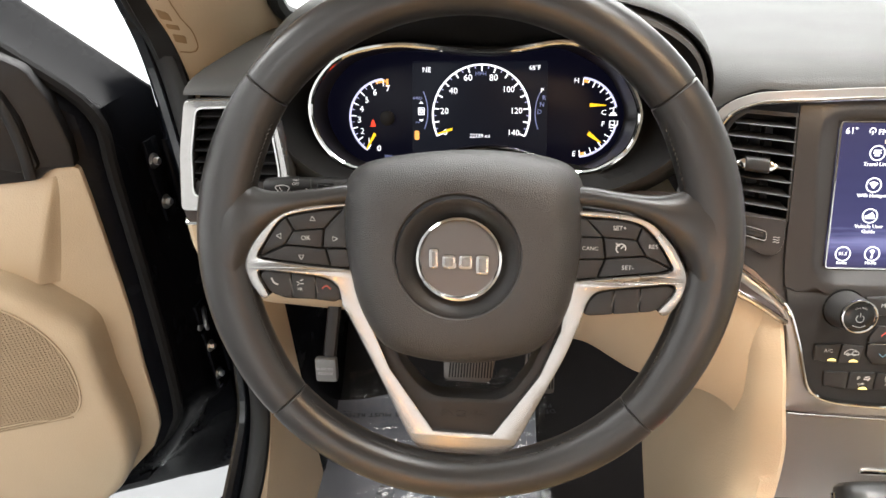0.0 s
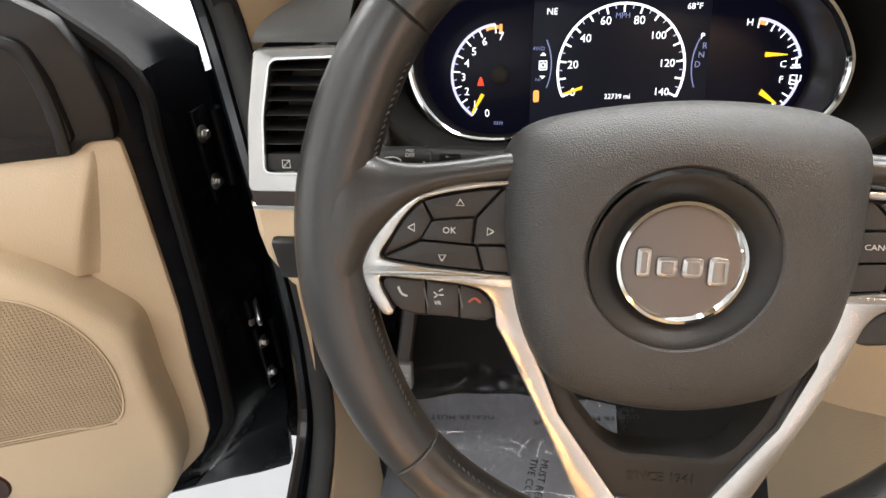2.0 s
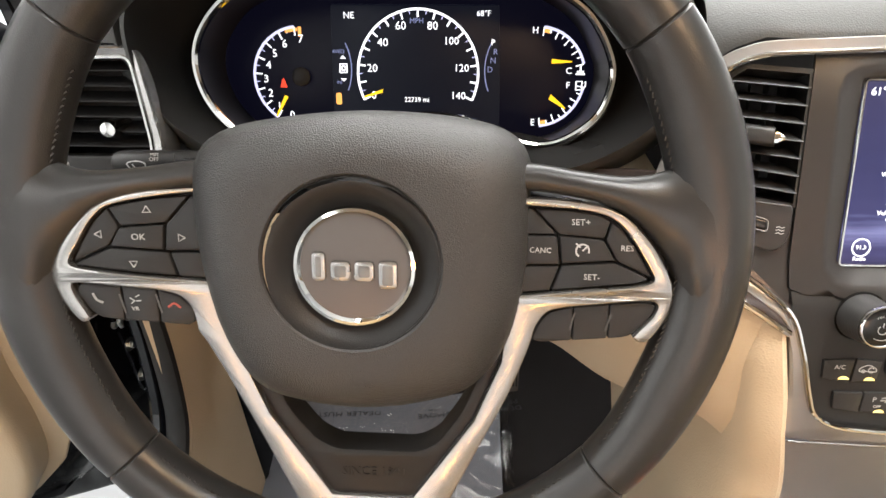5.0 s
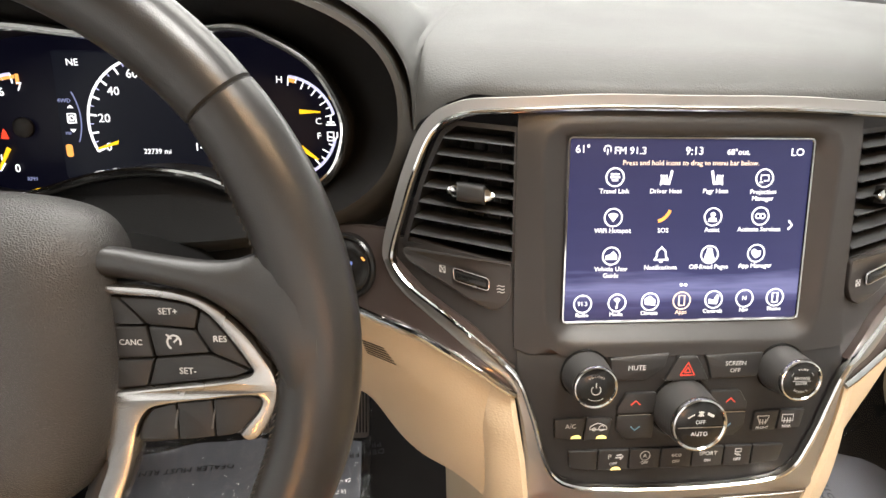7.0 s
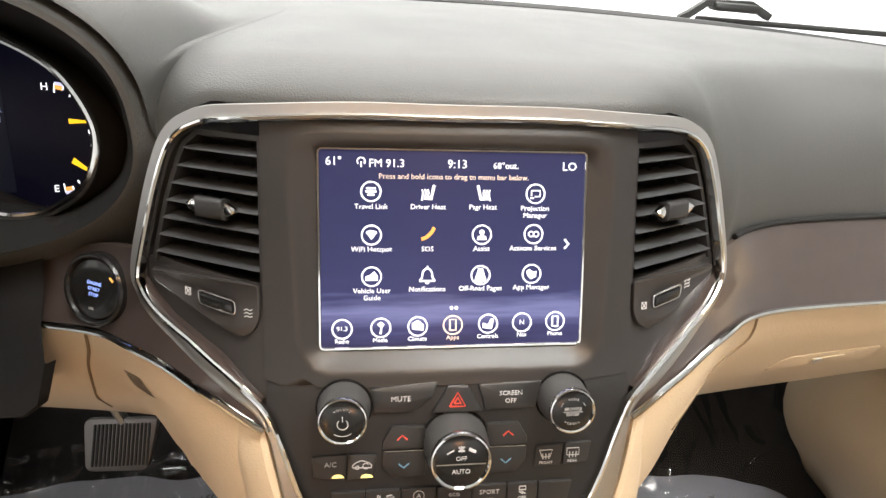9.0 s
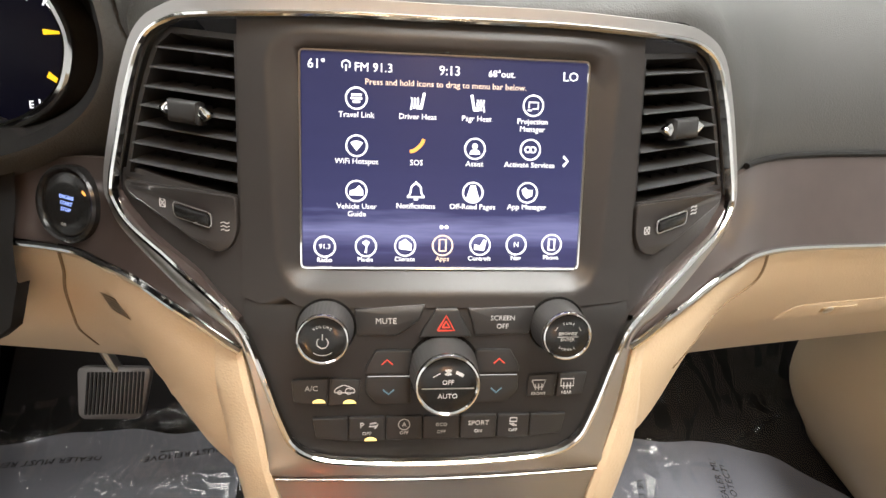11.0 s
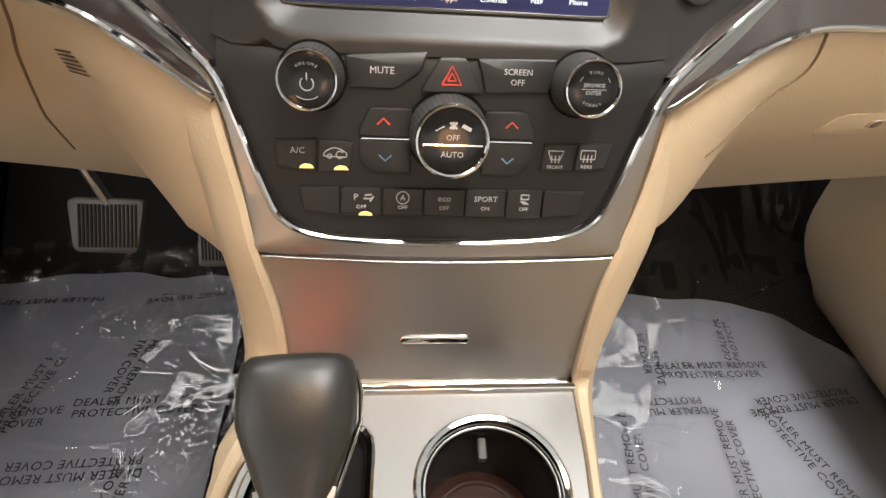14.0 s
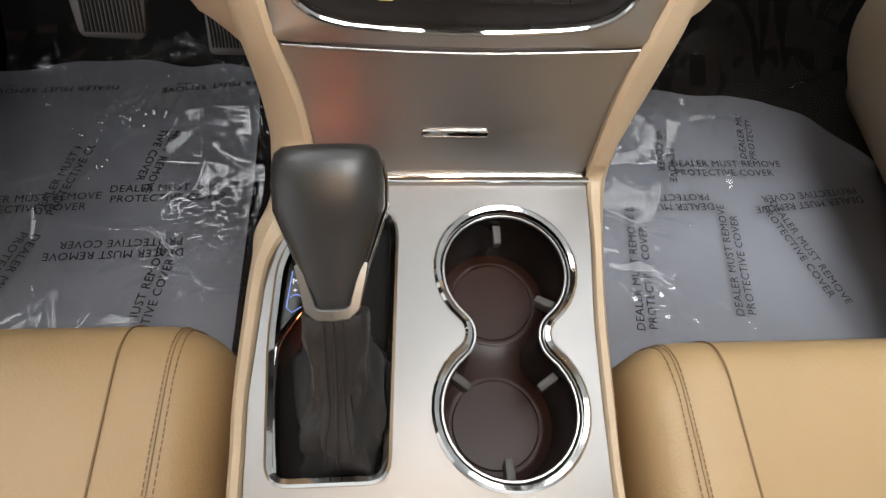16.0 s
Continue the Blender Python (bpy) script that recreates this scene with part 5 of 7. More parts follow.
for i, (a, c, word, sub) in enumerate(((-80, -58.4, "", ""), (-57.6, -35, "P", "OFF"), (-34.2, -11.4, "A", "OFF"), (-10.6, 12.6, "eco", "OFF"), (13.4, 36.6, "SPORT", "ON"), (37.4, 58.2, "", "OFF"), (59, 82.4, "", ""))):
    b = button([(a + (2 if i == 0 else 0), 1030 if i == 0 else 1027.4), (c - (2 if i == 6 else 0), 1030 if i == 6 else 1027.4), (c, 1043.6), (a, 1043.6)], "black lower row button" + (" with white print" if sub else ", blank") + (" and a lit amber bar" if i == 1 else ""))
    m_ = (a + c) / 2
    if word:
        printed(b, word, m_ - (3 if word == "P" else 0), 1038.2, 5.4 if word in ("P", "eco") else 4.6)
    if sub:
        printed(b, sub, m_, 1032.6, 3.3)
    if word == "A":
        marked(b, "ring", [arc(m_, 1038.4, 3.6, 0, 360, 18)], 0.5)
    if word == "P":
        marked(b, "waves", [[(m_ + 1.4, 1037.6), (m_ + 6, 1037.6)], [(m_ + 2, 1039.4), (m_ + 6, 1040)], [(m_ + 5, 1036), (m_ + 7, 1039)]], 0.9)
        amber(b, m_ + 2.4, 1027.6)
    if i == 5:
        marked(b, "skid_symbol", [rect(m_, 1040, 4.4, 2.6) + [(m_ - 2.2, 1038.7)], [(m_ - 2.4, 1037.6), (m_ + 0.6, 1035.6)], [(m_ - 0.6, 1037.6), (m_ + 2.4, 1035.6)]], 0.8)

# ---- the two centre vents ----
for sx in (-1, 1):
    cv = thing("air_vent", face(sx * 155, 1150, -10), "black slatted air vent beside the touch screen", "air vent", "dashboard air vents")

    def edge_at(z, d=6):
        return half_width(z) - d

    zs = [1168, 1180, 1195, 1210, 1225, 1236, 1242, 1246, 1249]
    ring = [(sx * 123, z) for z in zs] + [(sx * edge_at(z), z) for z in zs[::-1]]
    part("duct", loft([[face(x, z, n) for x, z in r] for r, n in ((inset(ring if area2(ring) > 0 else ring[::-1], -3), -1), (ring if area2(ring) > 0 else ring[::-1], -1), (inset(ring if area2(ring) > 0 else ring[::-1], 2), -38))], True, False, True), PLASTIC, cv)
    surf = lambda x, z, n=0.0: face(x, z, n)
    slats(surf, (lambda z: (-edge_at(z, 7), -122.5)) if sx < 0 else (lambda z: (122.5, edge_at(z, 7))), 1171, 1247, 7, 18, cv, BLADE)
    for k in range(5):
        x = sx * (132 + 12 * k)
        z1 = min(1243, float(np.interp(abs(x), [150, 172, 190], [1246, 1232, 1186])))
        if z1 > 1180:
            part("fin", loft([[face(x, 1172, -14), face(x, z1, -14)], [face(x, 1172, -34), face(x, z1, -34)]]), BUTTON, cv)
    tb = part("tab", loft([[face(sx * 150 + a, 1209 + b * h, n) for a, b in [(-w, -1), (w, -1), (w, 1), (-w, 1)]] for n, w, h in ((-2, 8.5, 5.6), (4, 9, 6.2), (6.5, 8.8, 5.8), (8, 8, 4.6), (8.6, 6.5, 3))], True, False, True), BUTTON, cv, "charcoal tab with chrome ends")
    for s in (-1, 1):
        part("tab_end", loft([[face(sx * 150 + s * a, 1209 + b * h, n) for b, n in ((-1, 1.5), (0, 0.5), (1, 1.5), (1.2, 3.5), (1, 5.5), (0, 6.5), (-1, 5.5), (-1.2, 3.5))] for a, h in ((8.6, 3.4), (10.5, 3.6), (12.5, 2.4), (14.5, 1.3), (15.2, 0.5))], True, False, True), CHROME, tb)
    lo = [(sx * x, z) for x, z in ((123, 1148), (127, 1139), (136, 1135), (150, 1140), (196, 1157), (197, 1164), (123, 1168))]
    part("rocker_plate", plate(rounded(lo, 4, 3), face, -6, 1.5, 1.2), BEZEL, cv)
    part("rocker_rim", sweep([face(x, z, 2.0) for x, z in rounded([(sx * a, z) for a, z in ((138, 1148.5), (161, 1151.5), (162, 1159.5), (138, 1156.5))], 2.5, 3)], oval(0.0006, 0.0006, 6), (0, -1, 0.3), True), SILVER, cv)
    part("rocker", plate(rounded([(sx * a, z) for a, z in ((139, 1149.3), (160, 1152), (161, 1158.6), (139, 1155.6))], 2, 3), face, 0, 3.6, 1.5), PIANO, cv)
    mx_, mz_ = (-169, 1157) if sx < 0 else (131, 1151)
    part("shut_mark", strokes([rect(mx_, mz_, 3.6, 4.2) + [(mx_ - 1.8, mz_ - 2.1)], [(mx_ - 1.8, mz_ - 2.1), (mx_ + 1.8, mz_ + 2.1)], [(mx_ - 1.8, mz_ + 2.1), (mx_ + 1.8, mz_ - 2.1)]], 0.45, face, 1.6), PRINT, cv)
    q = -130 if sx < 0 else 168
    zq = 1150 if sx < 0 else 1158
    part("flow_mark", strokes([[(q - 2.6, zq + d), (q - 1, zq + d + 0.8), (q + 1, zq + d), (q + 2.6, zq + d + 0.8)] for d in (-2, 0, 2)], 0.55, face, 1.6), PRINT, cv)

# ---- steering wheel ----
wheel = thing("steering_wheel", on_wheel(0, 0, 0), "black leather steering wheel with satin silver spokes and round badge", "steering wheel")


def rim_ring(a):
    """One section of the rim at the angle a (degrees): wider at the thumb rests."""
    c, s = math.cos(radians(a)), math.sin(radians(a))
    d = min(abs((a + 180) % 360 - 180), abs((a) % 360 - 180))
    w = 16.2 + 2.6 * math.exp(-((d - 8) / 26) ** 4)
    depth = 15.5
    r = 188 - w
    out = []
    for k in range(18):
        b = 2 * math.pi * k / 18
        rr = r + w * math.copysign(abs(math.cos(b)) ** 0.9, math.cos(b))
        out.append(on_wheel(rr * c, rr * s - 1, depth * math.sin(b) - 2))
    return out


def rim_section(a0, a1):
    n = max(6, int((a1 - a0) / 3))
    rows = []
    for k in range(n + 1):
        a = a0 + (a1 - a0) * k / n
        ring = rim_ring(a)
        rows.append(ring)
    mid = lambda r: sum(r, Vector()) / len(r)
    shrink = lambda r, q: [mid(r) + (p - mid(r)) * q for p in r]
    rows = [shrink(rim_ring(a0 - 0.1), 0.90), shrink(rim_ring(a0 + 0.35), 0.985)] + rows[1:-1] + [shrink(rim_ring(a1 - 0.35), 0.985), shrink(rim_ring(a1 + 0.1), 0.90)]
    return loft(rows, True, True, True)


SEAMS = (39, 140, 221.5, 317.5)
part("rim_top", rim_section(SEAMS[0], SEAMS[1]), LEATHER, wheel, "smooth black leather upper rim")
part("rim_grip", rim_section(SEAMS[1], SEAMS[2]), LEATHER, wheel)
part("rim_bottom", rim_section(SEAMS[2], SEAMS[3]), LEATHER, wheel, "smooth black leather lower rim")
part("rim_grip", rim_section(SEAMS[3], SEAMS[0] + 360), LEATHER, wheel)


def stitches(a0, a1):
    bm = bmesh.new()
    a = a0
    while a < a1:
        c, s = math.cos(radians(a)), math.sin(radians(a))
        d = min(abs((a + 180) % 360 - 180), abs(a % 360 - 180))
        w = 16.2 + 2.6 * math.exp(-((d - 8) / 26) ** 4)
        r = 188 - 2 * w + 1.2
        f = Matrix.Translation(on_wheel(r * c, r * s - 1, 4)) @ Matrix.Rotation(radians(-20), 4, "X") @ pose(0, 0, 0, 90, 0, 0) @ pose(0, 0, 0, 0, 0, a + 60)
        box(f, 0.0026, 0.0007, 0.0007, 0, bm)
        a += 1.25
    return bm


part("stitching", stitches(146, 216), DARK_THREAD, wheel)
part("stitching", stitches(226, 312), DARK_THREAD, wheel)
part("stitching", stitches(322, 394), DARK_THREAD, wheel)

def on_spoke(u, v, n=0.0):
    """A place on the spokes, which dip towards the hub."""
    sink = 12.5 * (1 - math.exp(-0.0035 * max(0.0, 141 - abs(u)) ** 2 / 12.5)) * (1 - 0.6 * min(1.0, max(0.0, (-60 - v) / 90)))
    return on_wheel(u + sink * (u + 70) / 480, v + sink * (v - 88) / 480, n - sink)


# spoke body behind the buttons
for sx in (-1, 1):
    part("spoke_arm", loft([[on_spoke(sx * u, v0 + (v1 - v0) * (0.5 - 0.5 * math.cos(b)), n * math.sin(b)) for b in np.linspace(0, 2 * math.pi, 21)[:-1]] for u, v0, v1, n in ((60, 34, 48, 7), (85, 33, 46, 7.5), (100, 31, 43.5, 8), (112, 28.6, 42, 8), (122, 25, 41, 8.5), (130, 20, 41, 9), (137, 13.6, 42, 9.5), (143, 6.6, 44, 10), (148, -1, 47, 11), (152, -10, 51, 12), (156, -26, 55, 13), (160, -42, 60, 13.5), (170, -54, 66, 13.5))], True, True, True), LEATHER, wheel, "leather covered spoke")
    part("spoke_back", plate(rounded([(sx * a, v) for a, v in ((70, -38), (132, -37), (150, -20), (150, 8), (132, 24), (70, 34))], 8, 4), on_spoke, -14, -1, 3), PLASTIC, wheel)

C_LEFT = smooth_path([(-70, 34.6), (-84, 33.7), (-101, 32.4), (-114, 29.9), (-123.5, 26.6), (-131, 21.5), (-138.5, 14.3), (-145, 6.5), (-150, -1), (-153, -9), (-152.4, -16), (-149, -24.5), (-145, -31), (-142, -34.2), (-139, -34.6), (-137, -32.2)], 3)
LOW_LEFT = smooth_path([(-141.6, -23), (-143.8, -17), (-141, -14.2), (-123, -15.6), (-106, -17.3), (-94.4, -20), (-88.6, -25.6), (-86.6, -33), (-86, -39)], 3)
LEG_LEFT = smooth_path([(-82, -46), (-75, -61), (-68, -76), (-56, -102), (-44, -129), (-38, -141), (-33, -147.4), (-24, -151.5)], 3)
LEG_LEFT_IN = [(-21, -134), (-35, -113), (-53, -86), (-66.5, -52), (-68, -20)]
KEYS_LEFT = smooth_path([(-70, -13.4), (-83, -12.5), (-95, -11.6), (-112, -10), (-128, -8), (-140, -5.9), (-143.4, -3), (-137.6, 6), (-131, 16), (-123.4, 23.4), (-114, 26.6), (-101, 29.0), (-84, 31.2), (-70, 31.8)], 3)
C_RIGHT = smooth_path([(70, 31), (80, 30.6), (97.6, 29.7), (114, 27), (123.6, 23.2), (131.4, 17.2), (139.5, 8.3), (146.4, -2.6), (149.8, -9.6), (151, -17), (149, -26.6), (145, -34.7), (140.6, -39.6), (136.6, -40.4), (133.6, -37.6)], 3)
LOW_RIGHT = smooth_path([(142.4, -27), (144.2, -21.6), (139.6, -18.8), (120, -20.6), (101, -22.9), (90.6, -25.8), (85, -33), (82.6, -41)], 3)
LEG_RIGHT = smooth_path([(80, -50), (75, -64), (69.5, -78), (57.5, -104), (45.5, -131), (40, -143), (34.6, -149.4), (25.5, -153.5)], 3)
LEG_RIGHT_IN = [(22.5, -136), (36.5, -115), (54.5, -88), (67.5, -54), (69, -22)]
KEYS_RIGHT = smooth_path([(70, -18.3), (79.4, -17.4), (97, -15.4), (115.3, -13.5), (134, -11.4), (141, -8.4), (139, -3), (132, 7.8), (124, 17.8), (114.5, 23.4), (99.6, 25.8), (80.4, 26.8), (70, 28)], 3)
outline = C_LEFT + LOW_LEFT + LEG_LEFT + LEG_RIGHT[::-1] + LOW_RIGHT[::-1] + C_RIGHT[::-1] + KEYS_RIGHT[::-1] + LEG_RIGHT_IN[::-1] + LEG_LEFT_IN + KEYS_LEFT
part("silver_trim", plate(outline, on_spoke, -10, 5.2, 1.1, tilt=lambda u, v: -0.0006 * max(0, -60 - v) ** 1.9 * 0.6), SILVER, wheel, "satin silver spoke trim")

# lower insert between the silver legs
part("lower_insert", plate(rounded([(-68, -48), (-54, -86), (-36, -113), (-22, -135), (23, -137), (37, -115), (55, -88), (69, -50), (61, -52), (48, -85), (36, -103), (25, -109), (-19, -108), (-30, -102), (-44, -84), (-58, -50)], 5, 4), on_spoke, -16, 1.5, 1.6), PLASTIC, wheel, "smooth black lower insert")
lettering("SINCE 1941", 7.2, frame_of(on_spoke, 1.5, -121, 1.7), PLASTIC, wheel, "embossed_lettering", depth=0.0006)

# airbag cover
BAG = smooth_path([(-84.5, 28), (-83, 45), (-71, 58), (-42, 65), (2, 68.8), (46, 66), (71, 59), (81, 46), (82, 28), (82, -5), (75, -42), (58, -68), (36, -77), (6, -81), (-30, -79), (-57, -70), (-74.5, -42), (-83, -5)], 5, True)


def airbag():
    cx, cy = -3.2, -1.0
    rows = []
    for q, n, k in ((1.0, -16, 0), (1.012, -6, 0), (1.0, 0, 0), (0.98, 4.0, 0), (0.95, 7.0, 0), (0.905, 9.6, 0.03), (0.84, 11.6, 0.07), (0.76, 12.8, 0.16), (0.69, 13.4, 0.35), (0.62, 13.6, 0.7)):
        row = []
        for u, v in BAG:
            a = math.atan2(v - cy, u - cx)
            d = math.hypot(u - cx, v - cy)
            rad = d * q * (1 - k) + k * (46.6 + 24 * (q - 0.62) / 0.38)
            row.append((a, rad, n))
        rows.append([on_wheel(cx + r * math.cos(a), cy + r * math.sin(a), n - 9 * (max(0.0, math.sin(a)) ** 1.5 + abs(math.cos(a)) ** 1.5) * max(0.0, (q - 0.74) / 0.26) ** 1.4) for a, r, n in row])
    for r, n in ((43.6, 13.4), (42.8, 12.6), (42.2, 11.4), (41.6, 12.6)):
        rows.append([on_wheel(cx + r * math.cos(math.atan2(v - cy, u - cx)), cy + r * math.sin(math.atan2(v - cy, u - cx)), n) for u, v in BAG])
    return loft(rows, True)


part("airbag_cover", airbag(), VINYL, wheel, "grained black airbag cover")
bm_frame = frame_of(on_wheel, -2.2, -3.0, -11.5)
part("badge_dish", lathe([(42.0, 24.0), (40.2, 23.8), (36.5, 21.6), (32.5, 17.6), (30, 15.8), (28, 15.0)], bm_frame, 48, cap=False), PLASTIC, wheel, "smooth dished ring")
badge = part("badge", lathe([(27.6, 14), (27.6, 18.6), (26.8, 19.6), (0.01, 20.2)], bm_frame, 48), material("grey_brown_satin_metal", (0.11, 0.10, 0.095), 0.40, metal=0.7), wheel, "round satin grey badge")
part("badge_rim", lathe([(28.8, 14), (29.8, 18.4), (29.0, 21.0), (27.4, 21.4), (26.0, 19.6)], bm_frame, 48, cap=False), CHROME, badge, "chrome rim")
for u, w, h, dv in ((-17.0, 7.0, 14.5, 0.6), (-6.6, 9.8, 10.0, -1.4), (4.8, 9.8, 10.0, -1.4), (16.0, 9.4, 14.0, -3.2)):
    part("emblem_shape", plate(rounded(rect(u, dv, w, h), 2.6, 4), lambda a, b, n=0.0: bm_frame @ Vector((a / 1000, b / 1000, n / 1000)), 19.4, 22.0, 1.2), SILVER, badge, "raised chrome emblem shape")
    part("emblem_fill", plate(rounded(rect(u, dv, w - 4.2, h - 4.2), 1.2, 4), lambda a, b, n=0.0: bm_frame @ Vector((a / 1000, b / 1000, n / 1000)), 21.0, 22.3, 0.3), COLLAR, badge, "dark inside of an emblem shape")
lettering("SRS", 6.5, frame_of(on_wheel, 1, -62, 12.4), VINYL, wheel, "embossed_lettering", depth=0.0005)
part("embossed_mark", box(frame_of(on_wheel, 1, -54, 12.8), 0.010, 0.0022, 0.0012, 0.0005), VINYL, wheel)

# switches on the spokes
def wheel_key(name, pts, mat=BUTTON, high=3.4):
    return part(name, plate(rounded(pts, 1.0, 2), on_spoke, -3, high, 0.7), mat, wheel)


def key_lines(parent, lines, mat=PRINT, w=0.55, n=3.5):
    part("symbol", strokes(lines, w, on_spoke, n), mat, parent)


def tri(u, v, a, r=2.1):
    p = [(u + r * math.cos(radians(a + 120 * k)), v + r * math.sin(radians(a + 120 * k))) for k in range(3)]
    return p + [p[0]]


k_up = wheel_key("up_key", [(-121.6, 23.4), (-117, 14.6), (-96.5, 16.2), (-84.8, 29.4), (-100, 28), (-113, 25.6)])
key_lines(k_up, [tri(-104.2, 22.4, 90)])
k_left = wheel_key("left_key", [(-122.6, 23.0), (-118, 14), (-124, 4.6), (-141.6, -3.4), (-136.6, 5.6), (-130, 15.6)])
key_lines(k_left, [tri(-127.4, 10.4, 180)])
k_ok = wheel_key("ok_key", [(-117.8, 13.6), (-123.2, 4.4), (-98.8, 2.4), (-97.4, 15.2)])
lettering("OK", 4.6, frame_of(on_spoke, -109.4, 9.0, 3.6), PRINT, k_ok)
k_right = wheel_key("right_key", [(-96.2, 15), (-97.6, 2.4), (-72, 2.4), (-72, 30.2), (-83.4, 29.2)])
key_lines(k_right, [tri(-90, 8.8, 0)])
k_down = wheel_key("down_key", [(-123.4, 3.4), (-141.4, -4.8), (-128, -7.0), (-112, -9.0), (-93.8, -10.6), (-96.8, 1.2)])
key_lines(k_down, [tri(-113, -4.2, 270)])
wheel_key("blank_key", [(-95.6, 1.2), (-92.6, -10.8), (-72, -12.4), (-72, 1.2)])
for a, b_, nm, mt in ((-142.6, -121.4, "phone_key", GREY_PRINT), (-120.8, -104.6, "voice_key", PRINT), (-104, -87.6, "hang_up_key", RED_PRINT)):
    top = lambda u: float(np.interp(u, [-143, -140, -120, -104, -94, -88], [-18, -15.2, -16.6, -18.4, -21.4, -28]))
    bot = lambda u: float(np.interp(u, [-142.8, -136.6, -132, -117, -100, -91, -87.4], [-20, -30.4, -33, -34.6, -36.4, -37.4, -35]))
    us = list(np.linspace(a, b_, 9))
    kk = wheel_key(nm, [(u, bot(u)) for u in us] + [(u, top(u)) for u in us[::-1]], high=2.6)
    m_ = (a + b_) / 2
    if nm == "voice_key":
        m_ -= 2.6
        lettering("VR", 3.0, frame_of(on_spoke, m_, -28.2, 2.8), PRINT, kk)
        key_lines(kk, [[(m_ - 2, -22.4), (m_, -24), (m_ - 1.6, -25.4)], [(m_ + 0.6, -22), (m_ + 2.6, -20.8)], [(m_ + 0.6, -24), (m_ + 3, -24)]], n=2.7)
    else:
        key_lines(kk, [smooth_path([(m_ - 3, -20), (m_ - 1.4, -23.5), (m_ + 1.6, -24.9)] if nm == "phone_key" else [(m_ - 4, -27.4), (m_ - 1, -25.4), (m_ + 2, -27.8)], 4)], DIM_RED_PRINT if nm == "hang_up_key" else mt, 1.1, 2.7)
k_setp = wheel_key("set_plus_key", [(81.8, 25.2), (99.6, 24.6), (113.6, 22.4), (118.4, 19.8), (116, 11.6), (94, 13.2)])
lettering("SET+", 4.2, frame_of(on_spoke, 104.1, 19.2, 3.6), PRINT, k_setp)
k_res = wheel_key("resume_key", [(119.4, 19.4), (123.4, 16.8), (131.4, 7.0), (138.2, -3.6), (140, -7), (123.2, 0.6), (117, 10.8)])
lettering("RES", 4.0, frame_of(on_spoke, 127.3, 7, 3.6), PRINT, k_res)
k_cr = wheel_key("cruise_key", [(94, 12.4), (115.6, 10.8), (122, 0.8), (96.2, -1.4)])
key_lines(k_cr, [arc(105.8, 5.4, 3.2, -20, 240, 12), [(105.8, 5.4), (108.3, 8)], [(102.3, 9), (104.7, 7)]], w=0.8)
k_ca = wheel_key("cancel_key", [(72, 12), (92.8, 12.2), (95, -1.8), (72, -2.6)])
lettering("CANC", 3.8, frame_of(on_spoke, 85, 5, 3.6), PRINT, k_ca)
k_sm = wheel_key("set_minus_key", [(96.2, -2.4), (122.4, -0.4), (139, -7.8), (133, -10.4), (115, -12.4), (91.8, -15)])
lettering("SET-", 4.2, frame_of(on_spoke, 111.2, -7.8, 3.6), PRINT, k_sm)
wheel_key("blank_key", [(72, -3.6), (95, -2.6), (90.6, -15.2), (72, -17)])
wheel_key("blank_key", [(72, 26.4), (80.4, 25.4), (92.6, 13.2), (72, 13)])
for a, b_ in ((83.4, 103.2), (103.8, 121.2), (121.8, 143.4)):
    top = lambda u: float(np.interp(u, [83.4, 86, 91, 101, 139, 143.6], [-40, -33.4, -27, -24, -19.8, -21.8]))
    bot = lambda u: float(np.interp(u, [83.4, 87, 129, 134, 142.6, 143.6], [-41.6, -43, -38.8, -37, -27, -24]))
    us = list(np.linspace(a, b_, 9))
    wheel_key("blank_key", [(u, bot(u)) for u in us] + [(u, top(u)) for u in us[::-1]], high=2.8)
for u in (-121.4, -104.2, 103.6, 121.6):
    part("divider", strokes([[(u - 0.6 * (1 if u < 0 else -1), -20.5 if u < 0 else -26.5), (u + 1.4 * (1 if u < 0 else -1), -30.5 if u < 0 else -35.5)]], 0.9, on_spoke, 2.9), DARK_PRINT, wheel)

# ---- instrument cluster ----
cluster = thing("instrument_cluster", on_gauges(28, -80, 0), "lit instrument cluster with white dials, yellow needles and chrome bezel", "instrument cluster")
# Black face with a faint blue glow that stands for haze over it.
part("face_plate", plate(smooth_path(LIP, 5, True), on_gauges, -12, -0.6, 0.4), glowing("gauge_face_haze_glow", (0.0015, 0.0015, 0.0045), 1.0), cluster)


def shrunk(q):
    return [(28 + (u - 28) * q, -16 + (v + 16) * q) for u, v in LIPS]


part("funnel", loft([[on_gauges(u, v, n) for u, v in shrunk(q)] for q, n in ((0.975, 0), (0.98, 14), (0.99, 44), (0.992, 50))], True), BEZEL, cluster, "dark funnel wall")
part("chrome_bezel", sweep([on_gauges(u, v, 51) for u, v in LIPS], oval(0.0036, 0.0034, 10), (0, -0.95, 0.3), True), CHROME, cluster, "polished chrome bezel")
def bezel_flank():
    """The satin outer side of the bezel, deeper towards the middle of the car."""
    rows = [[], []]
    for u, v in LIPS:
        a = math.atan2((v + 16) / 0.52, u - 28)
        d = math.hypot(u - 28, v + 16)
        deep = 10 + 26 * max(0.0, math.cos(a)) ** 1.5
        rows[0].append(on_gauges(u + 2.5 * (u - 28) / d, v + 2.5 * (v + 16) / d, 51))
        rows[1].append(on_gauges(u + 6 * (u - 28) / d, v + 6 * (v + 16) / d, 50 - deep))
    return loft(rows, True)


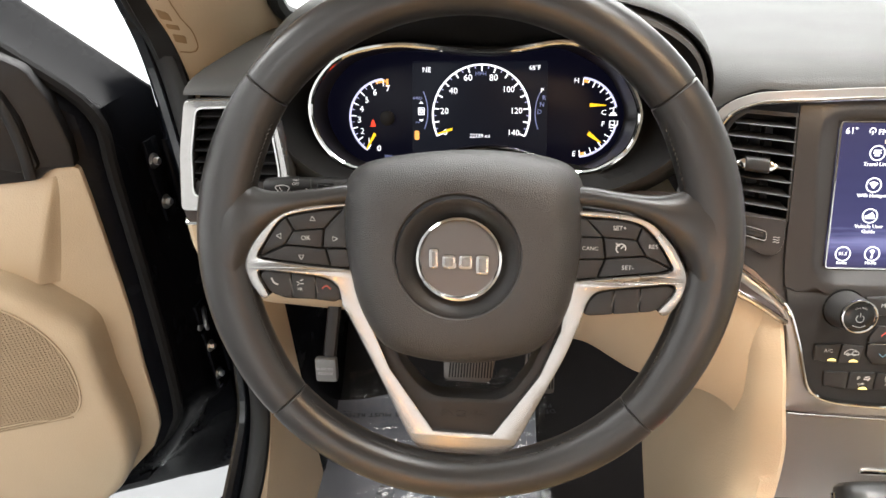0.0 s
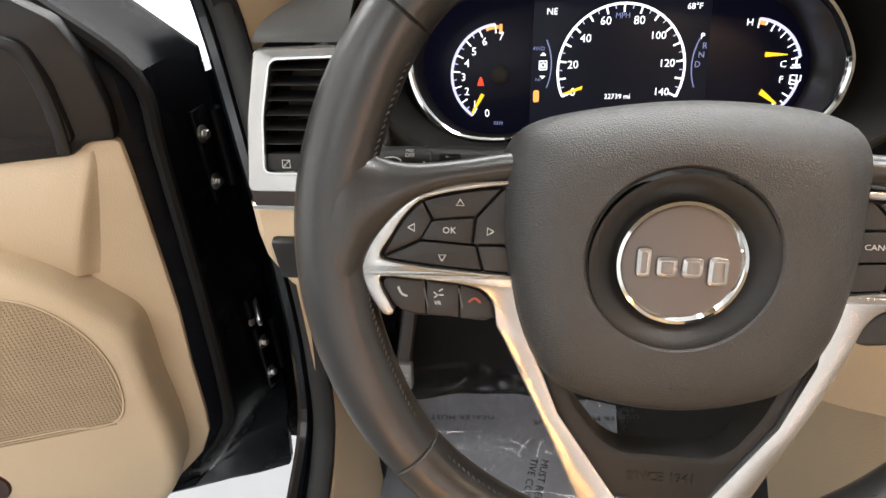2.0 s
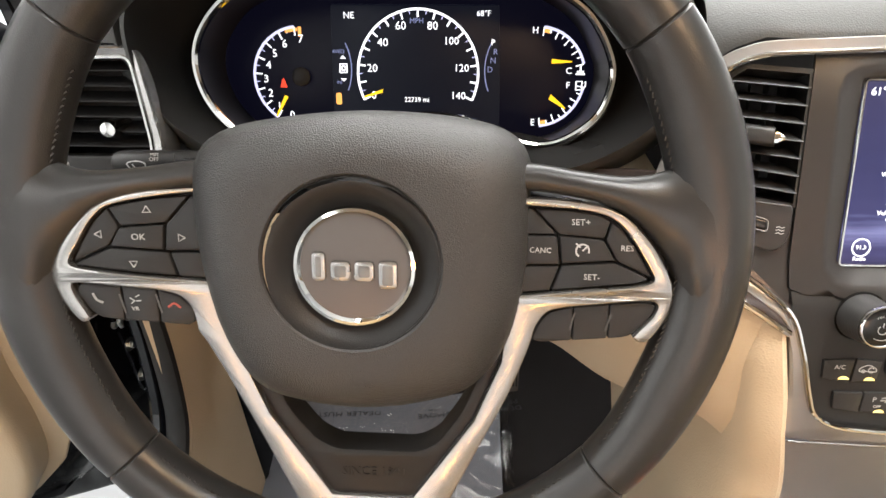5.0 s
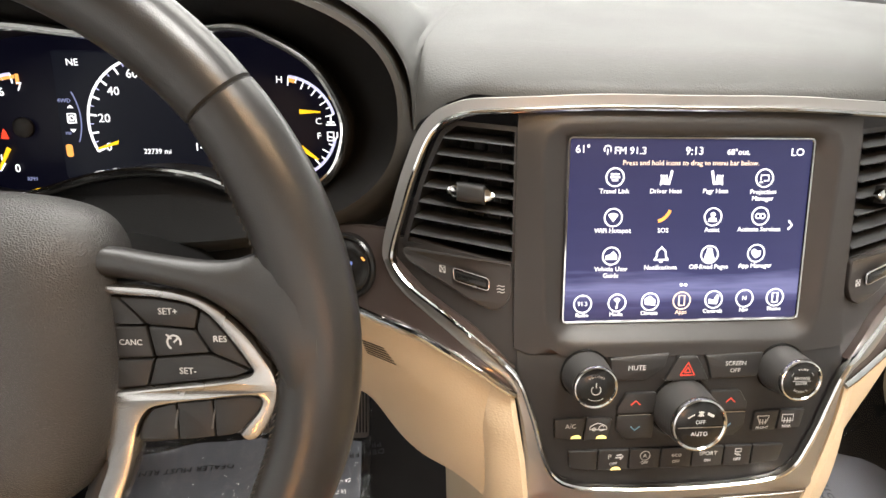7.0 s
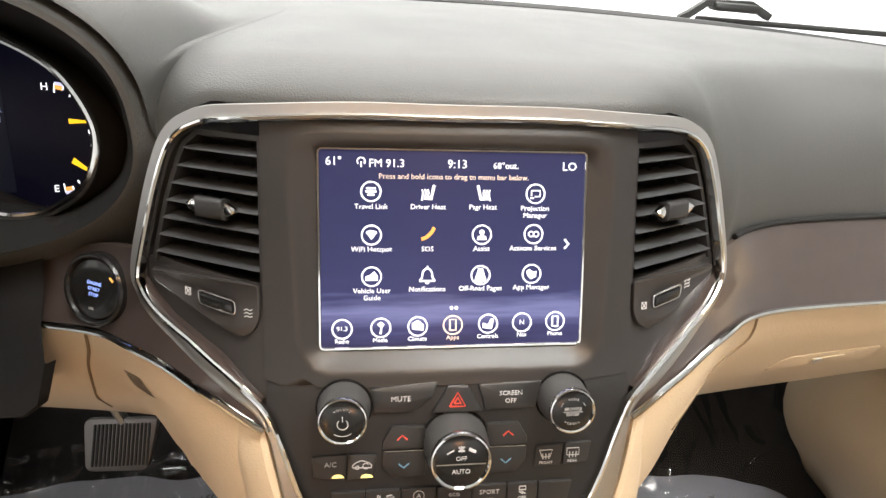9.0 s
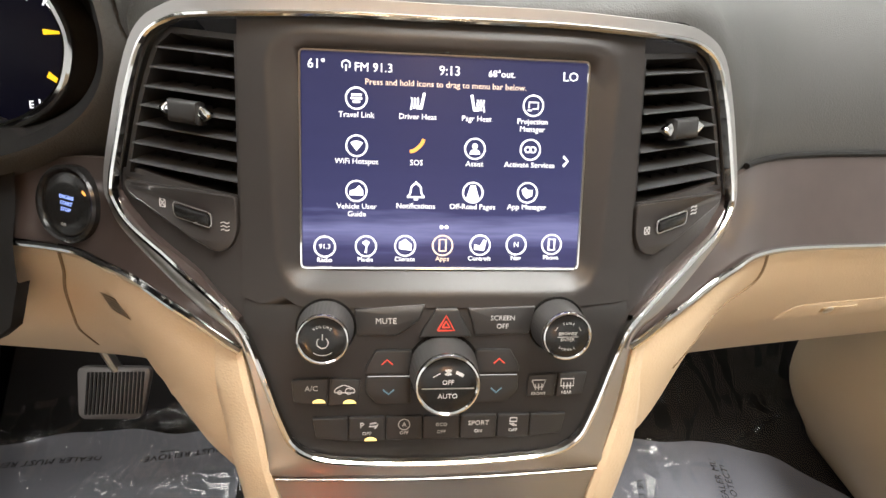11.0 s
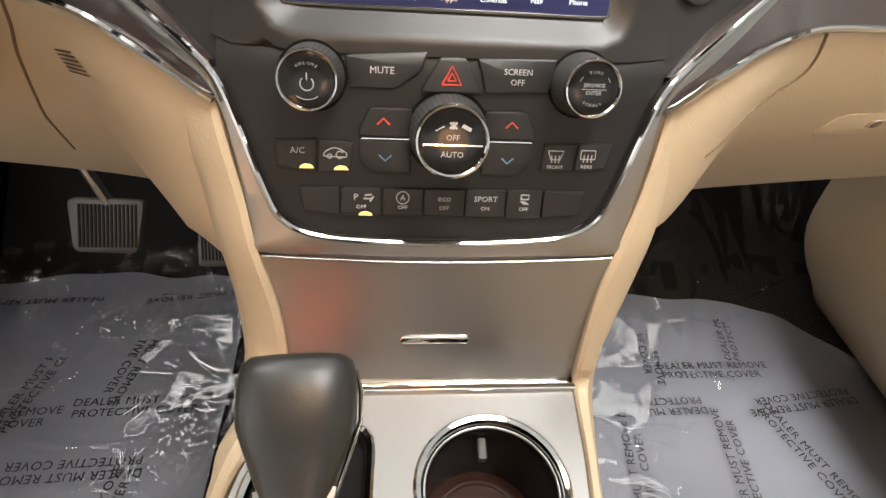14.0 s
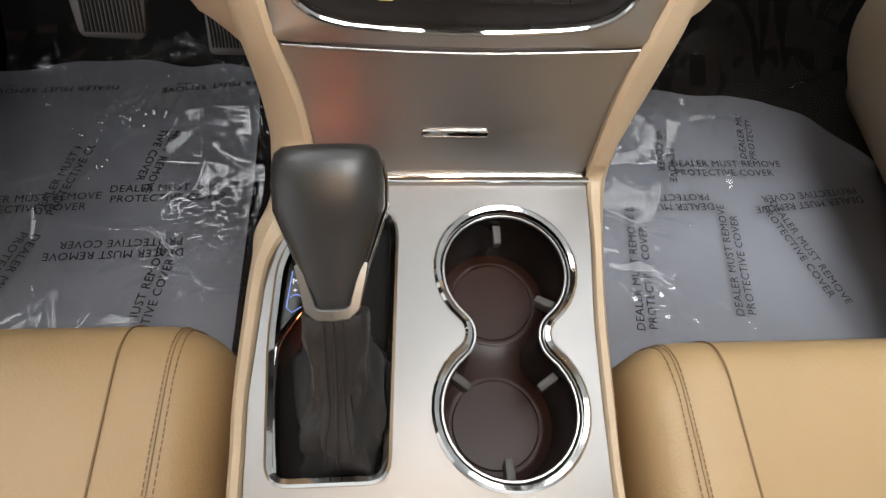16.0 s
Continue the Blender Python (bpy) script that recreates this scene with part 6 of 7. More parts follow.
part("bezel_flank", bezel_flank(), SILVER, cluster, "satin silver bezel flank")
display = part("centre_display", plate(rounded([(-39, -65), (107, -65), (104, 34), (-38, 34)], 2, 2), on_gauges, -0.5, 0.4, 0.2), LCD, cluster, "black centre display")


def lit(name, lines, width, mat=GLOW, parent=cluster, n=0.5):
    part(name, strokes(lines, width, on_gauges, n), mat, parent)


def words(w, u, v, size, mat=GLOW, parent=cluster):
    lettering(w, size, frame_of(on_gauges, u, v, 0.7), mat, parent)


def ticks(cx, cy, r, angles, length):
    return [[(cx + r * math.cos(radians(a)), cy + r * math.sin(radians(a))), (cx + (r - length) * math.cos(radians(a)), cy + (r - length) * math.sin(radians(a)))] for a in angles]


CX, CY, CR = 35.5, -21.5, 52
lit("speed_arc", [arc(CX, CY, CR, -25, 205, 48)], 1.9, GLOW, display)
lit("speed_ticks", ticks(CX, CY, CR, [205 - 230 * k / 14 for k in range(15)], 6.5), 1.5, GLOW, display)
lit("fine_ticks", ticks(CX, CY, CR, [205 - 230 * (k + 0.5) / 14 for k in range(14)], 3.8), 0.7, GLOW_RIM, display)
for w, u, v in (("0", -3, -40), ("20", -4, -17.5), ("40", 5.5, 3.5), ("60", 21, 17), ("80", 48, 17), ("100", 64, 5), ("120", 73, -17), ("140", 70.5, -40)):
    words(w, u, v, 9.4 if len(w) < 3 else 8.8, GLOW, display)
words("MPH", 34.5, 21, 6.0, GLOW_DIM, display)
words("NE", -23, 25, 7.4, GLOW, display)
words("68°F", 91, 27, 6.6, GLOW, display)
words("22739 mi", 34.5, -43.5, 5.8, GLOW, display)
part("speed_needle", plate([(-12, -42.4), (-11.4, -40.6), (5, -34.6), (4.4, -37.6)], on_gauges, 0.6, 1.4, 0.2), GLOW_YELLOW, display, "yellow needle")
lit("side_line", [arc(-70, -18, 48, -22, 26, 14)], 0.9, GLOW_DIM, display)
lit("side_line", [arc(141, -18, 48, 154, 202, 14)], 0.9, GLOW_DIM, display)
for w, v, mt in (("P", 4, GLOW), ("R", -3.5, GLOW_DIM), ("N", -10.5, GLOW_DIM), ("D", -18, GLOW_DIM)):
    words(w, 102 - abs(v + 4) * 0.32, v, 6.8, mt, display)
words("4WD", -33, -4, 4.6, GLOW_DIM, display)
words("mi", -33, -29, 4.6, GLOW_DIM, display)
part("menu_arrow", plate([(-31.6, -9.6), (-26.6, -9.6), (-29, -7)], on_gauges, 0.4, 0.9, 0.1), GLOW, display)
part("menu_arrow", plate([(-31.6, -26), (-29, -28.6), (-26.6, -26)], on_gauges, 0.4, 0.9, 0.1), GLOW, display)
lit("menu_symbol", [[(-32, -21), (-32, -14), (-26, -14), (-26, -21), (-32, -21)], arc(-29, -17.5, 1.8, 0, 360, 10)], 1.2, GLOW, display)
part("warning_light", plate(rounded(rect(-34, -43, 5, 10), 2, 3), on_gauges, 0.4, 0.9, 0.1), GLOW_ORANGE, display, "orange warning light")

TX, TY, TR = -66, -25, 41
lit("rev_arc", [arc(TX, TY, TR, 96, 236, 32)], 2.3, GLOW_RIM)
lit("rev_ticks", ticks(TX, TY, TR, [96 + 140 * k / 7 for k in range(8)], 7), 1.2)
lit("fine_ticks", ticks(TX, TY, TR, [96 + 140 * (k + 0.5) / 7 for k in range(7)], 4), 0.7, GLOW_RIM)
lit("red_zone", [arc(TX, TY, TR - 2.2, 92, 108, 6), [(TX + 0.5, TY + TR), (TX + 0.5, TY + TR - 8)]], 2.6, GLOW_ORANGE)
for w, u, v in (("7", -65, 6), ("6", -79, 2), ("5", -88, -6), ("4", -94, -15.5), ("3", -97, -27), ("2", -94, -39), ("1", -87, -50), ("0", -76, -57.5)):
    words(w, u, v, 9.2)
words("RPM", -66, -66, 4.2, GLOW_DIM)
part("rev_needle", plate([(-90.6, -58.2), (-89.2, -59.0), (-78.6, -42), (-81.4, -40.4)], on_gauges, 0.6, 1.6, 0.3), GLOW_YELLOW, cluster, "yellow needle")
part("needle_hub", lathe([(8, 0), (8, 3), (6, 4), (0.01, 4)], frame_of(on_gauges, TX, TY, 0), 20), PLASTIC, cluster)
part("belt_light", plate([(-85, -34), (-79, -34), (-80.5, -28.5), (-82, -26), (-83.5, -28.5)], on_gauges, 0.4, 0.9, 0.1), GLOW_RED, cluster, "red seat belt light")

RX, RY, RR = 138, -24, 41
lit("temperature_arc", [arc(RX, RY, RR, 84, 16, 18)], 2.3, GLOW_RIM)
lit("temperature_ticks", ticks(RX, RY, RR, [84, 66, 50, 33, 16], 7) + ticks(RX, RY, RR, [75, 58, 41, 25], 4), 1.0)
lit("fuel_arc", [arc(RX, RY, RR, -11, -84, 18)], 2.3, GLOW_RIM)
lit("fuel_ticks", ticks(RX, RY, RR, [-11, -30, -48, -66, -84], 7) + ticks(RX, RY, RR, [-20, -39, -57, -75], 4), 1.0)
lit("hot_zone", [arc(RX, RY, RR - 2.5, 84, 76, 4)], 3.4, GLOW_ORANGE)
lit("empty_zone", [arc(RX, RY, RR - 2.5, -76, -84, 4)], 3.4, GLOW_ORANGE)
for w, u, v in (("H", 135, 14), ("C", 165, -18.5), ("F", 165, -30.5), ("E", 136, -62)):
    words(w, u, v, 7.6)
lit("thermometer_symbol", [[(175, -21), (175, -13)], [(171, -21), (179, -21)], [(172, -19), (178, -19)]], 1.3)
lit("pump_symbol", [[(172, -34), (172, -27), (177, -27), (177, -34), (172, -34)], [(178, -33), (180, -31), (180, -27)]], 1.1)
part("temperature_needle", plate([(150, -12.6), (167, -11.4), (167, -10.4), (150, -8.8)], on_gauges, 0.6, 1.6, 0.2), GLOW_YELLOW, cluster, "yellow needle")
part("fuel_needle", plate([(149, -42), (163.4, -50.4), (164, -49.2), (151, -38)], on_gauges, 0.6, 1.6, 0.2), GLOW_YELLOW, cluster, "yellow needle")

# ---- centre console ----
console = thing("centre_console", (0, 0.2, 0.45), "centre console with satin silver top and beige padded sides", "console")


def tray_door():
    rows = []
    for z in [1001, 996, 985, 970, 950, 930, 915, 905, 898, 893]:
        a = float(np.interp(z, [893, 916, 960, 1001], [-96, -96, -97, -105]))
        b = float(np.interp(z, [893, 903, 945, 979, 1001], [103, 103, 103, 105, 109]))
        n = -3.0 * math.sin(math.pi * (1001 - z) / 108) - 7.0 * max(0.0, (950 - z) / 57) ** 2
        rows.append([face(a + (b - a) * k / 16, z, n) for k in range(17)])
    return loft(rows)


part("tray_door", tray_door(), BRUSHED, console, "satin silver storage tray door")
part("tray_handle", plate(rounded(rect(1.4, 934.6, 47, 7.4), 3.2, 4), face, -7, -1.6, 1.6), CHROME, console, "slim chrome tray pull")
part("chrome_bar", sweep([on_console(x, 80, 3.4) for x in np.linspace(-99, 108, 12)], [(-0.0072, -0.010), (0.0072, -0.010)] + [(0.0072 * math.cos(math.pi * k / 10), 0.0062 * math.sin(math.pi * k / 10) - 0.002) for k in range(11)], (0, 0, 1)), CHROME, console, "chrome cross bar")
part("tray_seam", sweep([face(x, 1001.5 - 4 * math.cos(x / 70), 1.2) for x in np.linspace(-104, 108, 20)], oval(0.0008, 0.0006, 6), (0, -1, 0.2)), SILVER, console)

plate_left = lambda y: float(np.interp(y, [-340, -138, -80, -4, 21, 60, 80], [-126, -129, -131.5, -128, -122, -104, -98]))
plate_right = lambda y: float(np.interp(y, [-340, -147, -93, -32, 22, 72, 80], [88, 90, 92, 95.5, 102, 106, 107]))
CUPS = [(37.5, 4.5, 50.5), (33, -92, 50.5)]


def cup_outline(grow=0.0):
    """The joined outline of two round cup wells, with the neck between them filleted."""
    (ax, ay, ar), (bx, by, br) = CUPS
    r, neck = ar + grow, 28.5 + grow
    d = math.hypot(bx - ax, by - ay)
    f = (d * d / 4 + neck * neck - r * r) / (2 * (r - neck))
    mx, my = (ax + bx) / 2, (ay + by) / 2
    lean = math.degrees(math.atan2(ay - by, ax - bx))
    half = math.degrees(math.atan2(neck + f, d / 2))
    pts = []
    for (x, y), q in (((ax, ay), 1), ((bx, by), -1)):
        a0 = lean + (180 if q > 0 else 0) + half
        pts += [(x + r * math.cos(radians(a0 + (360 - 2 * half) * k / 32)), y + r * math.sin(radians(a0 + (360 - 2 * half) * k / 32))) for k in range(33)]
        side = lean + (90 if q > 0 else -90)
        fx, fy = mx + (neck + f) * math.cos(radians(side)), my + (neck + f) * math.sin(radians(side))
        b0 = lean + (-half if q > 0 else 180 - half)
        pts += [(fx + f * math.cos(radians(b0 - (180 - 2 * half) * k / 8)), fy + f * math.sin(radians(b0 - (180 - 2 * half) * k / 8))) for k in range(1, 8)]
    return pts


def top_plate():
    """Silver top, with openings for the cup wells and the shifter."""
    bm = bmesh.new()
    outer = [(plate_left(y), y) for y in np.linspace(78, -340, 30)] + [(plate_right(y), y) for y in np.linspace(-340, 78, 30)]
    loops = [outer, cup_outline(), SHIFT]
    edges = []
    for lp in loops:
        vs = [bm.verts.new(on_console(x, y, 0)) for x, y in lp]
        edges += [bm.edges.new((a, b)) for a, b in zip(vs, vs[1:] + vs[:1])]
    bmesh.ops.triangle_fill(bm, edges=edges, use_beauty=True, use_dissolve=False)
    return bm


SHIFT = rounded([(-117, -134), (-44, -134), (-38, 40), (-48, 52), (-104, 44), (-121, 12), (-123, -44)], 14, 6)
part("top_plate", top_plate(), BRUSHED, console, "satin silver top plate")
cup = thing("cup_holder", on_console(35, -44, -75), "double cup holder, dark wells with a chrome rim", "cup holder")
part("rim", sweep([on_console(x, y, 1) for x, y in cup_outline(-2.0)], [(-0.0030, -0.004), (0.0030, -0.004), (0.0026, 0.0006), (0.0008, 0.0020), (-0.0020, 0.0010)], (0, 0, 1), True), CHROME, cup, "polished chrome rim")
part("inner_rim", sweep([on_console(x, y, -4.5) for x, y in cup_outline(-6.5)], oval(0.0010, 0.0014, 6), (0, 0, 1), True), STEEL, cup)
part("well", loft([[on_console(x, y, n) for x, y in cup_outline(g)] for g, n in ((-3.5, 0), (-6, -4), (-7, -30), (-8, -70))], True), PIANO, cup, "black well wall")
part("well_floor", plate(cup_outline(-4), on_console, -74, -70, 0.3), CUPBASE, cup, "brown-black rubber floor")
for cx, cy, r in CUPS:
    part("floor_ring", lathe([(37, 0), (37, 0.8), (35, 1.2), (33, 0.8), (33, 0)], Matrix.Translation(on_console(cx, cy, -70)), 40, cap=False), CUPBASE, cup)
    part("floor_mat", lathe([(33, 0), (32, 1.2), (0.01, 1.2)], Matrix.Translation(on_console(cx, cy, -70)), 36), CUPBASE, cup)
for x, y, a in ((37, 46, 0), (-2, -66, 52), (70, -68, -52), (32, -134, 180), (80, -22, -75)):
    cx, cy, r = CUPS[0] if y > -30 else CUPS[1]
    d = math.hypot(x - cx, y - cy)
    dx, dy = (x - cx) / d, (y - cy) / d
    f = Matrix.Translation(on_console(cx + dx * 37, cy + dy * 37, -24)) @ pose(0, 0, 0, 0, 0, math.degrees(math.atan2(dy, dx)) - 90) @ pose(0, 0, 0, 14, 0, 0)
    part("grip_tab", box(f, 0.0062, 0.015, 0.012, 0.0015), material("grey_rubber_tab", (0.075, 0.073, 0.07), 0.5) if "grey_rubber_tab" not in bpy.data.materials else bpy.data.materials["grey_rubber_tab"], cup, "grey rubber grip tab")


def side_pad(sx, stations):
    rows = []
    for a, w, drop in stations:
        a = Vector(a)
        s = Vector((sx, 0, 0))
        if drop == 0:
            r = [a + Vector((0, 0.012, 0)), a + Vector((0, 0.0, 0)), a + s * w * 0.12 + Vector((0, -0.0015, 0)), a + s * w * 0.55 + Vector((0, 0.004, 0)), a + s * w * 0.85 + Vector((0, 0.016, 0)), a + s * w + Vector((0, 0.036, 0)), a + s * (w + 0.004) + Vector((0, 0.12, 0)), a + s * (w + 0.004) + Vector((0, 0.45, 0))]
        else:
            f = Vector((0, 0.04 * (1 - drop), -0.012))
            d = Vector((0, 0.45 * (1 - drop), -0.43 * drop))
            r = [a + Vector((0, 0, -0.012)), a, a + s * w * 0.12 + Vector((0, 0, 0.0025)), a + s * w * 0.5 + Vector((0, 0, 0.003)), a + s * w * 0.85 + f * 0.35, a + s * w + f, a + s * (w + 0.003) + d * 0.3, a + s * (w + 0.006) + d]
        rows.append(r)
    return loft(rows)


def fp(x, z, n=1.0):
    return tuple(face(x, z, n))


def kp(x, y, n=1.0):
    return tuple(on_console(x, y, n))


LEFT_PAD = [(fp(-123, 1099), 0.026, 0), (fp(-117, 1066), 0.032, 0), (fp(-111, 1036), 0.032, 0), (fp(-107, 1007), 0.032, 0), (fp(-98, 962), 0.035, 0), (fp(-96, 925), 0.036, 0), ((-0.097, 0.372, 0.900), 0.036, 0.3), (kp(-104, 58), 0.030, 0.7), (kp(-113, 38), 0.029, 0.9), (kp(-123, 21), 0.019, 1), (kp(-129, -4), 0.014, 1), (kp(-132, -80), 0.012, 1), (kp(-130, -138), 0.011, 1), (kp(-127, -340), 0.011, 1)]
RIGHT_PAD = [(fp(126, 1099), 0.018, 0), (fp(122, 1066), 0.020, 0), (fp(117, 1036), 0.028, 0), (fp(110, 1007), 0.035, 0), (fp(105, 978), 0.036, 0), (fp(103, 945), 0.032, 0), (fp(103, 910), 0.026, 0), ((0.106, 0.376, 0.893), 0.022, 0.3), (kp(106, 66), 0.017, 0.8), (kp(103, 22), 0.011, 1), (kp(96.5, -32), 0.011, 1), (kp(93, -93), 0.010, 1), (kp(91, -147), 0.009, 1), (kp(89, -340), 0.009, 1)]
for sx, st in ((-1, LEFT_PAD), (1, RIGHT_PAD)):
    dense = smooth_path([(*a, w, d) for a, w, d in st], 4)
    part("side_pad", side_pad(sx, [((q[0], q[1], q[2]), q[3], 0 if q[4] < 0.02 else min(1, q[4])) for q in dense]), BEIGE, console, "beige padded side")

# ---- gear shifter ----
shifter = thing("gear_shifter", on_console(-80, -60, 0), "black leather gear shifter with boot, silver collar and chrome frame", "gear shifter")
part("frame", sweep([on_console(x, y, 1.5) for x, y in inset(SHIFT if area2(SHIFT) > 0 else SHIFT[::-1], 2.0)], [(-0.0030, -0.003), (0.0030, -0.003), (0.0026, 0.0004), (0.0008, 0.0020), (-0.0024, 0.0004)], (0, 0, 1), True), CHROME, shifter, "polished chrome frame")
part("gate_floor", plate(inset(SHIFT if area2(SHIFT) > 0 else SHIFT[::-1], 2), on_console, -30, -14, 1), LINING, shifter)
part("gate_wall", loft([[on_console(x, y, n) for x, y in inset(SHIFT if area2(SHIFT) > 0 else SHIFT[::-1], g)] for g, n in ((2, 1), (5, -3), (6, -16))], True), LINING, shifter)
ind = part("gear_indicator", plate(rounded([(-117, -40), (-104, -24), (-92, -2), (-92, 32), (-104, 30), (-114, 10)], 4, 3), on_console, -10, -0.5, 1), PIANO, shifter, "gloss black gear indicator")
lettering("M", 5.4, frame_of(on_console, -108.2, -3.6, -0.3), GLOW, ind)
lettering("+", 5.4, frame_of(on_console, -108, -10.6, -0.3), GLOW, ind)
part("indicator_line", strokes([[(-110.6, 4), (-113, -22.6), (-109, -26), (-103, -22)], arc(-107, -18, 4.6, 150, 30, 8)], 0.7, on_console, -0.4), GLOW_BLUE, ind)
# Glowing plate added to throw an orange reflection onto the tray door.
part("tray_glow_plate", plate(rounded(rect(-88, -36, 16, 10), 3, 3), on_console, -3, 0.5, 0.3), glowing("red_orange_tray_glow", (1.0, 0.20, 0.07), 40), ind, "red-orange glow plate added for the tray door's reflection")
part("gate_line", sweep([on_console(x, y, 0) for x, y in smooth_path([(-112, -126), (-116, -90), (-117, -60), (-115, -45), (-103, -25), (-93, -10)], 4)], oval(0.0017, 0.0016, 8), (0, 0, 1)), CHROME, shifter)

KNOB_BASE = on_console(-71, -57, 76)
KNOB_TOP = on_console(-73.5, 8, 114)
kax = (KNOB_TOP - KNOB_BASE).normalized()
kx = Vector((1, 0, 0))
kz = kx.cross(kax).normalized()
kx = kax.cross(kz)


def boot_rows():
    rows = []
    for j in range(27):
        t = j / 26
        c = on_console(-75, -83, -12).lerp(KNOB_BASE + kax * 0.0065, t ** 0.9)
        wx = 0.0195 + 0.0095 * max(0.0, 1 - 2.4 * t) ** 1.3 + 0.0018 * math.sin(9 * t) - 0.0025 * t
        wy = 0.032 * (1 - t) ** 1.3 + 0.0165
        row = []
        for k in range(64):
            a = 2 * math.pi * k / 64
            fold = (0.0024 * math.sin(5 * a + 7 * t) + 0.0016 * math.sin(3 * a - 19 * t) + 0.0060 * (0.5 - abs(noise.noise(Vector((1.7 * math.cos(a), 1.7 * math.sin(a), 3.2 * t + 4))))) ** 2 * 4 - 0.003) * (1 - t) ** 0.7 - 0.003 * math.exp(-((t - 0.42) / 0.09) ** 2) * max(0.0, -math.cos(a))
            cx, cy = math.cos(a), math.sin(a)
            q = 0.62
            w = min(1.0, max(0.0, (t - 0.55) / 0.42))
            w = w * w * (3 - 2 * w)
            tip = KNOB_BASE + kax * (0.004 - 0.05 * (1 - t)) + kx * (0.0172 * math.copysign(abs(cx) ** 0.62, cx)) - kz * (0.0152 * math.copysign(abs(cy) ** 0.62, cy))
            row.append(tip * w + (1 - w) * (c + Vector(((wx + fold) * math.copysign(abs(cx) ** q, cx), (wy + fold) * math.copysign(abs(cy) ** q, cy) - 0.004 * math.sin(6 * t), 0.003 * math.sin(4 * a + 8 * t) * (1 - t)))))
        rows.append(row)
    top = KNOB_BASE + kax * 0.004
    rows.append([top + (p - top) * 0.7 + kax * 0.001 for p in rows[-1]])
    return rows


BOOT_ROWS = boot_rows()
part("boot", loft(BOOT_ROWS, True, False, True), BOOT, shifter, "creased black leather boot")
for k, r in ((46.6, 0.0005), (48, 0.0008), (49.4, 0.0005)):
    i = int(k)
    pts = [p[i].lerp(p[i + 1], k - i) + Vector((0, -0.0006, 0.0003)) for p in BOOT_ROWS[2:26]]
    part("boot_seam", sweep(pts, oval(r, r, 6), (0, -1, 0.5)), DARK_THREAD, shifter)


def knob_rows(secs):
    rows = []
    for s, wx, wz, dz in secs:
        c = KNOB_BASE + kax * s + kz * dz
        row = []
        for k in range(36):
            a = 2 * math.pi * k / 36
            q = 0.68
            row.append(c + kx * (wx * math.copysign(abs(math.cos(a)) ** q, math.cos(a))) + kz * (wz * math.copysign(abs(math.sin(a)) ** q, math.sin(a))))
        rows.append(row)
    return loft(rows, True, True, True)


part("grip", knob_rows([(0.003, 0.0120, 0.0120, 0), (0.012, 0.0130, 0.0132, 0), (0.026, 0.0165, 0.0155, 0), (0.042, 0.0222, 0.0185, 0.001), (0.058, 0.0276, 0.0200, 0.002), (0.072, 0.0284, 0.0200, 0.002), (0.081, 0.0277, 0.0190, 0.002), (0.0865, 0.0262, 0.0165, 0.002), (0.0895, 0.0225, 0.0130, 0.002), (0.0905, 0.0140, 0.0080, 0.002)]), SATIN, shifter, "smooth black grip")
part("collar", sweep([KNOB_BASE + kax * s + kx * x + kz * z for s, x, z in ((0.030, -0.0170, 0.0080), (0.018, -0.0138, 0.0112), (0.008, -0.0112, 0.0128), (0.005, -0.0075, 0.0142), (0.0045, 0.0, 0.0152), (0.005, 0.0075, 0.0142), (0.008, 0.0112, 0.0128), (0.018, 0.0138, 0.0112), (0.030, 0.0170, 0.0080))],
     lambda i: [(w * (1, 1.4, 1.6, 1.6, 1.6, 1.6, 1.6, 1.4, 1)[i], h) for w, h in ((-0.0018, -0.003), (0.0018, -0.003), (0.0018, 0.0008), (0.0014, 0.0014), (-0.0014, 0.0014), (-0.0018, 0.0008))], lambda i: kz), COLLAR, shifter, "angular satin silver collar")
for s in (-1, 1):
    part("side_strip", sweep([KNOB_BASE + kax * a + kx * s * w + kz * (-0.004) for a, w in ((0.018, 0.0150), (0.026, 0.0172), (0.042, 0.0234), (0.058, 0.0292), (0.072, 0.0296), (0.082, 0.0275))], oval(0.0012, 0.004, 8), lambda i: kz), CHROME, shifter, "chrome side strip")

# ---- seats ----
RINGS = ((14, 0.56), (5, 0.66), (1, 0.74), (0, 0.79), (1, 0.82), (5, 0.845), (12, 0.861), (23, 0.8695), (40, 0.8735), (70, 0.8735), (110, 0.871), (170, 0.868), (230, 0.867))


SEAM = material("tan_seam_and_crease_shade", (0.20, 0.13, 0.062), 0.6)


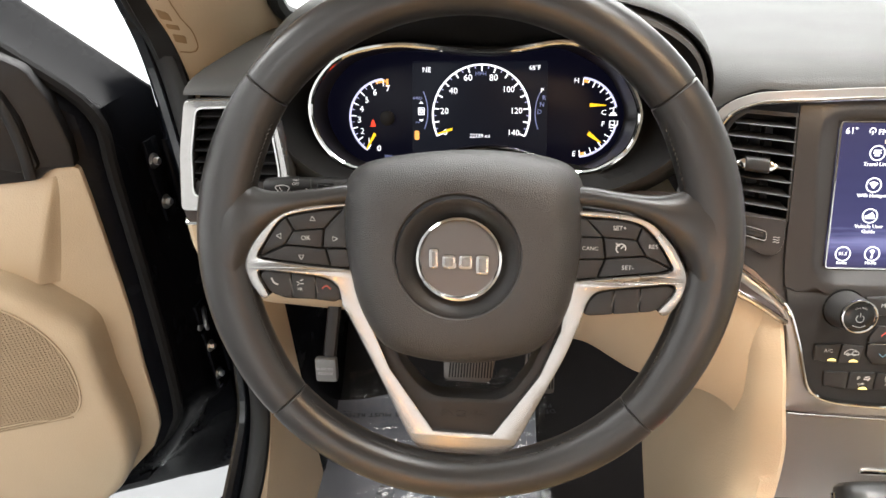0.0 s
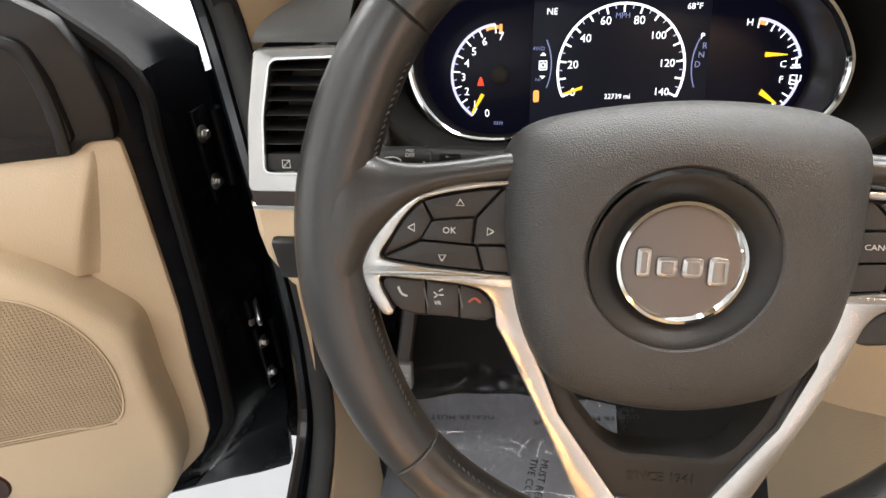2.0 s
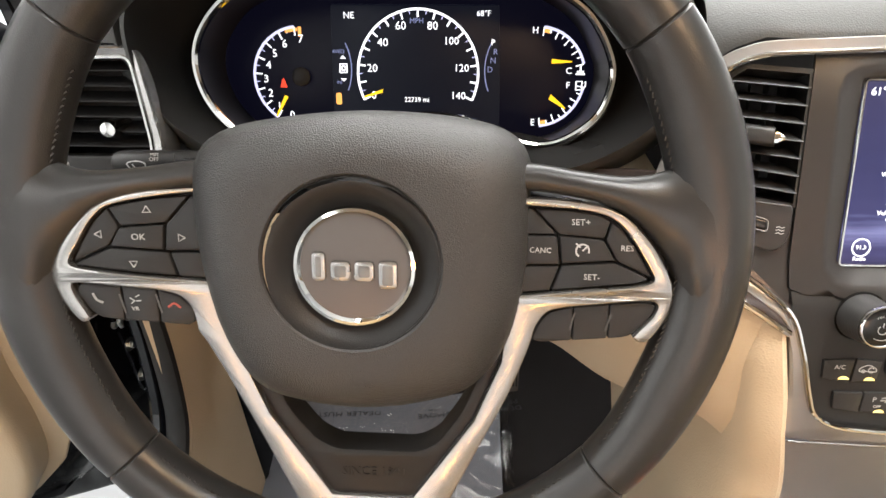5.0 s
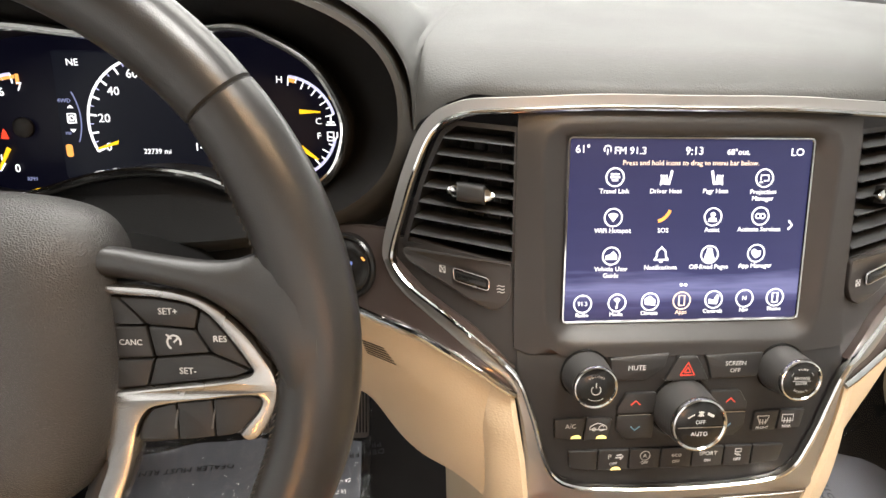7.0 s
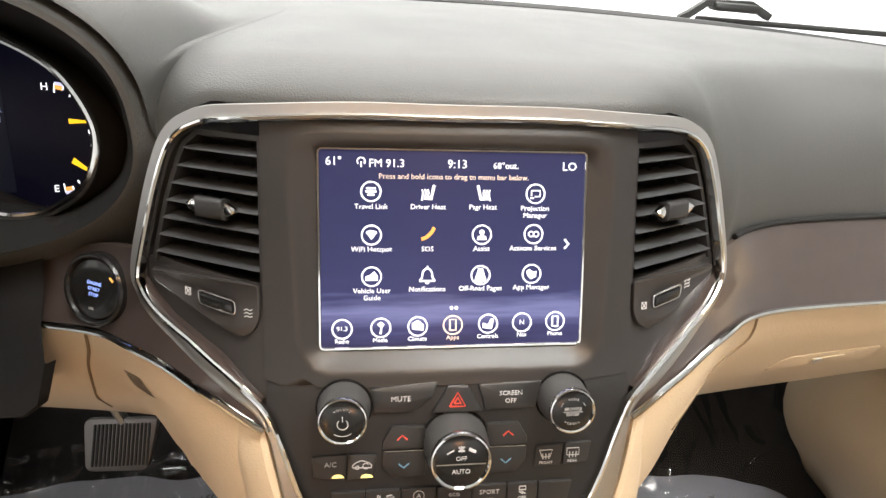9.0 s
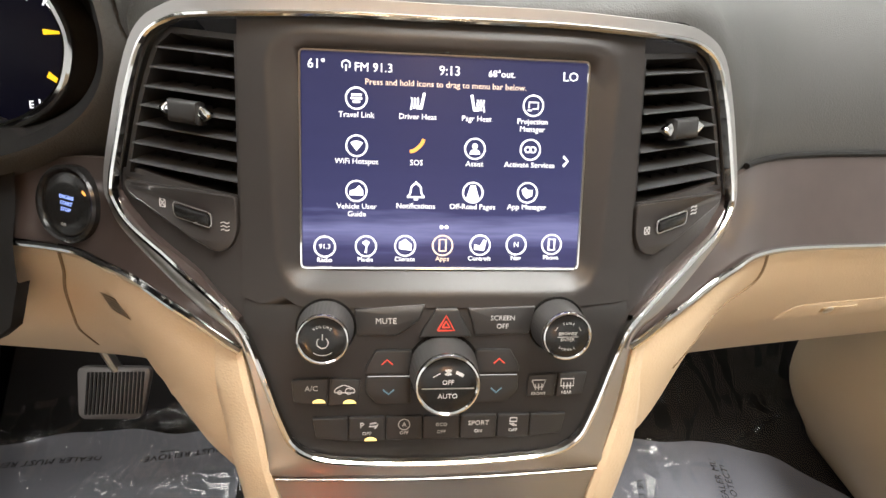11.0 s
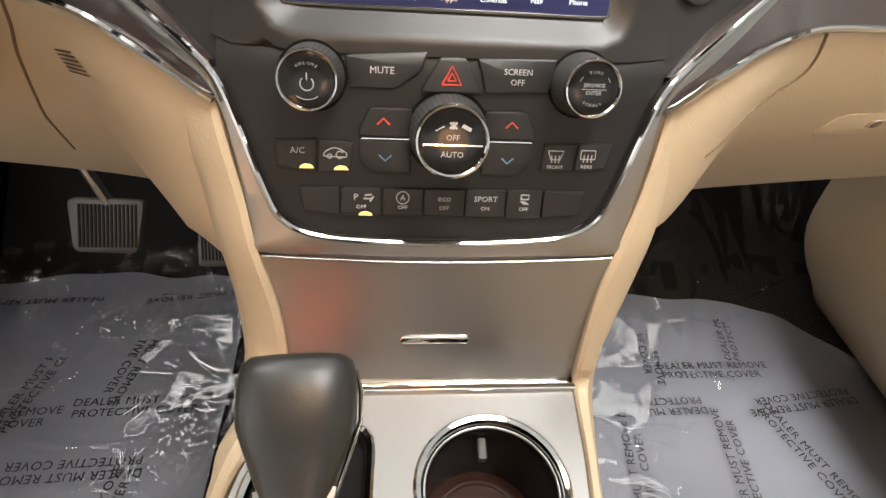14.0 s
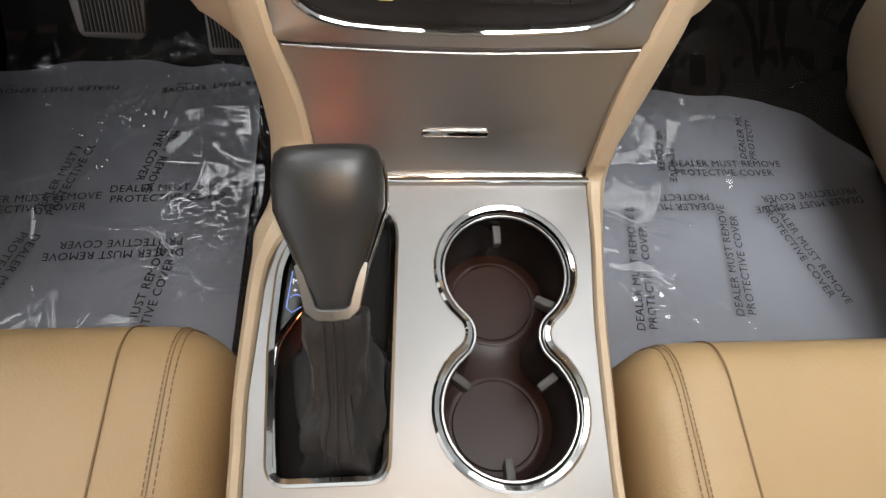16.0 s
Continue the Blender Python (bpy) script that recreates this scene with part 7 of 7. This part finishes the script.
def seat(sx, x_in, x_out, front, label):
    s = thing("car_seat", ((x_in + x_out) / 2, 0.0, 0.45), label, "car seat", "front seats")
    bx = [x_in, x_out]
    lo, hi = min(bx), max(bx)
    cx, cy, hx, hy = 500 * (lo + hi), 500 * (front - 0.42), 500 * (hi - lo), 500 * (front + 0.42)
    base = rounded([(lo * 1000, -420), (hi * 1000, -420), (hi * 1000, front * 1000), (lo * 1000, front * 1000)], 46, 9)
    rows = []
    for g, z in RINGS:
        rows.append([Vector(((cx + (x - cx) * (1 - g / hx)) / 1000, (cy + (y - cy) * (1 - g / hy)) / 1000 - 0.05 * max(0.0, 0.80 - z) * (1 if y > 100 else 0), z)) for x, y in base])
    part("cushion", loft(rows, True, False, True), TAN, s, sharp=3)
    part("base", box(pose((x_in + x_out) / 2, -0.10, 0.50), abs(x_out - x_in) - 0.06, 0.55, 0.13, 0.02), PLASTIC, s)

    def over(dx, lift, first=0):
        """A line over the cushion at dx from its inner side: up the front, over the roll and back."""
        x, out = 1000 * (x_in + sx * dx), []
        fronts = sorted((p for p in base if p[1] > 0), key=lambda p: p[0])
        for g, z in RINGS[first:]:
            if abs(x - cx) > hx - g:
                continue
            y = float(np.interp(cx + (x - cx) / (1 - g / hx), [p[0] for p in fronts], [p[1] for p in fronts]))
            out.append(Vector((x / 1000, (cy + (y - cy) * (1 - g / hy)) / 1000 - 0.05 * max(0.0, 0.80 - z) + lift * (0.7 if z < 0.86 else 0), z + lift * (0.8 if z > 0.84 else 0))))
        g = hx - abs(x - cx)
        if g < max(r for r, _ in RINGS):
            z = float(np.interp(g, [r for r, _ in RINGS], [h for _, h in RINGS]))
            out.append(Vector((x / 1000, (cy + (front * 1000 - 46 - cy) * (1 - g / hy)) / 1000, z + lift)))
        end = out[-1]
        return [Vector(p) for p in smooth_path(out + [end + Vector((0, -0.08, 0)), end + Vector((0, -0.30, 0))], 5)]

    # The bolster crease's shade is drawn as a slightly darker line.
    part("bolster_crease_shade", sweep(over(0.064, 0.0004), oval(0.0009, 0.0007, 6), (0, -0.5, 0.9)), SEAM, s)
    part("panel_seam", sweep(over(0.031, 0.0005), oval(0.0004, 0.0003, 6), (0, -0.5, 0.9)), SEAM, s)
    bm = bmesh.new()
    for dx in (0.0272, 0.0330):
        path = over(dx, 0.0009)
        for a, b in zip(path, path[1:]):
            n = max(1, round((b - a).length / 0.0042))
            for k in range(n):
                sweep([a.lerp(b, (k + 0.14) / n), a.lerp(b, (k + 0.86) / n)], oval(0.0005, 0.0005, 5), (1, 0, 0), bm=bm)
    part("stitching", bm, THREAD, s)
    return s


seat(-1, -0.155, -0.67, 0.284, "tan leather driver seat cushion with double stitching")
seat(1, 0.121, 0.65, 0.264, "tan leather passenger seat cushion with double stitching")

# ---- pedals ----
brake = thing("brake_pedal", (-0.408, 0.80, 0.70), "brake pedal with a ribbed grey metal pad", "pedal", "pedals")
on_brake = tilted((-0.408, 0.765, 0.705), 30)
part("pad", plate(rounded([(-46, -36), (38, -38), (52, 36), (-48, 38)], 12, 5), on_brake, -8, 2, 2), PEDAL, brake)
for k in range(15):
    part("rib", strokes([[(-36 + 5.2 * k, -29), (-32 + 5.2 * k, 30)]], 2.6, on_brake, 1.6, None, 2.2), RUBBER, brake)
part("arm", sweep(smooth_path([(-0.405, 0.785, 0.73), (-0.43, 0.80, 0.79), (-0.46, 0.82, 0.88), (-0.47, 0.84, 1.0)], 4), oval(0.010, 0.006, 8), (1, 0, 0)), STEEL, brake)
gas = thing("accelerator_pedal", (-0.282, 0.80, 0.62), "accelerator pedal with a ribbed grey metal pad", "pedal", "pedals")
on_gas = tilted((-0.275, 0.805, 0.672), 30)
part("pad", plate(rounded([(-32, -60), (24, -60), (26, 64), (-28, 64)], 8, 4), on_gas, -8, 2, 2), PEDAL, gas)
for k in range(10):
    part("rib", strokes([[(-25 + 5.0 * k, -50), (-24 + 5.0 * k, 54)]], 2.5, on_gas, 1.6, None, 2.2), RUBBER, gas)
park = thing("parking_brake_pedal", (-0.61, 0.62, 0.80), "parking brake release handle with a grey printed label", "pedal")
part("pad", box(pose(-0.616, 0.612, 0.824, -14), 0.032, 0.014, 0.038, 0.004), material("grey_handle_plastic", (0.16, 0.16, 0.16), 0.5), park)
for k, w in enumerate(("PUSH TO", "RELEASE")):
    lettering(w, 6, pose(-0.616, 0.6035, 0.831 - 0.009 * k, 76), PRINT, park)
part("arm", sweep([(-0.612, 0.622, 0.84), (-0.600, 0.66, 0.93), (-0.59, 0.70, 1.02)], oval(0.006, 0.010, 8), (1, 0, 0)), PLASTIC, park)

# ---- paper floor covers and the crumpled film over them ----
def floor_z(y):
    return float(np.interp(y, [0.0, 0.70, 0.80, 0.90, 1.02, 1.12], [0.444, 0.444, 0.459, 0.504, 0.604, 0.764])) + 0.006


def cover(x0, x1, y0, far):
    """A paper sheet; far(x) is its uneven front edge."""
    rows = []
    for t in np.linspace(0, 1, 30):
        row = []
        for x in np.linspace(x0, x1, 32):
            y = y0 + (far(x) + 0.010 * noise.noise(Vector((x * 11, 3, x0))) - y0) * t
            row.append(Vector((x, y, floor_z(y) + 0.004 * noise.noise(Vector((x * 14, y * 9, x0 * 7))) + 0.010 * t ** 8)))
        rows.append(row)
    return loft(rows)


def film(x0, x1, y0, y1, seed, lift):
    """A thin clear sheet that sags softly and carries long narrow folds, denser along its edges and up the toe board."""
    rnd = np.random.RandomState(int(seed * 10))
    nx, ny = 230, 230
    X, Y = np.meshgrid(np.linspace(x0, x1, nx + 1), np.linspace(y0, y1, ny + 1))
    H = np.zeros_like(X)
    for k in range(14):
        a, size = rnd.uniform(0, math.pi), rnd.uniform(0.05, 0.26)
        H += 0.0020 * size * np.sin(2 * math.pi * (math.cos(a) * X + math.sin(a) * Y) / size + rnd.uniform(0, 6.28))
    e = np.minimum(np.minimum(X - x0, x1 - X) / (x1 - x0), np.minimum(Y - y0, y1 - Y) / (y1 - y0))
    edge = np.clip(1 - e / 0.16, 0, 1)
    up = np.clip((Y - 0.72) / 0.14, 0, 1.4)
    for k in range(110):
        near = k % 3
        px, py = rnd.uniform(x0, x1), rnd.uniform(y0, y1)
        if near == 1:
            py = y1 - rnd.uniform(0, 0.22)
        if near == 2:
            px, py = (x0 + rnd.uniform(0, 0.10), py) if rnd.rand() < 0.5 else (x1 - rnd.uniform(0, 0.12), py)
        a = rnd.uniform(0, 2 * math.pi) if near == 0 else 0.4 + rnd.normal(0, 0.4) if near == 2 else math.pi / 2 + rnd.normal(0, 0.55)
        length, bend = rnd.uniform(0.05, 0.26), rnd.normal(0, 1.6)
        high, wide = rnd.uniform(0.0012, 0.0042), rnd.uniform(0.0025, 0.006)
        x, y, turn = px, py, a
        path = [(x, y)]
        for j in range(16):
            x, y, turn = x + math.cos(turn) * length / 16, y + math.sin(turn) * length / 16, turn + bend / 16
            path.append((x, y))
        i0, i1 = np.searchsorted(X[0], [min(p[0] for p in path) - 0.04, max(p[0] for p in path) + 0.04])
        j0, j1 = np.searchsorted(Y[:, 0], [min(p[1] for p in path) - 0.04, max(p[1] for p in path) + 0.04])
        if i1 <= i0 or j1 <= j0:
            continue
        sx, sy = X[j0:j1, i0:i1], Y[j0:j1, i0:i1]
        best, along = np.full_like(sx, 9.0), np.zeros_like(sx)
        for j, (p, q) in enumerate(zip(path, path[1:])):
            dx, dy = q[0] - p[0], q[1] - p[1]
            f = np.clip(((sx - p[0]) * dx + (sy - p[1]) * dy) / (dx * dx + dy * dy), 0, 1)
            d = (sx - p[0] - f * dx) ** 2 + (sy - p[1] - f * dy) ** 2
            closer = d < best
            best[closer], along[closer] = d[closer], ((j + f) / 16)[closer]
        H[j0:j1, i0:i1] += high * np.sin(math.pi * (0.04 + 0.92 * along)) * np.exp(-np.sqrt(best) / wide) * (0.8 + 0.7 * up + 0.5 * edge)[j0:j1, i0:i1]
    mask = np.clip(0.35 + 0.9 * np.sin(17 * X + 9 * Y + seed) * np.sin(13 * Y - 8 * X + 2 * seed) + 0.5 * edge, 0.1, 1.3)
    for k in range(12):
        a, size = rnd.uniform(0, math.pi), rnd.uniform(0.013, 0.045)
        U, V = math.cos(a) * X + math.sin(a) * Y, math.cos(a) * Y - math.sin(a) * X
        H += mask * 0.0055 * size * np.sin(2 * math.pi * (U + 0.35 * size * np.sin(V / size * 1.7 + k)) / size + rnd.uniform(0, 6.28)) * (0.5 + 0.5 * np.sin(V / 0.05 + 3 * k))
    H += up * 0.0010 * np.sin(2 * math.pi * X / 0.052 + 2.5 * np.sin(7 * Y + seed) + 1.7 * np.sin(11 * X))
    H += 0.10 * lift * edge ** 2 * np.clip(np.sin(9 * X + 7 * Y + seed), 0, 1) + 0.006 * up
    return loft([[Vector((X[j, i], Y[j, i] + 0.012 * math.sin(23 * X[j, i] + seed) * up[j, i], floor_z(Y[j, i]) + 0.010 + H[j, i])) for i in range(nx + 1)] for j in range(ny + 1)])


for nm, x0, x1, y0, y1, seed in (("driver", -0.72, -0.272, 0.26, 0.86, 2.0), ("passenger", 0.25, 0.87, 0.24, 0.83, 5.0)):
    cv = thing("floor_cover", ((x0 + x1) / 2, (y0 + y1) / 2, 0.446), "grey paper floor cover with black print on the " + nm + " footwell", "floor cover", "floor covers")
    part("sheet", cover(x0, x1, y0, line((0.25, 0.845), (0.45, 0.835), (0.62, 0.825), (0.70, 0.80), (0.757, 0.75), (0.82, 0.70), (0.88, 0.67)) if nm == "passenger" else line((-0.72, 0.85), (-0.5, 0.875), (-0.27, 0.86))), MAT, cv)
    fl = solo("plastic_film", film(x0 - 0.01, x1 + 0.02, y0, y1 + (0.05 if nm == "driver" else 0.20), seed, 0.015), FILM, "clear crumpled plastic film over the " + nm + " floor cover", "plastic film", sharp=3)
    if sum(p.normal.z for p in fl.data.polygons) < 0:
        fl.data.flip_normals()
    fl.visible_shadow = False
    spots = ((-0.46, 0.545, 182), (-0.39, 0.645, 2), (-0.60, 0.625, 3), (-0.555, 0.70, 76), (-0.42, 0.74, 258), (-0.62, 0.48, 250), (-0.40, 0.45, 80), (-0.60, 0.835, 184), (-0.33, 0.845, 188)) if nm == "driver" else \
            ((0.535, 0.695, 0), (0.39, 0.625, 181), (0.66, 0.63, 186), (0.43, 0.76, 262), (0.585, 0.80, 80), (0.50, 0.52, 84), (0.62, 0.53, 290), (0.34, 0.50, 84))
    for x, y, a in spots:
        for k, w in enumerate(("DEALER MUST REMOVE", "PROTECTIVE COVER")):
            f = Matrix.Translation((x, y, floor_z(y) + 0.006)) @ pose(0, 0, 0, 10 if y > 0.78 else 0, 0, a) @ Matrix.Translation((0 if k == 0 else -0.008, -0.019 * k + 0.009, 0))
            lettering(w, 18.5, f, INK, cv, "printed_line", spacing=1.05)
